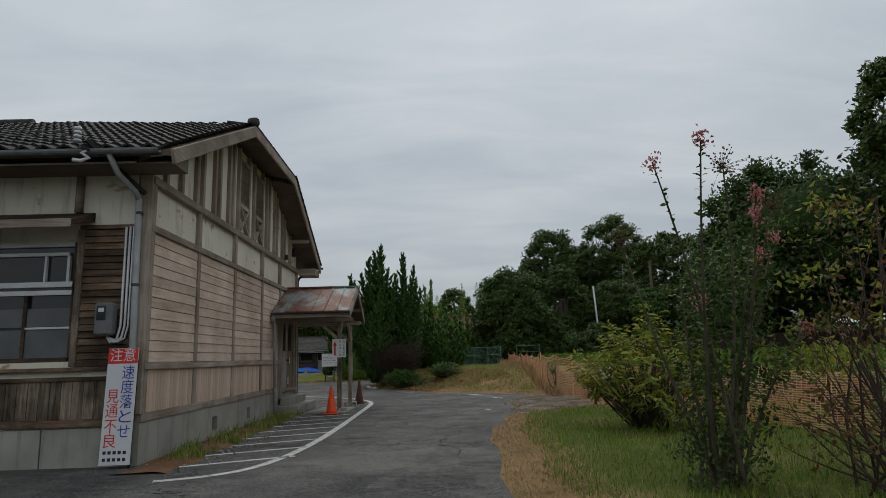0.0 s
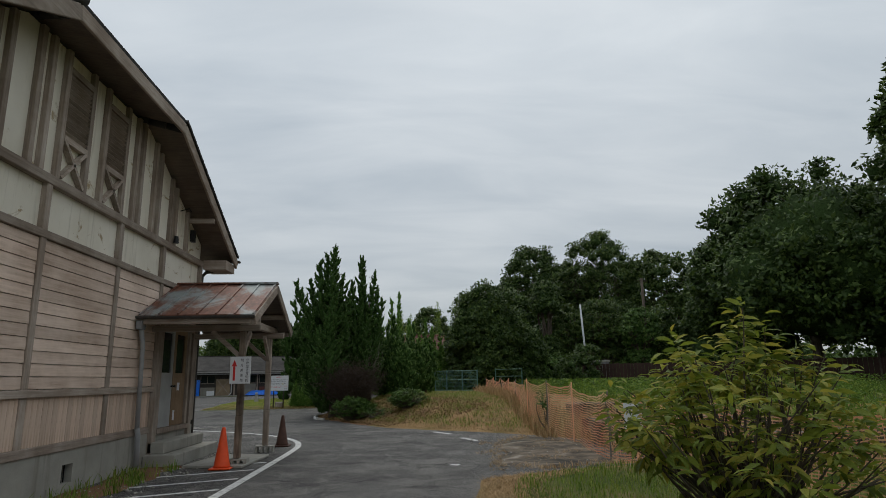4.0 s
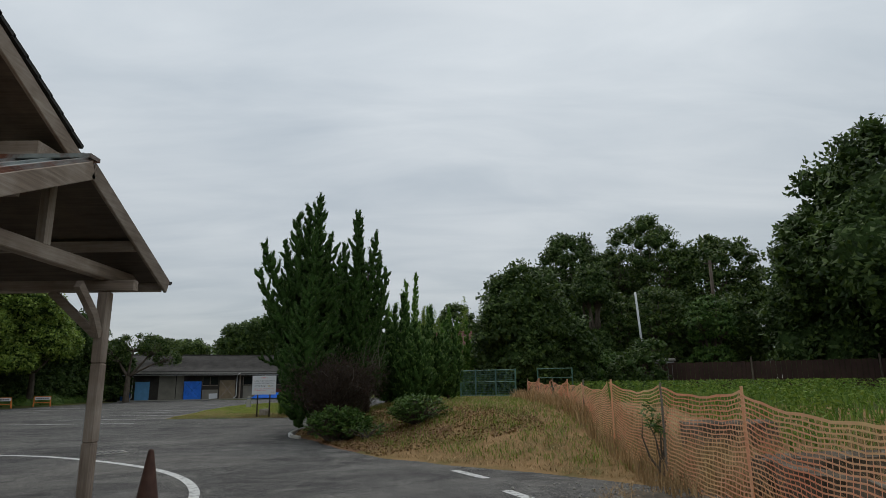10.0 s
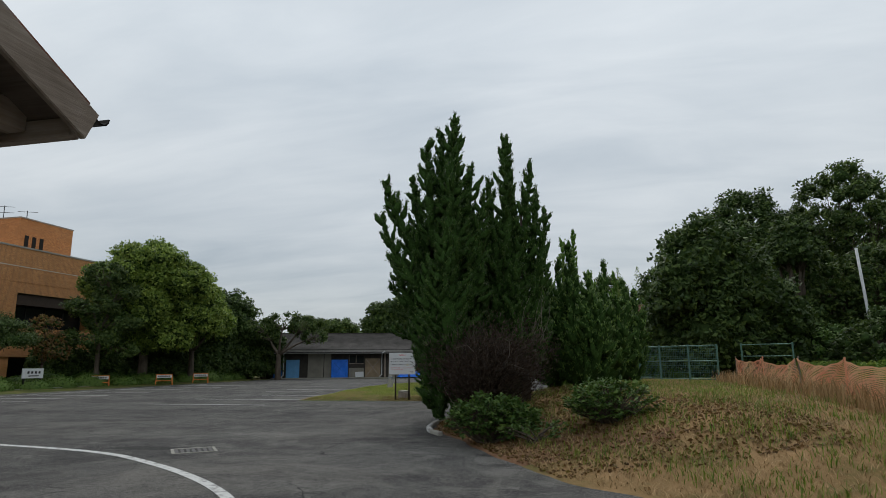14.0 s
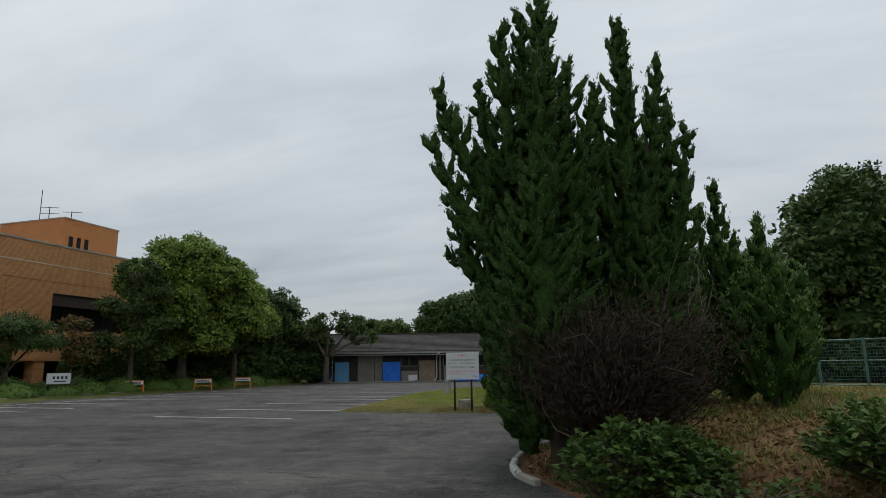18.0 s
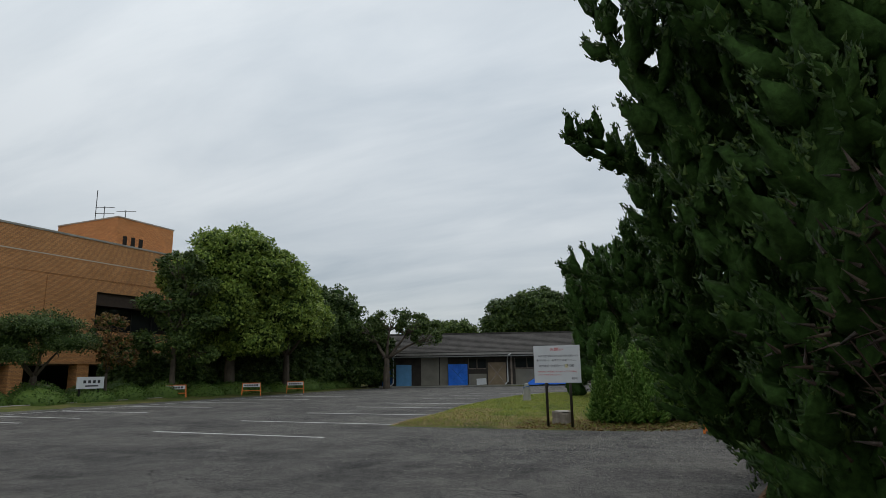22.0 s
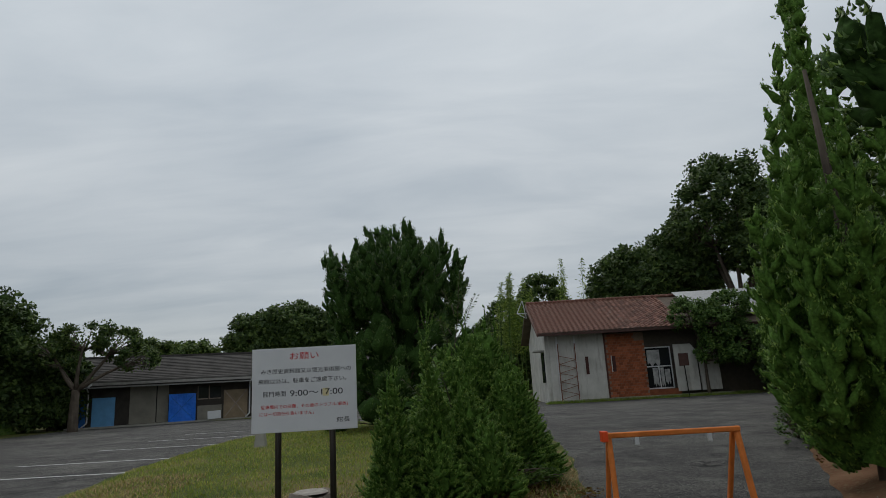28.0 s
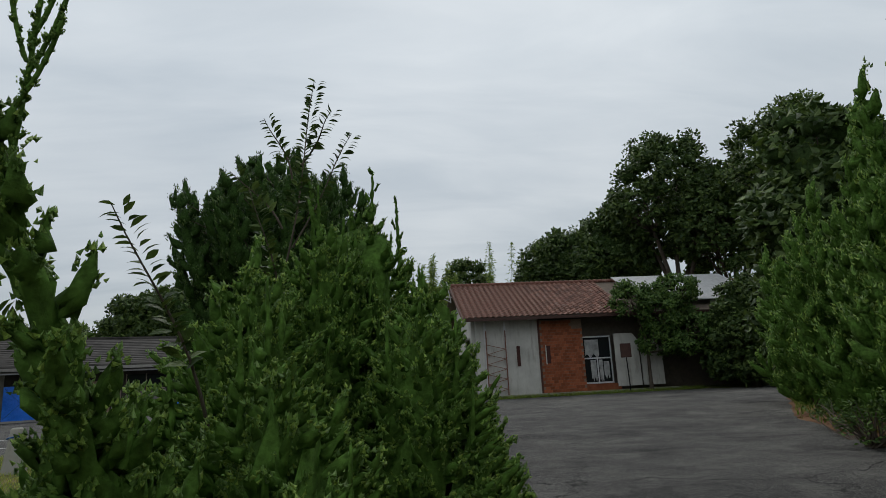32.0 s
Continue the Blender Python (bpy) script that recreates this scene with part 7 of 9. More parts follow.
for j in range(3):
    bm = bmesh.new()
    c = TC + dirn * (0.9 + j * 0.85)
    beam(bm, c + nrm * 0.01 + Vector((0, 0, 12.5)), c + nrm * 0.01 + Vector((0, 0, 13.9)), 0.42, 0.06, nrm)
    part("slit_window", bm, M["black"], tower)
for base, hgt, arms in ((Vector((-50.0, 66.2, 15.5)), 3.4, 0), (Vector((-48.8, 66.2, 15.5)), 1.6, 2), (Vector((-46.4, 66.6, 15.5)), 1.0, 1)):
    a_ = thing("aerial", base, "thin dark aerial on the tower roof", "aerial", "roof aerials")
    bm = bmesh.new()
    tube(bm, [base, base + Vector((0, 0, hgt))], 0.035, 6)
    for j in range(arms):
        z = hgt - 0.15 - j * 0.6
        tube(bm, [base + Vector((-0.6, -0.5, z)), base + Vector((0.6, 0.6, z + 0.1))], 0.025, 5)
    part("mast", bm, M["black_metal"], a_)

# clipped hedge and low name board before the museum
for j in range(15):
    y = 37.5 + j * 2.35
    x = -26.2 + 0.10 * j + 0.3 * math.sin(j * 1.7)
    h = 0.62 + 0.28 * ((j * 37) % 5) / 4
    hd = thing("clipped_shrub", (x, y, 0.1), "rounded clipped green shrub in the museum bed", "shrub", "clipped shrubs")
    V, F, cs, hs = [], [], [], []
    for q, (cx, cy, rx, ry, rz) in enumerate(((x, y, 1.2, 1.35, h), (x - 1.7, y + 0.9, 1.25, 1.3, h * 1.3))):
        V.append(np.array([cx, cy, 0.05]) + BALL_V * np.array([rx, ry, rz]) * (0.93 + rng.uniform(-0.03, 0.03, (len(BALL_V), 1))))
        F.append(BALL_F + q * len(BALL_V))
        d = unit(rng.normal(size=(1500, 3)))
        d = d[d[:, 2] > -0.05]
        cs.append(np.array([cx, cy, 0.05]) + d * np.array([rx, ry, rz]) * rng.uniform(0.92, 1.04, (len(d), 1)))
        hs.append(d + rng.normal(size=d.shape) * 0.4)
    mesh_np("inner_foliage", np.concatenate(V), np.concatenate(F), M["lf_hedge"], hd)
    cs, hs = np.concatenate(cs), np.concatenate(hs)
    leaf_mesh("foliage", cs, rng.normal(size=cs.shape) + hs * 0.6, np.column_stack([rng.uniform(0.08, 0.15, len(cs)), hs]), M["lf_hedge"], hd, "", 0.6)
    bm = bmesh.new()
    tube(bm, [(x, y, 0.05), (x, y, h * 0.7)], [0.05, 0.02], 6)
    part("stem", bm, M["bark"], hd)
bm = bmesh.new()
box(bm, -25.05, -24.9, 36, 54, -0.1, 0.13)
structure("kerb_museum", bevelled(bm, 0.015), M["concrete"], "low concrete kerb of the museum bed", "kerb")
nb = thing("name_board", (-25.0, 48.9, 0.1), "white low name board on the museum hedge", "sign")
bm = bmesh.new()
box(bm, -25.05, -24.98, 48.2, 49.6, 0.72, 1.28)
part("panel", bm, M["white_board"], nb)
bm = bmesh.new()
for y in (48.4, 49.4):
    box(bm, -25.12, -25.055, y - 0.04, y + 0.04, 0.05, 1.2)
part("leg", bm, M["black_metal"], nb)
bm = bmesh.new()
for j in range(4):
    box(bm, -24.978, -24.974, 48.5 + j * 0.25, 48.64 + j * 0.25, 0.98, 1.12)
box(bm, -24.978, -24.974, 48.6, 49.3, 0.82, 0.88)
part("lettering", bm, M["ink"], nb)


def small_barrier(x, y, turn):
    b = thing("folding_barrier", (x, y, 0.0), "orange folding barrier with a white board", "barrier", "folding barriers before the museum")
    R = Matrix.Translation((x, y, 0)) @ Matrix.Rotation(radians(turn), 4, "Z")
    for sx in (-0.55, 0.55):
        for sy in (-0.22, 0.22):
            bm = bmesh.new()
            beam(bm, R @ Vector((sx, sy, 0)), R @ Vector((sx * 0.92, sy * 0.1, 0.74)), 0.05, 0.05)
            part("leg", bm, M["orange"], b)
    for sy, z in ((-0.13, 0.3), (0.13, 0.3), (0.0, 0.74)):
        bm = bmesh.new()
        beam(bm, R @ Vector((-0.55, sy, z)), R @ Vector((0.55, sy, z)), 0.04, 0.05)
        part("rail", bm, M["orange"], b)
    bm = bmesh.new()
    beam(bm, R @ Vector((-0.5, -0.09, 0.62)), R @ Vector((0.5, -0.09, 0.62)), 0.02, 0.2)
    part("board", bm, M["white_board"], b)
    bm = bmesh.new()
    for j in range(6):
        beam(bm, R @ Vector((-0.42 + j * 0.14, -0.105, 0.62)), R @ Vector((-0.33 + j * 0.14, -0.105, 0.62)), 0.004, 0.1)
    part("lettering", bm, M["ink"], b)


small_barrier(-24.9, 54.0, 40)
small_barrier(-23.2, 58.2, 40)
small_barrier(-22.6, 61.7, 38)

# ---- long shed ----
shed = thing("long_shed", (-17.6, 75.5, 0), "long low grey-roofed shed with patched doors and blue sheets", "shed")
shed.matrix_basis = Matrix.Translation((-17.6, 75.5, 0)) @ Matrix.Rotation(radians(22), 4, "Z")
SH = shed.matrix_basis.copy()


def lpart(name, bm, material, parent, label="", smooth=False, m=None):
    """A part given in the shed's own metres."""
    bm.transform(SH if m is None else m)
    return part(name, bm, material, parent, label, smooth)


def lbox(name, b, material, parent, label="", m=None):
    bm = bmesh.new()
    box(bm, *b)
    return lpart(name, bm, material, parent, label, False, m)


S0, S1 = -5.6, 17.5
shed_wall = plain("dark_shed_wall", (0.05, 0.043, 0.036), 0.9, 0, 0.35, 2)
pale_panel = plain("pale_shed_panel", (0.22, 0.205, 0.17), 0.85, 0, 0.22, 1.5)
ply = plain("weathered_plywood", (0.25, 0.19, 0.125), 0.85, 0, 0.3, 1.6)
k = Mat("grey_roof_slate", 0.85, 0, 0.2)
M["slate"] = k.done(k.ramp(k.noise(1.2, 6, 0.65, (1, 1, 1)), (0.3, (0.05, 0.046, 0.043)), (0.7, (0.105, 0.097, 0.09))), k.noise(12, 4, 0.6, (4, 1, 1)), 0.02)
lbox("shed_wall", (S0, S1, 0.05, 0.2, 0, 2.75), shed_wall, shed)
lbox("end_wall", (S0, S0 + 0.15, 0.2, 8, 0, 2.75), shed_wall, shed)
lbox("end_wall", (S1 - 0.15, S1, 0.2, 8, 0, 2.75), shed_wall, shed)
lbox("plinth", (S0 - 0.1, S1 + 0.1, -0.35, 0.05, -0.05, 0.10), M["concrete"], shed)
bm = bmesh.new()
prism(bm, [(-0.55, 2.78), (4.0, 4.55), (8.5, 2.78), (8.5, 2.68), (4.0, 4.43), (-0.55, 2.68)], "x", S0 - 0.5, S1 + 0.5)
sroof = lpart("roof", bm, M["slate"], shed, "grey slate roof")
for j in range(15):
    y = -0.5 + j * 0.3
    z = 2.78 + (y + 0.55) * 0.389
    lbox("slate_course", (S0 - 0.5, S1 + 0.5, y, y + 0.02, z + 0.005, z + 0.035), M["slate"], sroof)
lbox("ridge", (S0 - 0.5, S1 + 0.5, 3.85, 4.15, 4.53, 4.62), M["slate"], sroof)
lbox("fascia", (S0 - 0.5, S1 + 0.5, -0.6, -0.552, 2.56, 2.72), plain("pale_fascia", (0.27, 0.26, 0.24)), sroof)
bm = bmesh.new()
prism(bm, [(-0.85, 2.44), (0.04, 2.62), (0.04, 2.58), (-0.85, 2.40)], "x", S0 - 0.2, S1)
lpart("lower_eave", bm, M["slate"], shed)
bm = bmesh.new()
half_gutter(bm, S0 - 0.2, S1, -0.9, 2.44, 0.06)
lpart("gutter", bm, M["pipe"], shed)
for s in (-4.55, 4.95):
    bm = bmesh.new()
    tube(bm, [(s + 0.25, -0.88, 2.62), (s, -0.75, 2.42), (s, -0.2, 2.2), (s, -0.08, 2.0), (s, -0.08, 0.35), (s - 0.25, -0.2, 0.12)], 0.05, 8)
    lpart("downpipe", bm, M["white_metal"], shed, "", True)
lbox("blue_panel", (-5.5, -4.65, -0.06, 0.04, 0.1, 2.1), M["deep_blue"], shed, "deep blue sheet panel")
lbox("light_blue_door", (-4.3, -3.05, -0.16, -0.02, 0.1, 1.82), M["light_blue"], shed, "faded light blue sheet door")
dd = lbox("double_door", (-2.25, -0.02, -0.01, 0.045, 0.12, 2.42), pale_panel, shed, "pale grey double door")
lbox("gap", (-0.74, -0.68, -0.02, -0.012, 0.15, 2.4), M["black"], dd)
bm = bmesh.new()
box(bm, 0.02, 1.62, -0.22, -0.1, 0.1, 1.82)
bmesh.ops.subdivide_edges(bm, edges=list(bm.edges), cuts=5, use_grid_fill=True)
for v in bm.verts:
    v.co.y += 0.03 * math.sin(v.co.x * 5 + v.co.z * 3)
tarp_panel = lpart("blue_tarp_panel", bm, M["tarp"], shed, "bright blue tarpaulin tied over a frame")
for a, b in (((0.1, 0.2), (1.5, 1.7)), ((0.1, 1.7), (1.5, 0.2))):
    bm = bmesh.new()
    beam(bm, (a[0], -0.26, a[1]), (b[0], -0.26, b[1]), 0.012, 0.02)
    lpart("cord", bm, M["deep_blue"], tarp_panel)
for s0, s1, z0, z1, mt in ((1.72, 3.2, 0.1, 1.0, pale_panel), (3.32, 4.82, 0.1, 1.92, ply), (5.2, 5.35, 0.1, 2.4, M["timber_z"]), (5.6, 7.6, 0.1, 1.35, pale_panel), (7.7, 7.82, 0.1, 2.4, M["timber_z"]), (8.0, 9.6, 0.1, 1.0, plain("dark_red_panel", (0.12, 0.04, 0.03))), (10.2, 11.6, 0.1, 1.5, pale_panel), (12.5, 14.5, 0.1, 1.7, pale_panel)):
    lbox("wall_panel", (s0, s1, 0.0, 0.048, z0, z1), mt, shed)
for s0, s1 in ((1.75, 2.35), (2.45, 3.15), (5.6, 6.5), (6.6, 7.55), (8.0, 9.5), (10.2, 11.5)):
    wn_ = lbox("window", (s0, s1, 0.01, 0.045, 1.45, 2.2), M["glass_dark"], shed)
    lbox("window_frame", (s0 - 0.04, s0, 0.0, 0.048, 1.4, 2.25), M["timber_z"], wn_)
    lbox("window_frame", (s0, s1, 0.0, 0.048, 1.39, 1.45), M["timber_x"], wn_)
for a, b in (((3.4, 0.2), (4.75, 1.85)), ((3.4, 1.85), (4.75, 0.2))):
    bm = bmesh.new()
    beam(bm, (a[0], -0.03, a[1]), (b[0], -0.03, b[1]), 0.03, 0.08)
    lpart("brace", bm, M["timber_x"], shed)
lean = thing("leaning_board", SH @ Vector((2.7, -0.4, 0.1)), "white board leaning against the shed", "board")
bm = bmesh.new()
beam(bm, (2.35, -0.5, 0.36), (3.15, -0.42, 0.40), 0.03, 0.5)
lpart("panel", bm, M["white_board"], lean)
heap = thing("blue_tarp_heap", SH @ Vector((8.0, -0.6, 0.1)), "blue tarpaulin thrown over a low heap", "tarpaulin")
bm = bmesh.new()
bmesh.ops.create_grid(bm, x_segments=26, y_segments=12, size=1)
for v in bm.verts:
    x, y = v.co.x, v.co.y
    v.co = Vector((8.3 + x * 1.9, -0.7 + y * 0.6, 0.1 + 0.5 * (1 - x ** 4) * (1 - y ** 4) + 0.06 * math.sin(7 * x + 3 * y) * math.cos(5 * y)))
lpart("sheet", bm, M["tarp"], heap, "", True)

# ---- tiled house on the far side of the drive ----
house = thing("tiled_house", (8, 72.5, 0), "derelict white and brick house with a red-brown tiled roof", "house")
HY = 72.5
white_wall = Mat("stained_white_wall", 0.85, 0, 0.2)
cw = white_wall.ramp(white_wall.noise(1.0, 5, 0.6), (0.3, (0.42, 0.41, 0.38)), (0.7, (0.60, 0.59, 0.55)))
cw = white_wall.mix(white_wall.mask(white_wall.noise(2.2, 5, 0.65, (2, 2, 0.3)), 0.52, 0.8), cw, (0.27, 0.25, 0.21))
white_wall = white_wall.done(cw)
kb = Mat("house_brick", 0.85, 0, 0.2)
kb_col = kb.scale_by(kb.ramp(kb.noise(4, 4), (0.3, (0.25, 0.075, 0.035)), (0.7, (0.37, 0.13, 0.065))), kb.piece(0.3))
M["house_brick"] = kb.done(kb_col, kb.noise(50, 3), 0.004)


def hbox(name, b, material, parent=None, label=""):
    bm = bmesh.new()
    box(bm, *b)
    return part(name, bm, material, parent or house, label)


hbox("front_wall", (6.55, 9.88, HY, HY + 0.2, 0.0, 3.95), white_wall)
hbox("back_front_wall", (9.88, 24, HY + 0.45, HY + 0.6, 0.0, 3.95), plain("dark_boarding", (0.085, 0.07, 0.055)))
bm = bmesh.new()
prism(bm, [(HY + 0.2, 0), (HY + 8.2, 0), (HY + 8.2, 3.95), (HY + 4.1, 6.0), (HY + 0.2, 4.05)], "x", 6.35, 6.55)
part("side_wall", bm, white_wall, house)
hbox("rear_wall", (6.55, 24, HY + 8.0, HY + 8.2, 0, 3.95), white_wall)
hbox("far_wall", (23.8, 24, HY + 0.6, HY + 8.0, 0, 3.95), white_wall)
hbox("plinth", (6.3, 17, HY - 0.3, HY - 0.005, -0.05, 0.14), M["concrete"])
bm = bmesh.new()
prism(bm, [(HY - 0.75, 4.02), (HY + 4.1, 6.35), (HY + 8.95, 4.02), (HY + 8.95, 3.9), (HY + 4.1, 6.2), (HY - 0.75, 3.9)], "x", 5.85, 24.5)
hroof = part("roof", bm, M["soffit"], house, "weathered red-brown tiled roof")
hb = bmesh.new()
beam(hb, (5.83, HY - 0.78, 3.93), (5.83, HY + 4.1, 6.26), 0.05, 0.22)
part("bargeboard", hb, plain("red_brown_board", (0.13, 0.05, 0.035)), hroof)
hbox("eave_board", (5.85, 24.5, HY - 0.80, HY - 0.755, 3.86, 4.0), plain("dark_eave", (0.06, 0.03, 0.024)), hroof)
spots = []
for c in range(29):
    for r in range(20):
        y = HY - 0.78 + r * 0.245
        spots.append((c, r, Matrix.Translation((5.86 + c * 0.30, y, 4.03 + (y - HY + 0.75) * 0.4804)) @ Matrix.Rotation(math.atan(0.4804), 4, "X")))
tile_field(hroof, spots, M["red_tile"], 290)
for j in range(34):
    bm = bmesh.new()
    x = 5.9 + j * 0.3
    tube(bm, [(x, HY + 4.1, 6.44), (x + 0.29, HY + 4.1, 6.42)], [0.11, 0.10], 8)
    part("ridge_tile", bm, M["red_tile"], hroof, "", True)
bm = bmesh.new()
prism(bm, [(HY - 0.2, 4.62), (HY + 3.8, 6.55), (HY + 3.8, 6.6), (HY - 0.2, 4.67)], "x", 15.6, 22.5)
part("roof_patch", bm, plain("pale_sheet_patch", (0.5, 0.5, 0.5), 0.5, 0.2), hroof, "pale metal sheets laid on the roof")
# brick panel with separate bricks
panel = hbox("brick_panel", (9.9, 12.18, HY - 0.02, HY + 0.44, 0.0, 3.85), plain("brick_mortar", (0.22, 0.15, 0.11)), house, "red brick panel with a broken top corner")
me_b = None
for r in range(24):
    for c in range(10):
        x = 9.905 + c * 0.228 + (0.114 if r % 2 else 0)
        if x + 0.215 > 12.2 or (r > 20 and c > 6):
            continue
        if me_b is None:
            bm = bmesh.new()
            box(bm, 0, 0.215, 0, 0.03, 0, 0.142)
            ob = part("brick", bm, M["house_brick"], panel)
            me_b = ob.data
        else:
            ob = link_mesh("brick", me_b, None, panel)
        ob.location = (x, HY - 0.046 + random.uniform(-0.004, 0.004), 0.16 + r * 0.152)
hbox("door_frame", (9.80, 9.895, HY - 0.06, HY - 0.003, 0.12, 3.9), plain("dark_red_brown", (0.09, 0.035, 0.025)))
for x0, x1, z0, z1, y in ((8.62, 8.80, 1.55, 2.58, HY), (10.18, 10.38, 1.62, 2.52, HY - 0.05)):
    sl = hbox("slit_window", (x0, x1, y - 0.035, y - 0.004, z0, z1), plain("dark_red_slit", (0.06, 0.02, 0.016)))
    hbox("slit_frame", (x0 - 0.05, x0 - 0.004, y - 0.04, y - 0.004, z0 - 0.04, z1 + 0.04), white_wall, sl)
for x in (7.02, 8.06):
    hbox("corner_strip", (x - 0.05, x + 0.05, HY - 0.06, HY - 0.004, 0.1, 3.85), M["white_metal"])
# folding gate lattice on the wall
gate = thing("folding_gate", (7.5, HY - 0.15, 0.14), "rusty pink folding lattice gate against the wall", "gate")
rusty = plain("rusty_pink_iron", (0.24, 0.12, 0.085), 0.7, 0.3, 0.3)
for j in range(5):
    for a, b in (((7.05, 0.2 + j * 0.5), (8.05, 0.45 + j * 0.5)), ((7.05, 0.7 + j * 0.5), (8.05, 0.45 + j * 0.5))):
        bm = bmesh.new()
        beam(bm, (a[0], HY - 0.11, a[1]), (b[0], HY - 0.11, b[1]), 0.03, 0.03)
        part("lattice_bar", bm, rusty, gate)
for x in (7.05, 8.05):
    bm = bmesh.new()
    box(bm, x - 0.025, x + 0.025, HY - 0.14, HY - 0.08, 0.14, 3.4)
    part("gate_post", bm, rusty, gate)
wn2 = hbox("window", (12.24, 13.72, HY + 0.3, HY + 0.33, 0.55, 2.9), M["glass_dark"], house, "window with a torn pale curtain")
for x0, x1, z0, z1 in ((12.2, 13.76, 2.86, 2.93), (12.2, 13.76, 1.75, 1.82), (12.2, 12.26, 0.5, 2.9), (12.94, 13.0, 0.55, 1.75), (13.70, 13.76, 0.5, 2.9), (12.2, 13.76, 0.48, 0.56)):
    hbox("window_bar", (x0, x1, HY + 0.24, HY + 0.29, z0, z1), M["white_metal"], wn2)
curt = plain("torn_curtain", (0.36, 0.36, 0.36), 0.8, 0, 0.5, 3)
for j, (x0, x1, z0, z1) in enumerate(((12.35, 13.1, 1.9, 2.75), (12.6, 12.9, 0.7, 1.7), (13.05, 13.25, 0.65, 1.7), (13.3, 13.6, 0.8, 1.6))):
    bm = bmesh.new()
    nn = 10
    pts = [(x0 + (x1 - x0) * q / nn, HY + 0.292 - 0.004 + 0.004 * (q % 2)) for q in range(nn + 1)]
    for q in range(nn):
        v = [bm.verts.new((*pts[q], z0 + 0.1 * math.sin(q * 1.3))), bm.verts.new((*pts[q + 1], z0 + 0.1 * math.sin((q + 1) * 1.3))), bm.verts.new((*pts[q + 1], z1)), bm.verts.new((*pts[q], z1))]
        bm.faces.new(v)
    part("curtain", bm, curt, wn2)
hbox("low_brick_wall", (12.19, 14.0, HY - 0.05, HY + 0.22, 0.0, 0.47), M["house_brick"])
for x0, x1, z1 in ((13.85, 15.15, 3.0), (15.25, 16.4, 2.6)):
    bm = bmesh.new()
    prism(bm, [(x0, 0.3), (x1, 0.3), (x1, z1 - 0.4), (x1 - 0.3, z1), (x0, z1)], "y", HY - 0.06, HY + 0.02)
    part("white_panel", bm, white_wall, house, "white sheet panel leaning on the front")
hbox("side_window", (6.30, 6.348, HY + 0.9, HY + 2.0, 1.2, 3.0), M["glass_dark"])
hbox("side_canopy", (5.7, 6.34, HY + 0.7, HY + 2.2, 3.05, 3.14), white_wall)
npost = thing("notice_post", (14.05, HY - 1.2, 0.05), "dark notice box on a thin post", "notice")
bm = bmesh.new()
tube(bm, [(14.0, HY - 1.2, 0), (13.95, HY - 1.2, 1.8)], 0.03, 6)
part("post", bm, M["black_metal"], npost)
bm = bmesh.new()
box(bm, 13.68, 14.22, HY - 1.26, HY - 1.16, 1.72, 2.42)
part("box", bevelled(bm, 0.015), plain("dark_brown_notice", (0.07, 0.035, 0.028)), npost)
aer = thing("aerial", (5.7, HY + 4.0, 5.0), "thin triangular aerial bracket on the gable", "aerial")
bm = bmesh.new()
for a, b in (((5.8, HY + 3.6, 5.4), (5.2, HY + 3.6, 5.75)), ((5.2, HY + 3.6, 5.75), (5.6, HY + 3.6, 6.6)), ((5.6, HY + 3.6, 6.6), (5.8, HY + 3.6, 5.4)), ((5.2, HY + 3.6, 5.75), (5.9, HY + 3.6, 5.7))):
    tube(bm, [a, b], 0.025, 5)
part("rods", bm, M["white_metal"], aer)

# ---- foreground planting on the grass strip ----
def shoot_leaves(tips, per, leaf, droop=0.3, spread=0.12):
    """Whorls of leaves round shoot tips."""
    c, a, s = [], [], []
    for tip, d in tips:
        tip, d = np.array(tip), np.array(d)
        ang = rng.uniform(0, 6.283, per)
        along = rng.uniform(-2.2, 0.6, per)
        rad = np.stack([np.cos(ang), np.sin(ang), np.full(per, 0.15)], -1)
        axis = unit(rad + d * 0.7 + np.array([0, 0, -droop]) + rng.normal(size=(per, 3)) * 0.25)
        c.append(tip + d * along[:, None] * spread + axis * leaf * 0.55)
        a.append(axis)
        s.append(leaf * rng.uniform(0.7, 1.25, per))
    return np.concatenate(c), np.concatenate(a), np.concatenate(s)


def big_leaf_mesh(name, c, axis, size, material, parent, ratio=0.36):
    """Broader leaves with a midrib fold and a drooping tip: six points each."""
    n = len(c)
    axis = unit(axis)
    up = np.tile(np.array([0.0, 0.0, 1.0]), (n, 1)) + rng.normal(size=(n, 3)) * 0.45
    side = unit(np.cross(axis, up))
    nor = np.cross(side, axis)
    L, W = size[:, None], (size * ratio)[:, None]
    p0 = c - axis * L * 0.5
    m1, m2 = c - axis * L * 0.08 + nor * L * 0.02, c + axis * L * 0.26 - nor * L * 0.03
    tip = c + axis * L * 0.52 - nor * L * 0.16
    v = np.stack([p0, m1 + side * W * 0.5 + nor * W * 0.12, m2 + side * W * 0.36 + nor * W * 0.06, tip, m2 - side * W * 0.36 + nor * W * 0.06, m1 - side * W * 0.5 + nor * W * 0.12, m1, m2], 1).reshape(-1, 3)
    i = np.arange(n)[:, None] * 8
    f = np.concatenate([i + np.array([t]) for t in ((0, 1, 6), (1, 2, 6), (2, 7, 6), (2, 3, 7), (3, 4, 7), (4, 5, 6), (4, 6, 7), (5, 0, 6))], 0)
    return mesh_np(name, v, f, material, parent)


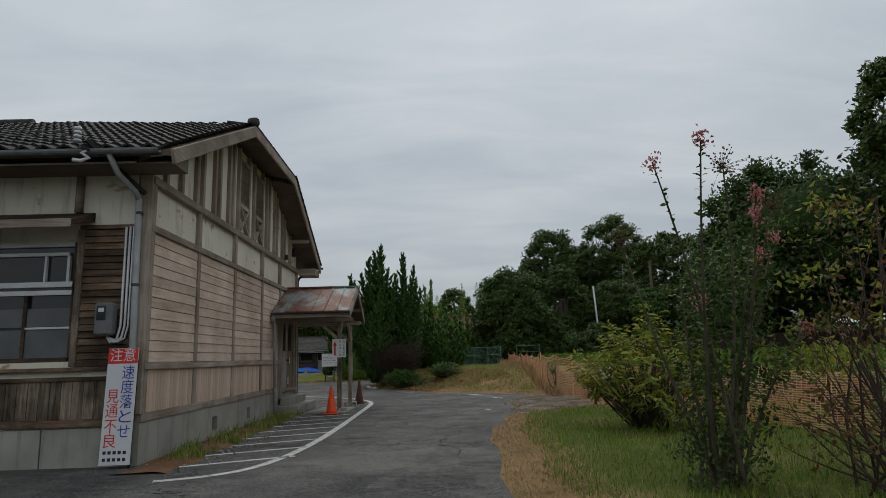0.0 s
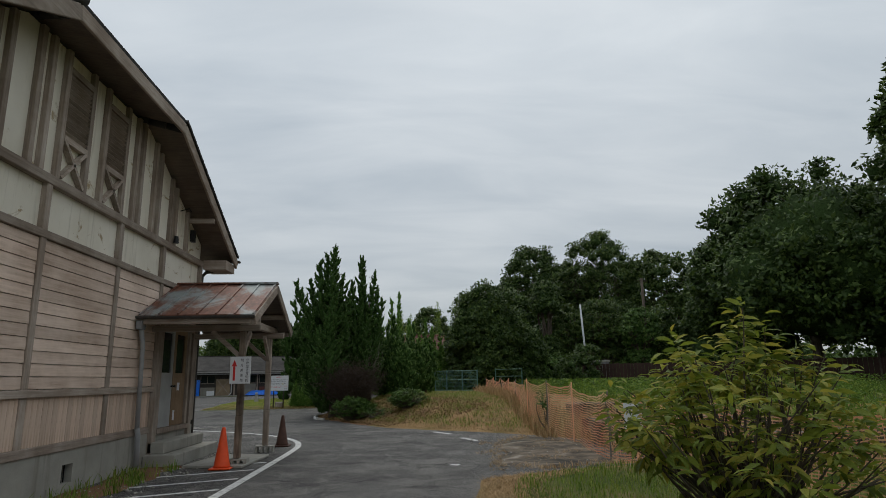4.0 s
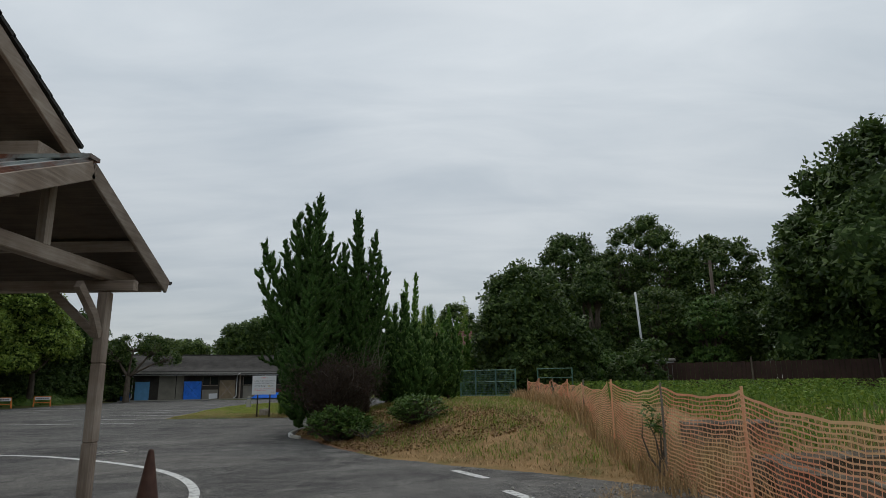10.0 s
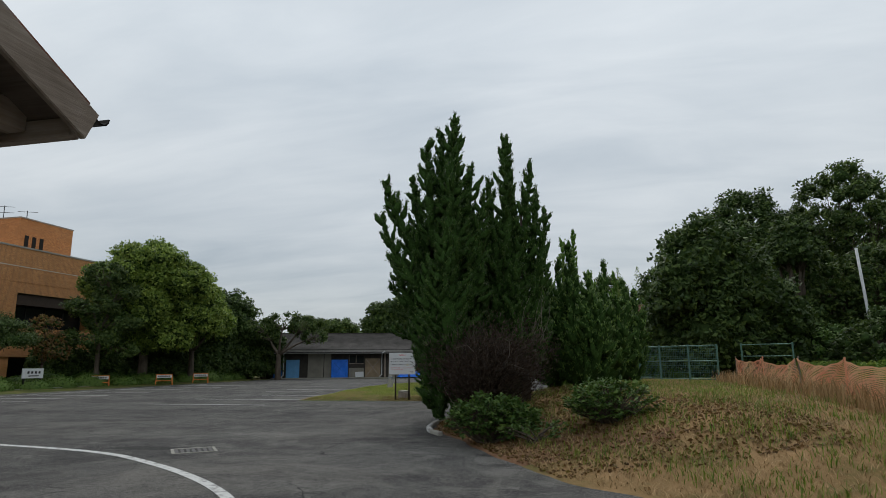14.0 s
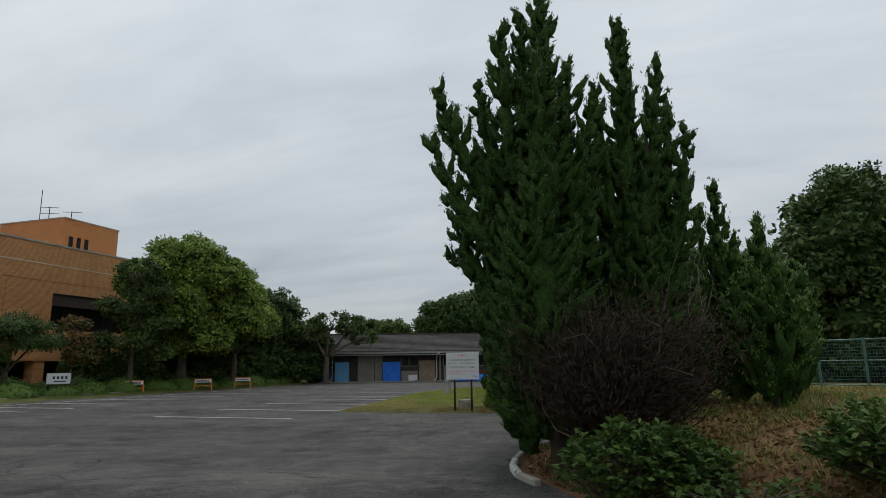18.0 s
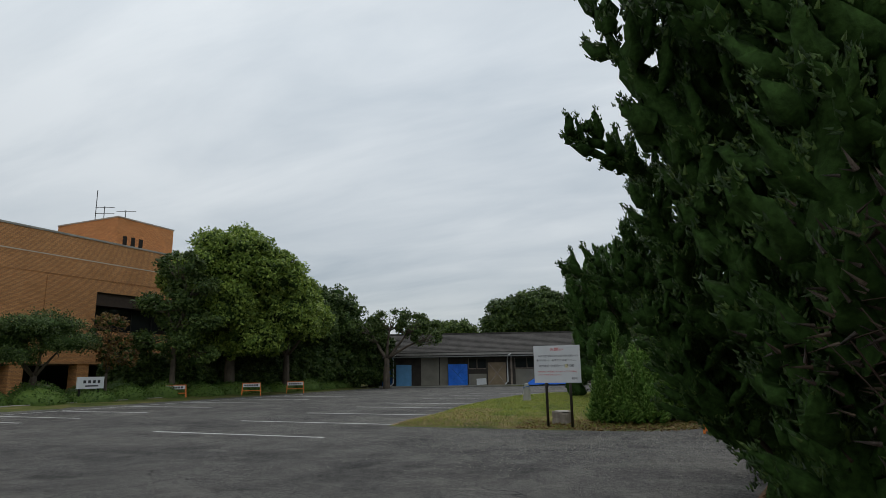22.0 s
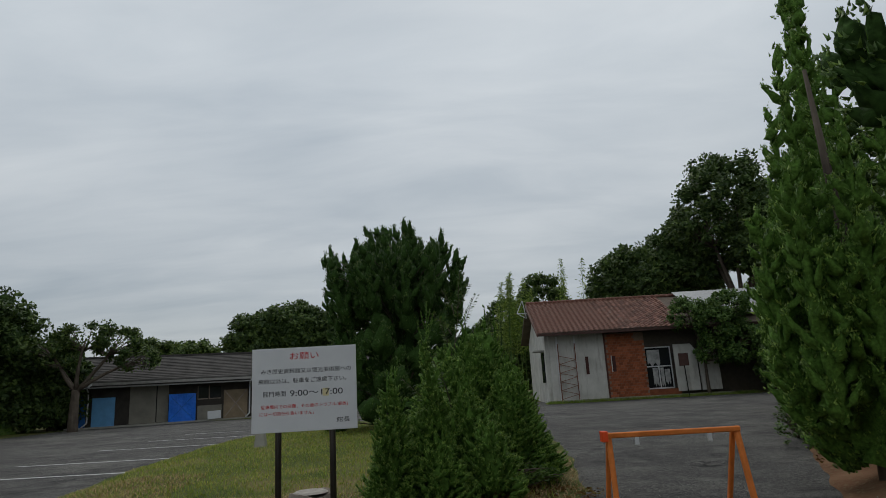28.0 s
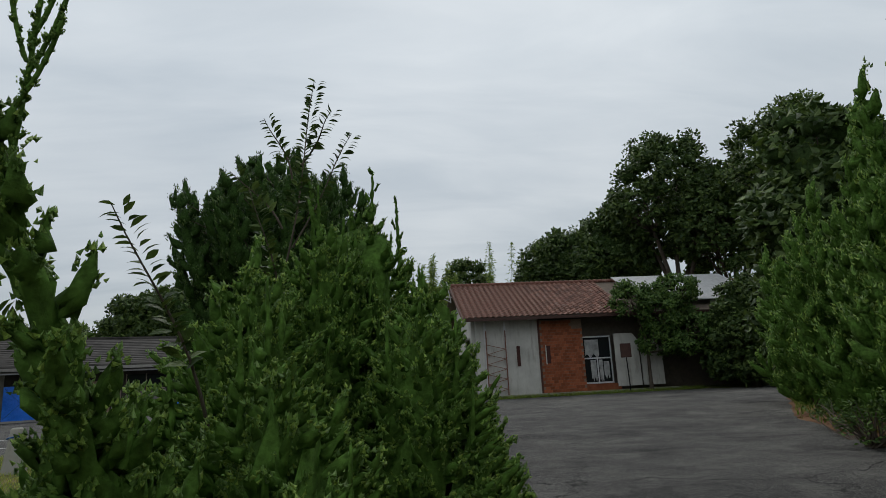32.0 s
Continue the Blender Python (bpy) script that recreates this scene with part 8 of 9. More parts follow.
def shrub(name, at, label, blobs, shoots, leaf, material, per=9, droop=0.3, stem_mat="bark", ratio=0.36, group="", spread=0.12):
    """A many-stemmed shrub with leafy shoot tips spread over its masses."""
    x, y = at
    z = ground_z(x, y)
    t = thing(name, (x, y, z), label, "shrub", group)
    bm = bmesh.new()
    tips = []
    for bx, by, bz, rx, ry, rz, w in blobs:
        n = int(shoots * w)
        d = unit(rng.normal(size=(n, 3)) + np.array([0, 0, 0.25]))
        rr = rng.uniform(0.35, 1.0, n) ** 0.5
        for k in range(n):
            p = np.array([x + bx, y + by, z + bz]) + d[k] * np.array([rx, ry, rz]) * rr[k]
            if p[2] < z + 0.06:
                continue
            tips.append((p, unit((d[k] + np.array([0, 0, 0.5]))[None, :])[0]))
            if k % 3 == 0:
                limb(bm, (x + bx * 0.3 + rng.normal() * 0.06, y + by * 0.3 + rng.normal() * 0.06, z - 0.03), p, 0.02, 0.004, 0.12, 4, 4)
    part("branchwork", bm, M[stem_mat], t)
    c, a, s = shoot_leaves(tips, per, leaf, droop, spread)
    big_leaf_mesh("foliage", c, a, s, material, t, ratio)
    return t


shrub("broadleaf_shrub", (10.05, 12.45), "yellow-green large-leaved shrub with reddish tips", [(0, 0, 1.0, 1.3, 1.2, 0.62, 1.0), (0.3, -0.5, 0.65, 1.25, 1.1, 0.5, 0.7), (-0.85, -0.1, 0.95, 0.55, 0.6, 0.45, 0.3), (-0.1, 0.1, 1.5, 0.5, 0.5, 0.42, 0.22), (0.75, 0.0, 1.35, 0.35, 0.35, 0.4, 0.12), (-0.55, 0, 1.4, 0.3, 0.3, 0.45, 0.1), (0.15, 0, 1.75, 0.25, 0.25, 0.4, 0.08)], 150, 0.165, M["lf_yellow"], 8, 0.65, ratio=0.3)
# crape myrtle with tall flowering stems
cm = thing("crape_myrtle", (9.05, 7.6, ground_z(9.05, 7.6)), "crape myrtle with tall stems and fading pink flowers", "shrub")
bm = bmesh.new()
tips, flowers, faded = [], [], []
for tx, ty, tz, kind in ((8.18, 6.50, 3.03, 1), (8.51, 6.25, 3.15, 1), (8.17, 7.48, 2.48, 2), (8.85, 6.6, 3.0, 2), (9.3, 6.9, 2.85, 1), (9.15, 6.7, 2.6, 1), (9.6, 7.2, 2.75, 2), (9.42, 7.2, 2.3, 1), (9.7, 7.4, 2.5, 1), (9.9, 7.4, 1.6, 1), (8.75, 7.1, 1.85, 1), (8.7, 7.4, 2.1, 0), (9.3, 7.9, 2.4, 0), (8.9, 7.5, 2.3, 0), (9.5, 8.0, 2.2, 0), (9.9, 7.9, 2.1, 0)):
    p0, p1 = Vector((9.05 + rng.normal() * 0.1, 7.6 + rng.normal() * 0.1, 0.05)), Vector((tx, ty, tz))
    off = Vector((rng.normal() * 0.12, rng.normal() * 0.12, 0))
    pts = [p0.lerp(p1, s) + off * (s * (1 - s) * 2) for s in np.linspace(0, 1, 9)]
    tube(bm, pts, list(np.linspace(0.022, 0.006, 9)), 6)
    for s in np.linspace(0.35, 0.98, 26):
        k = min(7, int(s * 8))
        p = pts[k].lerp(pts[k + 1], s * 8 - k)
        tips.append((np.array(p), np.array([0, 0, 0.8])))
    (flowers if kind == 1 else faded if kind == 2 else []).append(np.array(p1))
tagged(part("branchwork", bm, M["bark"], cm), "", "", "", "stuff")
c, a, s = shoot_leaves(tips, 3, 0.062, 0.1, 0.03)
big_leaf_mesh("stem_foliage", c, a, s, M["lf_bush"], cm, 0.5)
cs, ax, sz = blob_leaves([(9.1, 7.65, 0.7, 0.42, 0.42, 0.65), (9.15, 7.6, 1.45, 0.5, 0.5, 0.7), (9.3, 7.7, 2.0, 0.42, 0.42, 0.5), (8.95, 7.6, 0.3, 0.38, 0.38, 0.35)], 0.062, 40, 0.2, 18, 0.2)
leaf_mesh("foliage", cs, ax, sz, M["lf_dark"], cm)
cc = np.concatenate([p + rng.normal(size=(60, 3)) * np.array([0.035, 0.035, 0.045]) for p in flowers])
tagged(leaf_mesh("flower", cc, rng.normal(size=(len(cc), 3)), rng.uniform(0.02, 0.04, len(cc)), M["petal"], cm, "fading pink petals", 0.9), "fading pink petals", "", "", "stuff")
bm, buds = bmesh.new(), []
for p in faded:
    for _ in range(34):
        d = unit(rng.normal(size=(1, 3)) + np.array([[0, 0, 0.7]]))[0]
        e = p + d * rng.uniform(0.06, 0.24)
        tube(bm, [Vector(p - d * 0.02), Vector(p + d * 0.1 + rng.normal(size=3) * 0.01), Vector(e)], 0.0018, 3)
        buds += [e, e + rng.normal(size=3) * 0.018, p + (e - p) * 0.7 + rng.normal(size=3) * 0.015]
tagged(part("seed_stalk", bm, M["twig"], cm), "", "", "", "stuff")
bm = bmesh.new()
for e in buds:
    bmesh.ops.create_icosphere(bm, subdivisions=1, radius=rng.uniform(0.006, 0.011), matrix=Matrix.Translation(e))
tagged(part("seed_bud", bm, M["lf_rust"], cm, "dry brown seed buds"), "dry brown seed buds", "", "", "stuff")
# browning bush beside it
bb_ = thing("browning_bush", (10.55, 7.2, ground_z(10.55, 7.2)), "half-bare browning bush with thin twigs", "shrub")
bm = bmesh.new()
for k in range(70):
    d = unit(rng.normal(size=(1, 3)) + np.array([[0, 0, 0.9]]))[0]
    d[2] = abs(d[2])
    limb(bm, (10.6 + rng.normal() * 0.2, 7.1 + rng.normal() * 0.2, 0.05), Vector((10.55, 7.2, 0.3)) + Vector(d * np.array([1.35, 1.2, 2.75]) * rng.uniform(0.6, 1.0)), 0.016, 0.003, 0.12, 4, 5)
tagged(part("branchwork", bm, M["twig"], bb_), "", "", "", "stuff")
cs, ax, sz = blob_leaves([(10.5, 7.2, 1.3, 1.0, 0.9, 1.1), (10.75, 7.3, 2.2, 0.8, 0.8, 0.8), (10.3, 7.2, 0.6, 0.8, 0.8, 0.5)], 0.075, 10, 0.26, 12, 0.3)
leaf_mesh("brown_foliage", cs, ax, sz, M["lf_rust"], bb_)
cs, ax, sz = blob_leaves([(10.55, 7.3, 2.3, 0.95, 0.8, 0.8), (10.2, 7.4, 1.5, 0.8, 0.7, 0.8)], 0.08, 8, 0.25, 12, 0.3)
leaf_mesh("green_foliage", cs, ax, sz, M["lf_yellow"], bb_)
# more rough growth behind, along the strip
for k, (x, y, h) in enumerate(((12.6, 9.2, 1.5), (13.6, 12.5, 1.4), (12.2, 5.2, 1.7), (14.5, 7.0, 1.8))):
    shrub("rough_shrub", (x, y), "rough green shrub on the grass verge", [(0, 0, h * 0.5, 1.0, 1.0, h * 0.55, 1.0)], 160, 0.1, M[("lf_bush", "lf_yellow")[k % 2]], 8, 0.2, group="verge shrubs")

# ---- round the tall junipers ----
shrub("broadleaf_bush", (4.75, 29.95), "low glossy green bush at the foot of the junipers", [(0, 0, 0.42, 0.85, 0.55, 0.42, 1.0), (0.35, 0.1, 0.35, 0.6, 0.5, 0.35, 0.6)], 380, 0.085, M["lf_bush"], 8, 0.15, ratio=0.5, group="low bushes", spread=0.06)
shrub("broadleaf_bush", (6.85, 29.3), "low glossy green bush on the dry mound", [(0, 0, 0.3, 0.75, 0.55, 0.36, 1.0), (-0.3, 0.1, 0.2, 0.55, 0.5, 0.26, 0.5)], 260, 0.085, M["lf_bush"], 8, 0.15, ratio=0.5, group="low bushes", spread=0.06)
shrub("broadleaf_bush", (5.6, 29.3), "sparse low weeds under the bush", [(0, 0, 0.15, 0.7, 0.4, 0.2, 1.0)], 60, 0.08, M["lf_bush"], 6, 0.15, ratio=0.5, group="low bushes", spread=0.05)
shrub("broadleaf_bush", (1.1, 43.75), "leafy weeds along the foot of the juniper", [(0, 0, 0.14, 1.15, 0.25, 0.16, 1.0), (0.8, 0.5, 0.12, 0.5, 0.4, 0.16, 0.5)], 130, 0.06, M["lf_bush"], 6, 0.15, ratio=0.5, group="low bushes", spread=0.05)
shrub("broadleaf_bush", (8.2, 49.4), "leafy weeds at the foot of the junipers", [(0, 0, 0.3, 0.5, 0.5, 0.35, 1.0), (-1.2, -2.2, 0.2, 0.5, 0.5, 0.25, 0.6), (1.2, 2.2, 0.25, 0.5, 0.5, 0.3, 0.6)], 110, 0.075, M["lf_bush"], 7, 0.15, ratio=0.5, group="low bushes", spread=0.05)
dead = thing("dead_conifer", (4.4, 31.2, ground_z(4.4, 31.2)), "dead brown conifer bush of dense bare twigs", "shrub")
bm = bmesh.new()
zc = 0.85
ends = []
for k in range(620):
    d = unit(rng.normal(size=(1, 3)))[0]
    d[2] = d[2] * 0.8 + 0.15
    e = np.array([4.55, 31.25, 1.4]) + d * np.array([1.3, 0.95, 0.95]) * rng.uniform(0.5, 1.15)
    if e[2] < 0.45:
        e[2] = 0.45 + rng.uniform(0, 0.3)
    limb(bm, (4.4 + rng.normal() * 0.12, 31.2 + rng.normal() * 0.12, 0.3 + rng.uniform(0, 1.3)), e, 0.009, 0.002, 0.25, 4, 5)
    ends.append(e)
tagged(part("branchwork", bm, plain("dead_twig", (0.040, 0.024, 0.015), 0.9, 0, 0.35, 12), dead), "", "", "", "stuff")
bm = bmesh.new()
for k in range(26):
    e = ends[k * 7]
    limb(bm, (4.4, 31.2, 0.6), tuple(e * np.array([1, 1, 1]) + np.array([0, -0.06, 0.05])), 0.012, 0.003, 0.25, 4, 5)
for k in range(6):
    b0 = np.array([5.2 + 0.09 * k, 31.7, 1.9])
    limb(bm, tuple(b0), (5.4 + 0.1 * k + rng.normal() * 0.15, 31.8, 2.4 + rng.uniform(0, 0.9)), 0.006, 0.002, 0.12, 4, 4)
tagged(part("pale_branchwork", bm, M["twig_pale"], dead), "", "", "", "stuff")
ends = np.array(ends)
cc = np.repeat(ends, 8, 0) + rng.normal(size=(len(ends) * 8, 3)) * 0.12
inner = np.array([4.55, 31.25, 1.3]) + unit(rng.normal(size=(9000, 3))) * np.array([1.1, 0.8, 0.8]) * rng.uniform(0.3, 1.0, (9000, 1))
inner = inner[inner[:, 2] > 0.5]
cc = np.concatenate([cc, inner])
tuft_mesh("dead_needles", cc, unit(cc - np.array([4.4, 31.2, 0.6])) + rng.normal(size=cc.shape) * 0.7, rng.uniform(0.05, 0.12, len(cc)), M["lf_dead"], dead, "", 0.09)
# vine shoots on the near juniper
vine = thing("climbing_shoots", (1.15, 45.0, 1.9), "leafy vine shoots arching out of the juniper", "vine")
bm = bmesh.new()
cs, ax, sz = [], [], []
for p0, p1, arch in (((1.0, 44.95, 1.8), (1.2, 45.0, 3.05), 0.1), ((1.05, 45.0, 2.0), (1.42, 45.0, 2.7), 0.1), ((1.0, 44.95, 2.1), (0.72, 44.95, 2.45), 0.06), ((1.05, 45.0, 2.4), (0.9, 45.0, 2.8), 0.05), ((1.1, 45.0, 2.5), (1.3, 45.0, 2.85), 0.05), ((0.95, 43.7, 1.1), (0.74, 43.4, 1.8), 0.1), ((0.75, 43.6, 1.0), (0.38, 43.4, 1.5), 0.12), ((1.0, 44.9, 1.6), (0.86, 44.8, 2.3), 0.1)):
    p0, p1 = Vector(p0), Vector(p1)
    d = (p1 - p0).normalized()
    side = d.cross(Vector((0.15, 1, 0.1))).normalized()
    pts = [p0.lerp(p1, s) + Vector((0.02 * math.sin(s * 5), 0, arch * s * (1 - s))) for s in np.linspace(0, 1, 8)]
    tube(bm, pts, list(np.linspace(0.007, 0.002, 8)), 5)
    n = int((p1 - p0).length * 64)
    for k in range(n):
        s = 0.25 + 0.75 * k / n
        c = p0.lerp(p1, s) + Vector((0, 0, arch * s * (1 - s)))
        a = side * (1 if k % 2 else -1) + d * 0.55 + Vector(rng.normal(size=3)) * 0.22
        cs.append(np.array(c + a.normalized() * 0.035)), ax.append(np.array(a)), sz.append(0.082 * (1.15 - 0.55 * s) * rng.uniform(0.8, 1.2))
tagged(part("branchwork", bm, M["bark"], vine), "", "", "", "stuff")
big_leaf_mesh("foliage", np.array(cs), np.array(ax), np.array(sz), M["lf_dark"], vine, 0.42)

# ---- grass and weeds ----
def blades(name, pts, hgt, width, material, label, lean=0.5):
    """Upright grass blades, one bent triangle pair each."""
    n = len(pts)
    z = height(pts[:, 0], pts[:, 1])
    h = hgt * rng.uniform(0.5, 1.4, n)
    ang = rng.uniform(0, 6.283, n)
    d = np.stack([np.cos(ang), np.sin(ang), np.zeros(n)], -1)
    s = np.stack([-np.sin(ang), np.cos(ang), np.zeros(n)], -1) * (width * rng.uniform(0.6, 1.3, n))[:, None]
    base = np.stack([pts[:, 0], pts[:, 1], z - 0.01], -1)
    mid = base + d * (h * lean * 0.25)[:, None] + np.array([0, 0, 1.0]) * (h * 0.6)[:, None]
    tip = base + d * (h * lean)[:, None] + np.array([0, 0, 1.0]) * h[:, None]
    v = np.stack([base - s, base + s, mid + s * 0.7, mid - s * 0.7, tip], 1).reshape(-1, 3)
    i = np.arange(n)[:, None] * 5
    f = np.concatenate([i + np.array([t]) for t in ((0, 1, 2), (0, 2, 3), (3, 2, 4))], 0)
    return tagged(mesh_np(name, v, f, material), label, "grass", "", "stuff")


def scatter(n, x0, x1, y0, y1, poly, lo, hi, clump=0.0):
    p = np.stack([rng.uniform(x0, x1, n), rng.uniform(y0, y1, n)], -1)
    d = poly_distance(p[:, 0], p[:, 1], poly) + 0.13 * wobble(p[:, 0], p[:, 1])
    p = p[(d > lo) & (d < hi)]
    if clump:
        w = wobble(p[:, 0] * 1.7 + 3, p[:, 1] * 1.9) + rng.normal(size=len(p)) * 0.25
        p = p[w > clump]
    return p


blades("verge_grass", scatter(48000, 7.0, 15.5, 2.5, 17.4, GRASS_STRIP, 0.55, 20), 0.09, 0.006, M["grass_blade"], "green uncut grass on the verge")
blades("verge_straw", scatter(26000, 6.8, 9.5, 4, 17.4, GRASS_STRIP, 0.02, 1.0), 0.05, 0.005, M["straw_blade"], "dry cut straw along the drive", 2.2)
blades("mound_straw", scatter(52000, 3, 11, 23, 41, MOUND, 0.1, 8), 0.07, 0.006, M["straw_blade"], "dry straw over the low mound", 1.8)
blades("mound_grass", scatter(40000, 4.5, 11, 23, 41, MOUND, 0.5, 8, -0.02), 0.11, 0.006, M["grass_blade"], "patches of green grass on the mound", 0.8)
blades("lawn_grass", scatter(60000, -6.6, 3.0, 42, 60, ISLAND, 0.25, 20), 0.06, 0.006, M["lawn_blade"], "short yellowing lawn grass", 0.9)
blades("lawn_straw", scatter(22000, -5, 3.0, 42, 47, ISLAND, 0.02, 2.2), 0.05, 0.005, M["straw_blade"], "dry straw at the lawn's edge", 2.2)
blades("house_weeds", np.concatenate([scatter(6000, 6, 18, 71.2, 72.2, BEYOND, -40, 40), scatter(9000, 8, 18, 50, 66, MOUND, 0.05, 1.2)]), 0.2, 0.012, M["grass_blade"], "weeds before the house and along the soil")
p = np.stack([rng.uniform(13.0, 36, 45000), rng.uniform(18.2, 46, 45000)], -1)
p = p[(p[:, 1] > 18.5 + 0.5 * rng.normal(size=len(p)))]
blades("weed_field", p[:30000], 0.24, 0.02, M["weed_blade"], "tall bright green weeds over the field", 0.5)
q = p[30000:]
q = q[wobble(q[:, 0] * 0.9 + 2, q[:, 1] * 0.8) > 0.05]
cs = np.column_stack([np.repeat(q, 4, 0) + rng.normal(size=(len(q) * 4, 2)) * 0.09, np.repeat(height(q[:, 0], q[:, 1]), 4) + rng.uniform(0.12, 0.62, len(q) * 4)])
tagged(leaf_mesh("weed_leaves", cs, np.column_stack([rng.normal(size=(len(cs), 2)), rng.uniform(0, 0.7, len(cs))]), rng.uniform(0.07, 0.16, len(cs)), M["weed_blade"], None, "", 0.45), "leafy tops of the weeds over the field", "weeds", "", "stuff")
p = np.stack([rng.uniform(10.9, 16.5, 7000), rng.uniform(15.5, 25, 7000)], -1)
p = p[wobble(p[:, 0] * 1.3, p[:, 1] * 1.1) > -0.05]
blades("rubble_weeds", p, 0.38, 0.009, M["straw_blade"], "dry brown weeds among the broken footings", 0.7)
p = np.stack([rng.uniform(10.2, 11.6, 5000), rng.uniform(22, 39, 5000)], -1)
blades("fence_weeds", p, 0.32, 0.010, M["straw_blade"], "dry weeds along the netting", 0.5)
p = scatter(9000, 8.2, 11.6, 16.2, 23.2, APRON, -0.5, 3)
p = p[(wobble(p[:, 0] * 1.9 + 1, p[:, 1] * 2.1) > 0.22) | (np.abs(poly_distance(p[:, 0], p[:, 1], APRON)) < 0.12)]
blades("apron_weeds", p, 0.07, 0.006, M["straw_blade"], "dry weeds in the cracks of the apron", 1.4).location.z = 0.05
p = np.stack([rng.uniform(2.0, 2.75, 4200), rng.uniform(10.8, 18.2, 4200)], -1)
p = p[wobble(p[:, 0] * 3, p[:, 1] * 2.2) + rng.normal(size=len(p)) * 0.3 > 0.25]
blades("wall_weeds", p + np.array([0, 0.0]), 0.16, 0.008, M["grass_blade"], "weeds growing along the hall's footing", 0.6).location.z = 0.07
# soil strip at the foot of the hall
bm = bmesh.new()
bmesh.ops.create_grid(bm, x_segments=10, y_segments=120, size=1)
for v in bm.verts:
    x, y = 2.33 + v.co.x * 0.42, 14.2 + v.co.y * 4.3
    edge = 1 - v.co.x ** 2
    v.co = Vector((x + 0.05 * math.sin(y * 3.1), y, -0.012 + 0.045 * max(0, edge) + 0.016 * math.sin(y * 5) * math.sin(x * 9)))
structure("soil_strip", bm, M["red_soil"], "strip of dirt and litter along the footing", "soil", True)
# leaf litter
pts = np.concatenate([scatter(15000, 2.8, 9.5, 27.0, 36, MOUND, 0.05, 4), scatter(2600, -1.5, 3, 42, 44.2, ISLAND, -0.3, 1.2), scatter(3000, 6, 11, 44, 54, MOUND, 0.0, 2)])
zz = height(pts[:, 0], pts[:, 1]) + 0.015
leaf_mesh_ob = leaf_mesh("leaf_litter", np.column_stack([pts, zz]), np.column_stack([rng.normal(size=(len(pts), 2)), rng.normal(size=len(pts)) * 0.15]), rng.uniform(0.04, 0.09, len(pts)), M["lf_rust"], None, "", 0.55)
tagged(leaf_mesh_ob, "fallen brown leaves scattered on the ground", "leaf litter", "", "stuff")
n = 5200
px = np.concatenate([rng.uniform(8.3, 11.4, 500), rng.uniform(2.1, 3.1, 400), rng.normal(0.3, 2.1, n - 900)])
py = np.concatenate([rng.uniform(16.6, 23.4, 500), rng.uniform(10.5, 20.6, 400), rng.normal(39.8, 1.7, n - 900)])
rr = rng.uniform(0.006, 0.02, n) * np.where(np.arange(n) < 900, 1.8, 0.75)
OCTA = np.array([(1, 0, 0), (0, 1, 0), (-1, 0, 0), (0, -1, 0), (0, 0, 0.7), (0, 0, -0.7)])
OCTA_F = np.array([(0, 1, 4), (1, 2, 4), (2, 3, 4), (3, 0, 4), (1, 0, 5), (2, 1, 5), (3, 2, 5), (0, 3, 5)])
V = np.column_stack([px, py, np.maximum(0.0, height(px, py)) + rr * 0.3])[:, None, :] + OCTA[None] * rr[:, None, None] * rng.uniform(0.6, 1.2, (n, 6, 1))
F = OCTA_F[None] + np.arange(n)[:, None, None] * 6
tagged(mesh_np("gravel", V.reshape(-1, 3), F.reshape(-1, 3), M["concrete"]), "loose stones and bits of broken concrete", "gravel", "", "stuff")

# kerb stones round the tip of the mound
kpts = [(3.55, 31.25), (3.22, 31.75), (3.02, 32.35), (2.93, 33.0), (2.92, 33.7), (3.0, 34.4), (3.12, 35.1)]
kerbs = thing("kerb_edge", (2.95, 33, 0), "broken kerb stones with old white paint round the mound", "kerb", "", "structure")
for k, (p, q) in enumerate(zip(kpts, kpts[1:])):
    bm = bmesh.new()
    beam(bm, (*p, 0.03), (p[0] + (q[0] - p[0]) * 0.94, p[1] + (q[1] - p[1]) * 0.94, 0.02 + 0.015 * (k % 2)), 0.10, 0.11)
    part("kerb_stone", bevelled(bm, 0.02), M["road_paint"] if k in (1, 2) else M["concrete"], kerbs)

# ---- notice board on the lawn ----
nbd = thing("notice_board", (-0.51, 42.27, ground_z(-0.51, 42.27)), "white parking notice board on two dark posts", "sign")
TB2 = Matrix.Translation((-0.51, 42.21, 1.01)) @ Matrix.Rotation(radians(3), 4, "Z") @ Matrix.Rotation(radians(90), 4, "X") @ Matrix.Scale(0.97, 4)
bm = bmesh.new()
box(bm, -0.545, 0.545, 0, 0.86, -0.012, 0.004)
part("panel", lay(bevelled(bm, 0.003), TB2), M["white_board"], nbd)
for x in (-0.79, -0.24):
    bm = bmesh.new()
    tube(bm, [(x, 42.262, -0.05), (x, 42.262, 1.78)], 0.031, 12)
    part("post", bm, plain("dark_bronze_post", (0.06, 0.052, 0.045), 0.45, 0.5), nbd, "", True)
def at3(x, y):
    return TB2 @ Matrix.Translation((x, y, 0.0055))
words("お願い", 0.085, M["red_ink"], at3(0.0, 0.765), nbd, width=0.30)
words("みき歴史資料館又は堀光美術館への", 0.055, M["ink"], at3(0.02, 0.615), nbd, width=0.94)
words("来館以外は、駐車をご遠慮下さい。", 0.055, M["ink"], at3(0.0, 0.515), nbd, width=0.92)
words("開門時間", 0.06, M["ink"], at3(-0.31, 0.385), nbd, width=0.23)
bm = bmesh.new()
box(bm, 0.19, 0.255, 0.345, 0.425, 0.0045, 0.005)
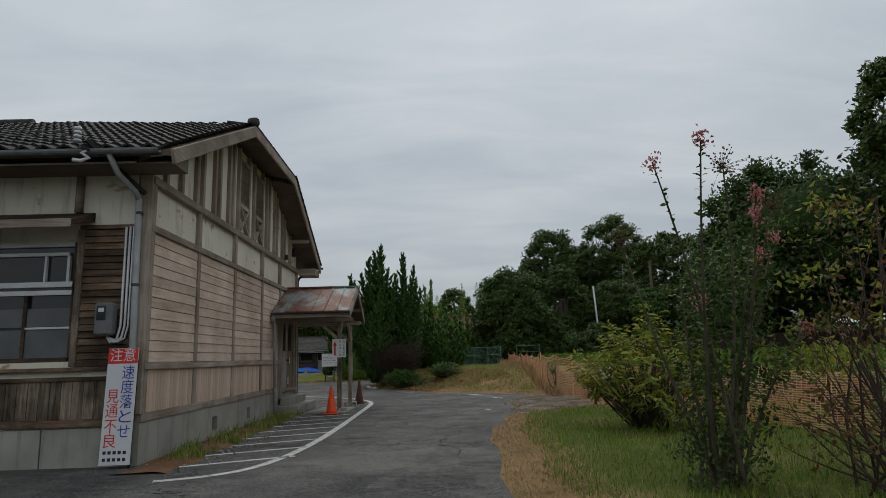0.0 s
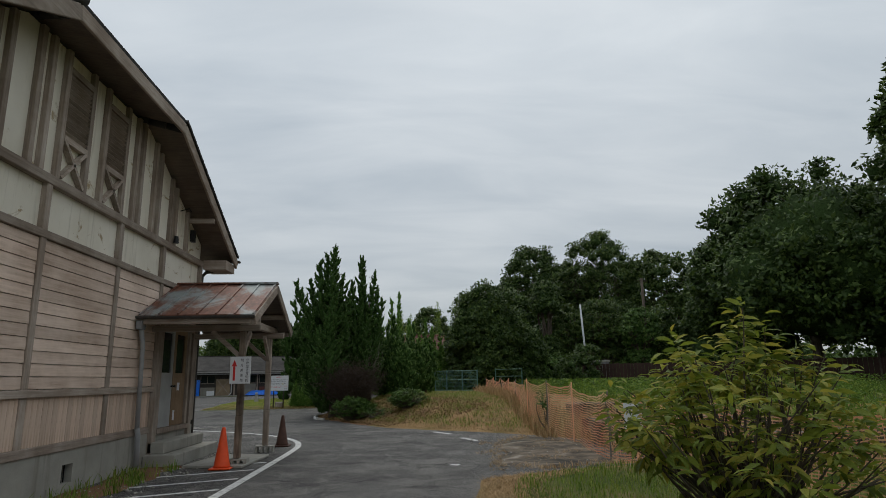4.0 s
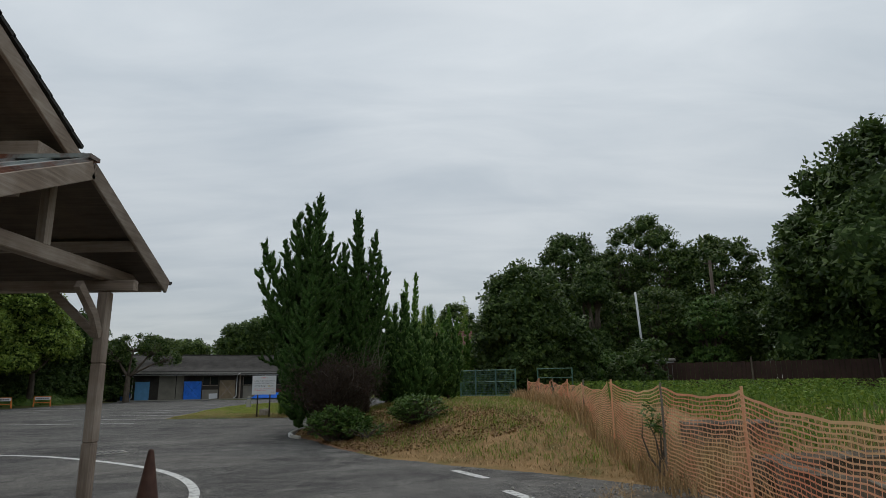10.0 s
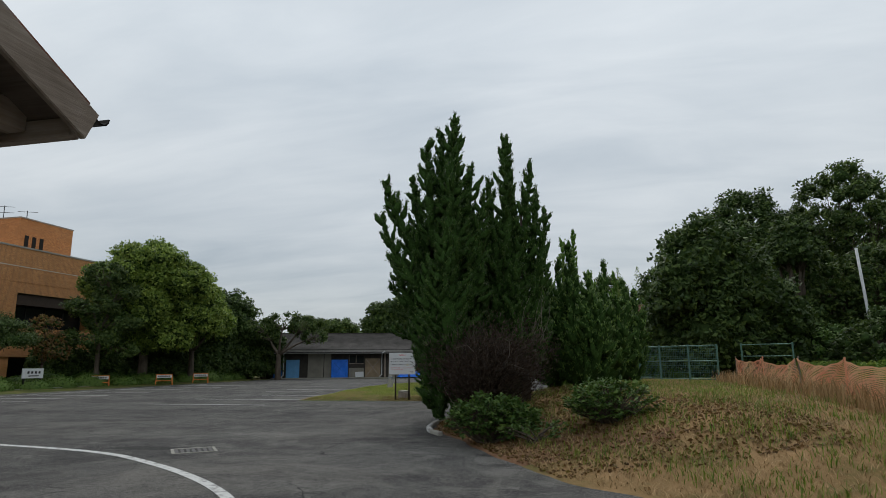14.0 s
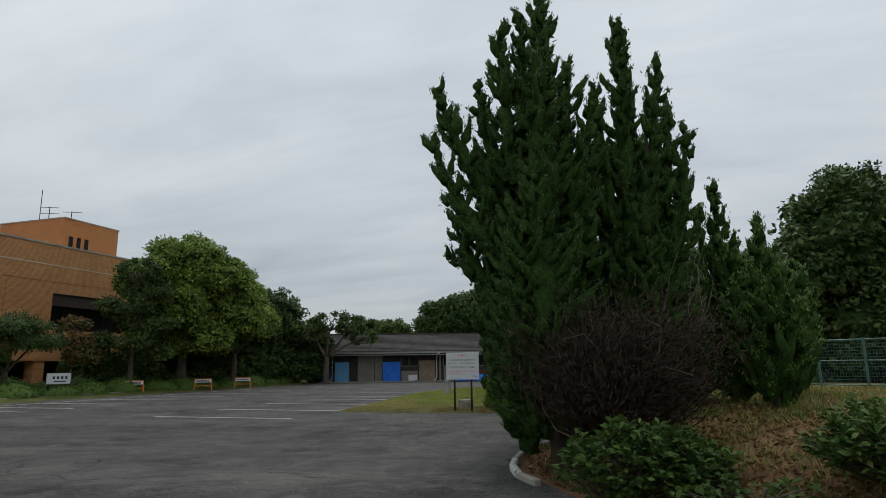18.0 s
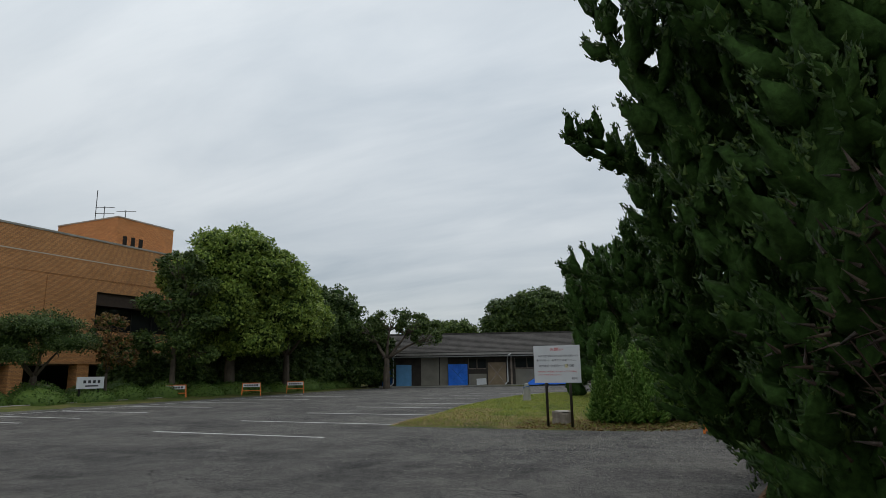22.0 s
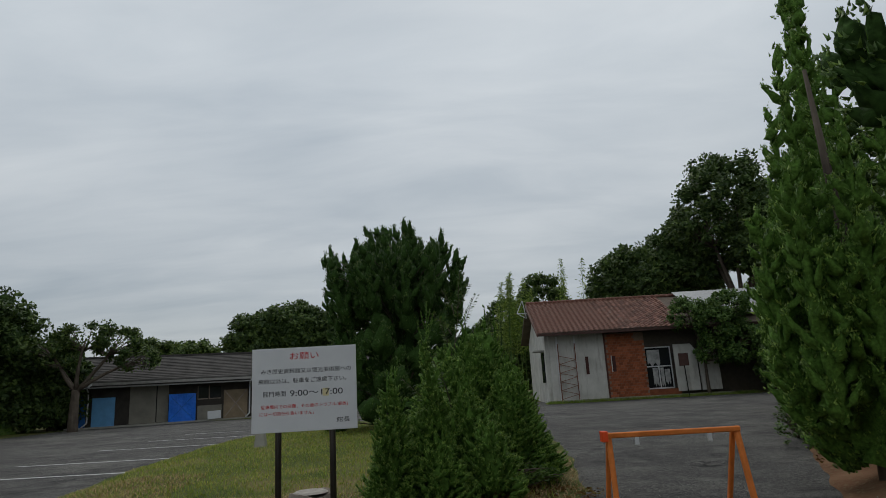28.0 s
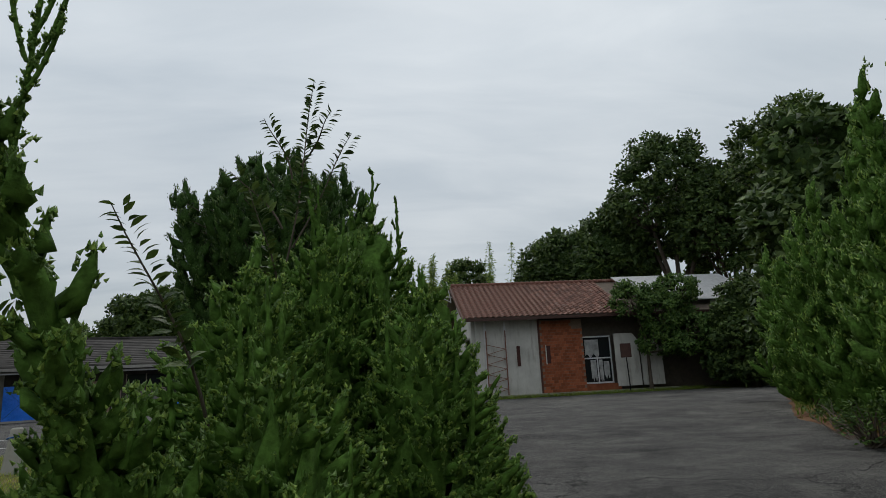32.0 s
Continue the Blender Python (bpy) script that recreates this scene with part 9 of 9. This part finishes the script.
part("patch", lay(bm, TB2), plain("yellowed_tape", (0.70, 0.62, 0.36), 0.6, 0, 0.1), nbd, "yellowed tape over a digit")
words("9:00〜17:00", 0.085, M["ink"], at3(0.125, 0.385), nbd, width=0.55)
words("駐車場内での盗難、その他のトラブル(事故)", 0.042, M["red_ink"], at3(0.0, 0.255), nbd, width=0.90)
words("には一切責任を負いません。", 0.042, M["red_ink"], at3(-0.17, 0.185), nbd, width=0.56)
words("館長", 0.055, M["ink"], at3(0.40, 0.095), nbd, width=0.14)

st = thing("tree_stump", (-0.58, 42.72, 0.0), "weathered grey tree stump behind the notice board", "stump")
bm = bmesh.new()
rings = []
for z, r in ((-0.05, 0.30), (0.08, 0.25), (0.2, 0.225), (0.31, 0.23), (0.345, 0.215)):
    rings.append([bm.verts.new((-0.58 + math.cos(a) * r * (1 + 0.12 * math.sin(a * 5 + z * 2)), 42.72 + math.sin(a) * r * (1 + 0.12 * math.sin(a * 5 + z * 2)), z + 0.03 * math.sin(a * 2))) for a in np.linspace(0, 6.283, 25)[:-1]])
for r1, r2 in zip(rings, rings[1:]):
    for q in range(24):
        bm.faces.new((r1[q], r1[(q + 1) % 24], r2[(q + 1) % 24], r2[q]))
bm.faces.new(rings[-1])
part("stump", bm, M["stump"], st)
bm = bmesh.new()
tube(bm, [(-0.58, 42.72, 0.352), (-0.58, 42.72, 0.368)], [0.19, 0.16], 16)
part("cut_top", bm, plain("pale_cut_wood", (0.36, 0.33, 0.29), 0.9, 0, 0.3, 14), st)
bol = thing("stone_bollard", (-4.06, 51.9, 0.05), "tapered concrete bollard with a blue cord", "bollard")
bm = bmesh.new()
prism(bm, [(-0.16, -0.13), (0.16, -0.13), (0.16, 0.13), (-0.16, 0.13)], "z", 0, 0.78)
for v in bm.verts:
    if v.co.z > 0.5:
        v.co.x *= 0.45
        v.co.y *= 0.45
bm.transform(Matrix.Translation((-4.06, 51.9, 0.0)))
part("stone", bevelled(bm, 0.02), M["concrete"], bol)
bm = bmesh.new()
tube(bm, [(-4.06 + 0.13 * math.cos(a), 51.9 + 0.11 * math.sin(a), 0.55 + 0.02 * a) for a in np.linspace(0, 9, 24)], 0.012, 5)
part("cord", bm, M["deep_blue"], bol)

# ---- orange barrier across the side drive ----
ob_ = thing("road_barrier", (3.1, 42.05, 0), "worn orange steel folding barrier across the side drive", "barrier")
BX0, BX1 = 2.46, 3.74
for x, lean_x in ((BX0, 0.0), (BX1, 0.0)):
    bm = bmesh.new()
    beam(bm, (x, 41.95, 0.0), (x + (0.02 if x < 3 else -0.03), 42.1, 0.84), 0.05, 0.05)
    part("leg", bevelled(bm, 0.008), M["orange"], ob_)
    bm = bmesh.new()
    beam(bm, (x + (0.04 if x < 3 else -0.02), 42.55, 0.0), (x + (0.03 if x < 3 else -0.035), 42.15, 0.82), 0.045, 0.045)
    part("leg", bevelled(bm, 0.008), M["orange"], ob_)
for p, q, w in (((BX0 - 0.03, 42.08, 0.815), (BX1 + 0.0, 42.08, 0.815), 0.05), ((BX0, 41.97, 0.07), (BX1, 41.97, 0.07), 0.04), ((BX0 + 0.05, 42.52, 0.07), (BX1 - 0.02, 42.52, 0.07), 0.04)):
    bm = bmesh.new()
    beam(bm, p, q, w, w)
    part("rail", bevelled(bm, 0.008), M["orange"], ob_)
for x in (BX0 + 0.28, BX1 - 0.3):
    bm = bmesh.new()
    box(bm, x - 0.02, x + 0.02, 42.06, 42.075, 0.72, 0.79)
    part("bracket", bm, M["white_metal"], ob_)
bm = bmesh.new()
box(bm, BX0 - 0.06, BX0 + 0.0, 42.02, 42.12, 0.76, 0.86)
part("hinge", bevelled(bm, 0.006), M["cone"], ob_)

# ---- orange safety netting along the field ----
k = Mat("faded_orange_net", 0.55, 0, 0.3)
M["net"] = k.done(k.ramp(k.noise(1.1, 4), (0.35, (0.82, 0.33, 0.19)), (0.5, (0.85, 0.45, 0.27)), (0.68, (0.80, 0.56, 0.28))))
NET = [(12.9, 9.6, 1.1), (11.9, 12.6, 1.12), (11.1, 15.0, 1.12), (10.62, 16.85, 1.12), (10.48, 17.8, 1.2), (10.7, 21.1, 1.32), (10.62, 23.4, 1.36), (10.5, 25.6, 1.42), (10.6, 28.2, 1.42), (10.75, 30.6, 1.44), (10.85, 33.2, 1.48), (10.9, 36.0, 1.5), (10.9, 38.8, 1.52)]
net = thing("safety_net_fence", (10.6, 22, 0), "sagging faded orange plastic safety netting on stakes", "fence")
for k, (x, y, zt) in enumerate(NET):
    zg = ground_z(x, y)
    bm = bmesh.new()
    tube(bm, [(x, y, zg - 0.1), (x + 0.01, y, zt + 0.06)], 0.017, 7)
    part("stake", bm, M["net"] if k % 2 else M["twig_pale"], net)
    if k:
        x0, y0, z0 = NET[k - 1]
        g0 = ground_z(x0, y0)
        span = math.hypot(x - x0, y - y0)
        V, F = [], []

        def net_point(s, q):
            sag = 4 * s * (1 - s) * (0.10 + 0.03 * (k % 3)) * q
            bulge = 0.06 * math.sin(s * 7 + k) * math.sin(q * 3.0 + k)
            zlow = g0 + (zg - g0) * s + 0.03
            zup = z0 + (zt - z0) * s
            wav = 0.012 * math.sin(s * span * 9 + q * 15)
            return Vector((x0 + (x - x0) * s + bulge, y0 + (y - y0) * s, zlow + (zup - zlow) * q - sag + wav))

        def ribbon(pts, w, flat):
            for a, b in zip(pts, pts[1:]):
                base = len(V)
                o = Vector((0, 0, w / 2)) if flat else Vector(((x - x0) / span * w / 2, (y - y0) / span * w / 2, 0))
                V.extend([tuple(a - o), tuple(b - o), tuple(b + o), tuple(a + o)])
                F.append((base, base + 1, base + 2, base + 3))
        n_h = 23
        segs = max(8, int(span * 5))
        for r in range(n_h):
            q = r / (n_h - 1)
            ribbon([net_point(s, q) for s in np.linspace(0, 1, segs + 1)], 0.03 if r in (0, n_h - 1) else 0.017, True)
        for s in np.linspace(0, 1, max(3, int(span / 0.085))):
            ribbon([net_point(s, q) for q in np.linspace(0, 1, 8)], 0.012, False)
        me = bpy.data.meshes.new("netting")
        me.from_pydata(V, [], F)
        tagged(link_mesh("netting", me, M["net"], net), "", "", "", "")
fs = thing("net_notice", (10.5, 16.7, 0.8), "laminated white notice hanging on the netting", "notice")
TF = Matrix.Translation((10.56, 16.76, 0.66)) @ Matrix.Rotation(radians(-20), 4, "Z") @ Matrix.Rotation(radians(88), 4, "X")
bm = bmesh.new()
box(bm, -0.145, 0.145, -0.03, 0.42, -0.003, 0.0)
part("sheet", lay(bm, TF), M["white_board"], fs)
bm = bmesh.new()
for r, (w, z) in enumerate(((0.2, 0.31), (0.2, 0.25), (0.12, 0.05))):
    for q in range(5):
        box(bm, -w / 2 + q * w / 5, -w / 2 + q * w / 5 + w / 7, z - 0.016, z + 0.016, 0.001, 0.002)
part("lettering", lay(bm, TF), M["ink"], fs)
bm = bmesh.new()
prism(bm, [(-0.03, 0.09), (0.07, 0.09), (0.05, 0.17), (0.02, 0.2), (-0.01, 0.17)], "z", 0.001, 0.002)
part("picture", lay(bm, TF), plain("yellow_green_print", (0.5, 0.5, 0.06)), fs)
shrub("net_weed", (10.55, 23.6), "leafy weed climbing on the netting", [(0, 0, 0.8, 0.28, 0.33, 0.25, 1.0)], 13, 0.1, M["lf_bush"], 13, 0.2)

# broken concrete footings behind the netting
for k, (x0, x1, y0, y1, z1, tilt) in enumerate(((11.3, 14.8, 19.2, 19.5, 0.62, 2), (11.5, 16.5, 22.0, 22.4, 0.5, -1), (12.5, 16.0, 16.8, 17.1, 0.55, 3), (11.2, 11.5, 19.5, 22.0, 0.5, 0), (11.6, 13.2, 25.0, 25.35, 0.7, 1))):
    cf = thing("broken_footing", ((x0 + x1) / 2, (y0 + y1) / 2, 0), "broken concrete footing standing in the weeds", "rubble", "broken footings")
    bm = bmesh.new()
    box(bm, x0, x1, y0, y1, -0.15, z1)
    bmesh.ops.subdivide_edges(bm, edges=list(bm.edges), cuts=5, use_grid_fill=True)
    for v in bm.verts:
        v.co += Vector((noise.noise(v.co * 1.7), noise.noise(v.co * 1.9 + Vector((7, 0, 0))), noise.noise(v.co * 1.4 + Vector((0, 9, 0))))) * 0.09
    part("concrete_block", bm, M["rubble"], cf)

# ---- green wire fence with its gate ----
gf = thing("wire_fence", (9.4, 40.1, 0.7), "green steel wire fence with a gate frame", "fence")
green = plain("green_fence_paint", (0.10, 0.20, 0.165), 0.5, 0.3, 0.2)
GP = [(8.33, 40.9), (8.95, 40.45), (9.75, 39.85), (10.5, 39.28)]
for x, y in GP:
    zg = ground_z(x, y)
    bm = bmesh.new()
    tube(bm, [(x, y, zg - 0.1), (x, y, 1.97)], 0.03, 8)
    part("post", bm, green, gf)
for (x0, y0), (x1, y1) in zip(GP, GP[1:]):
    zg = ground_z((x0 + x1) / 2, (y0 + y1) / 2)
    for z in (1.93, 1.45, zg + 0.1):
        bm = bmesh.new()
        tube(bm, [(x0, y0, z), (x1, y1, z)], 0.016, 6)
        part("rail", bm, green, gf)
    bm = bmesh.new()
    for q in np.linspace(0, 1, 17)[1:-1]:
        tube(bm, [(x0 + (x1 - x0) * q, y0 + (y1 - y0) * q, zg + 0.1), (x0 + (x1 - x0) * q, y0 + (y1 - y0) * q, 1.93)], 0.004, 3, False)
    for z in np.linspace(zg + 0.15, 1.9, 14):
        tube(bm, [(x0, y0, z), (x1, y1, z)], 0.004, 3, False)
    tagged(part("wire_mesh", bm, green, gf), "", "", "", "")
gf2 = thing("wire_fence", (12.6, 41.6, 0.7), "short length of green fence among the shrubs", "fence")
for p, q in (((11.9, 42.2), (11.9, 42.2)), ((13.3, 41.4), (13.3, 41.4))):
    bm = bmesh.new()
    tube(bm, [(*p, ground_z(*p)), (*p, 2.05)], 0.03, 7)
    part("post", bm, green, gf2)
for z in (2.0, 1.6, 1.2):
    bm = bmesh.new()
    tube(bm, [(11.9, 42.2, z), (13.3, 41.4, z)], 0.016, 6)
    part("rail", bm, green, gf2)

# ---- poles, gateposts and the dark boundary fence behind the field ----
up_ = thing("thin_pole", (20.3, 52.75, 0.1), "thin pale leaning pole behind the field", "pole")
bm = bmesh.new()
tube(bm, [(20.55, 52.75, 0.0), (20.2, 52.75, 7.0)], [0.085, 0.065], 8)
part("pole", bm, M["white_metal"], up_, "", True)
up2 = thing("utility_pole", (27.2, 54.5, 0.1), "dark wooden utility pole among the trees", "pole")
bm = bmesh.new()
tube(bm, [(25.2, 52.6, 0.0), (25.2, 52.6, 9.0)], [0.13, 0.10], 8)
part("pole", bm, M["bark"], up2, "", True)
bm = bmesh.new()
beam(bm, (24.8, 52.6, 8.8), (25.6, 52.6, 8.8), 0.06, 0.06)
part("cross_arm", bm, M["bark"], up2)
for x, y in ((20.35, 50.4), (21.0, 50.2)):
    gp = thing("stone_gatepost", (x, y, 0.1), "grey stone gatepost at the edge of the field", "gatepost", "stone gateposts")
    bm = bmesh.new()
    box(bm, x - 0.25, x + 0.25, y - 0.25, y + 0.25, 0.0, 2.5)
    part("shaft", bevelled(bm, 0.03), plain("pale_stone", (0.33, 0.33, 0.34)), gp)
    bm = bmesh.new()
    box(bm, x - 0.32, x + 0.32, y - 0.32, y + 0.32, 2.5, 2.66)
    part("cap", bevelled(bm, 0.03), M["concrete"], gp)
dk = thing("boundary_fence", (30, 45, 0.1), "dark red-brown boarded fence behind the field", "fence")
brown = plain("dark_red_brown_fence", (0.05, 0.028, 0.022), 0.85, 0, 0.3, 2)
FP = [(19.0, 49.0), (24.0, 46.6), (29.0, 44.0), (34.0, 40.6), (38.0, 36.6), (41.0, 31.0)]
for (x0, y0), (x1, y1) in zip(FP, FP[1:]):
    n = 24
    for q in range(n):
        a, b = q / n, (q + 0.94) / n
        bm = bmesh.new()
        beam(bm, (x0 + (x1 - x0) * a, y0 + (y1 - y0) * a, 1.25 + 0.02 * math.sin(q * 2.1)), (x0 + (x1 - x0) * b, y0 + (y1 - y0) * b, 1.25 + 0.02 * math.sin(q * 2.1)), 0.03, 2.2)
        part("fence_board", bm, brown, dk)
    bm = bmesh.new()
    tube(bm, [(x0, y0 - 0.1, 0), (x0, y0 - 0.1, 2.6)], 0.05, 6)
    part("fence_post", bm, M["bark"], dk)

# drain cover sunk in the tarmac
dr = thing("drain_cover", (-0.15, 28.55, 0.0), "rusty rectangular drain cover set in the tarmac", "drain cover")
RD = Matrix.Translation((-0.18, 28.53, 0)) @ Matrix.Rotation(radians(38), 4, "Z")
for j in range(7):
    bm = bmesh.new()
    box(bm, -0.3 + j * 0.09, -0.25 + j * 0.09, -0.26, 0.26, -0.02, 0.006)
    bm.transform(RD)
    part("grate_bar", bm, M["gutter_dark"], dr)
for b in ((-0.36, -0.31, -0.32, 0.32), (0.31, 0.36, -0.32, 0.32), (-0.305, 0.305, -0.32, -0.27), (-0.305, 0.305, 0.27, 0.32)):
    bm = bmesh.new()
    box(bm, *b, -0.02, 0.008)
    bm.transform(RD)
    part("rim", bm, M["concrete"], dr)
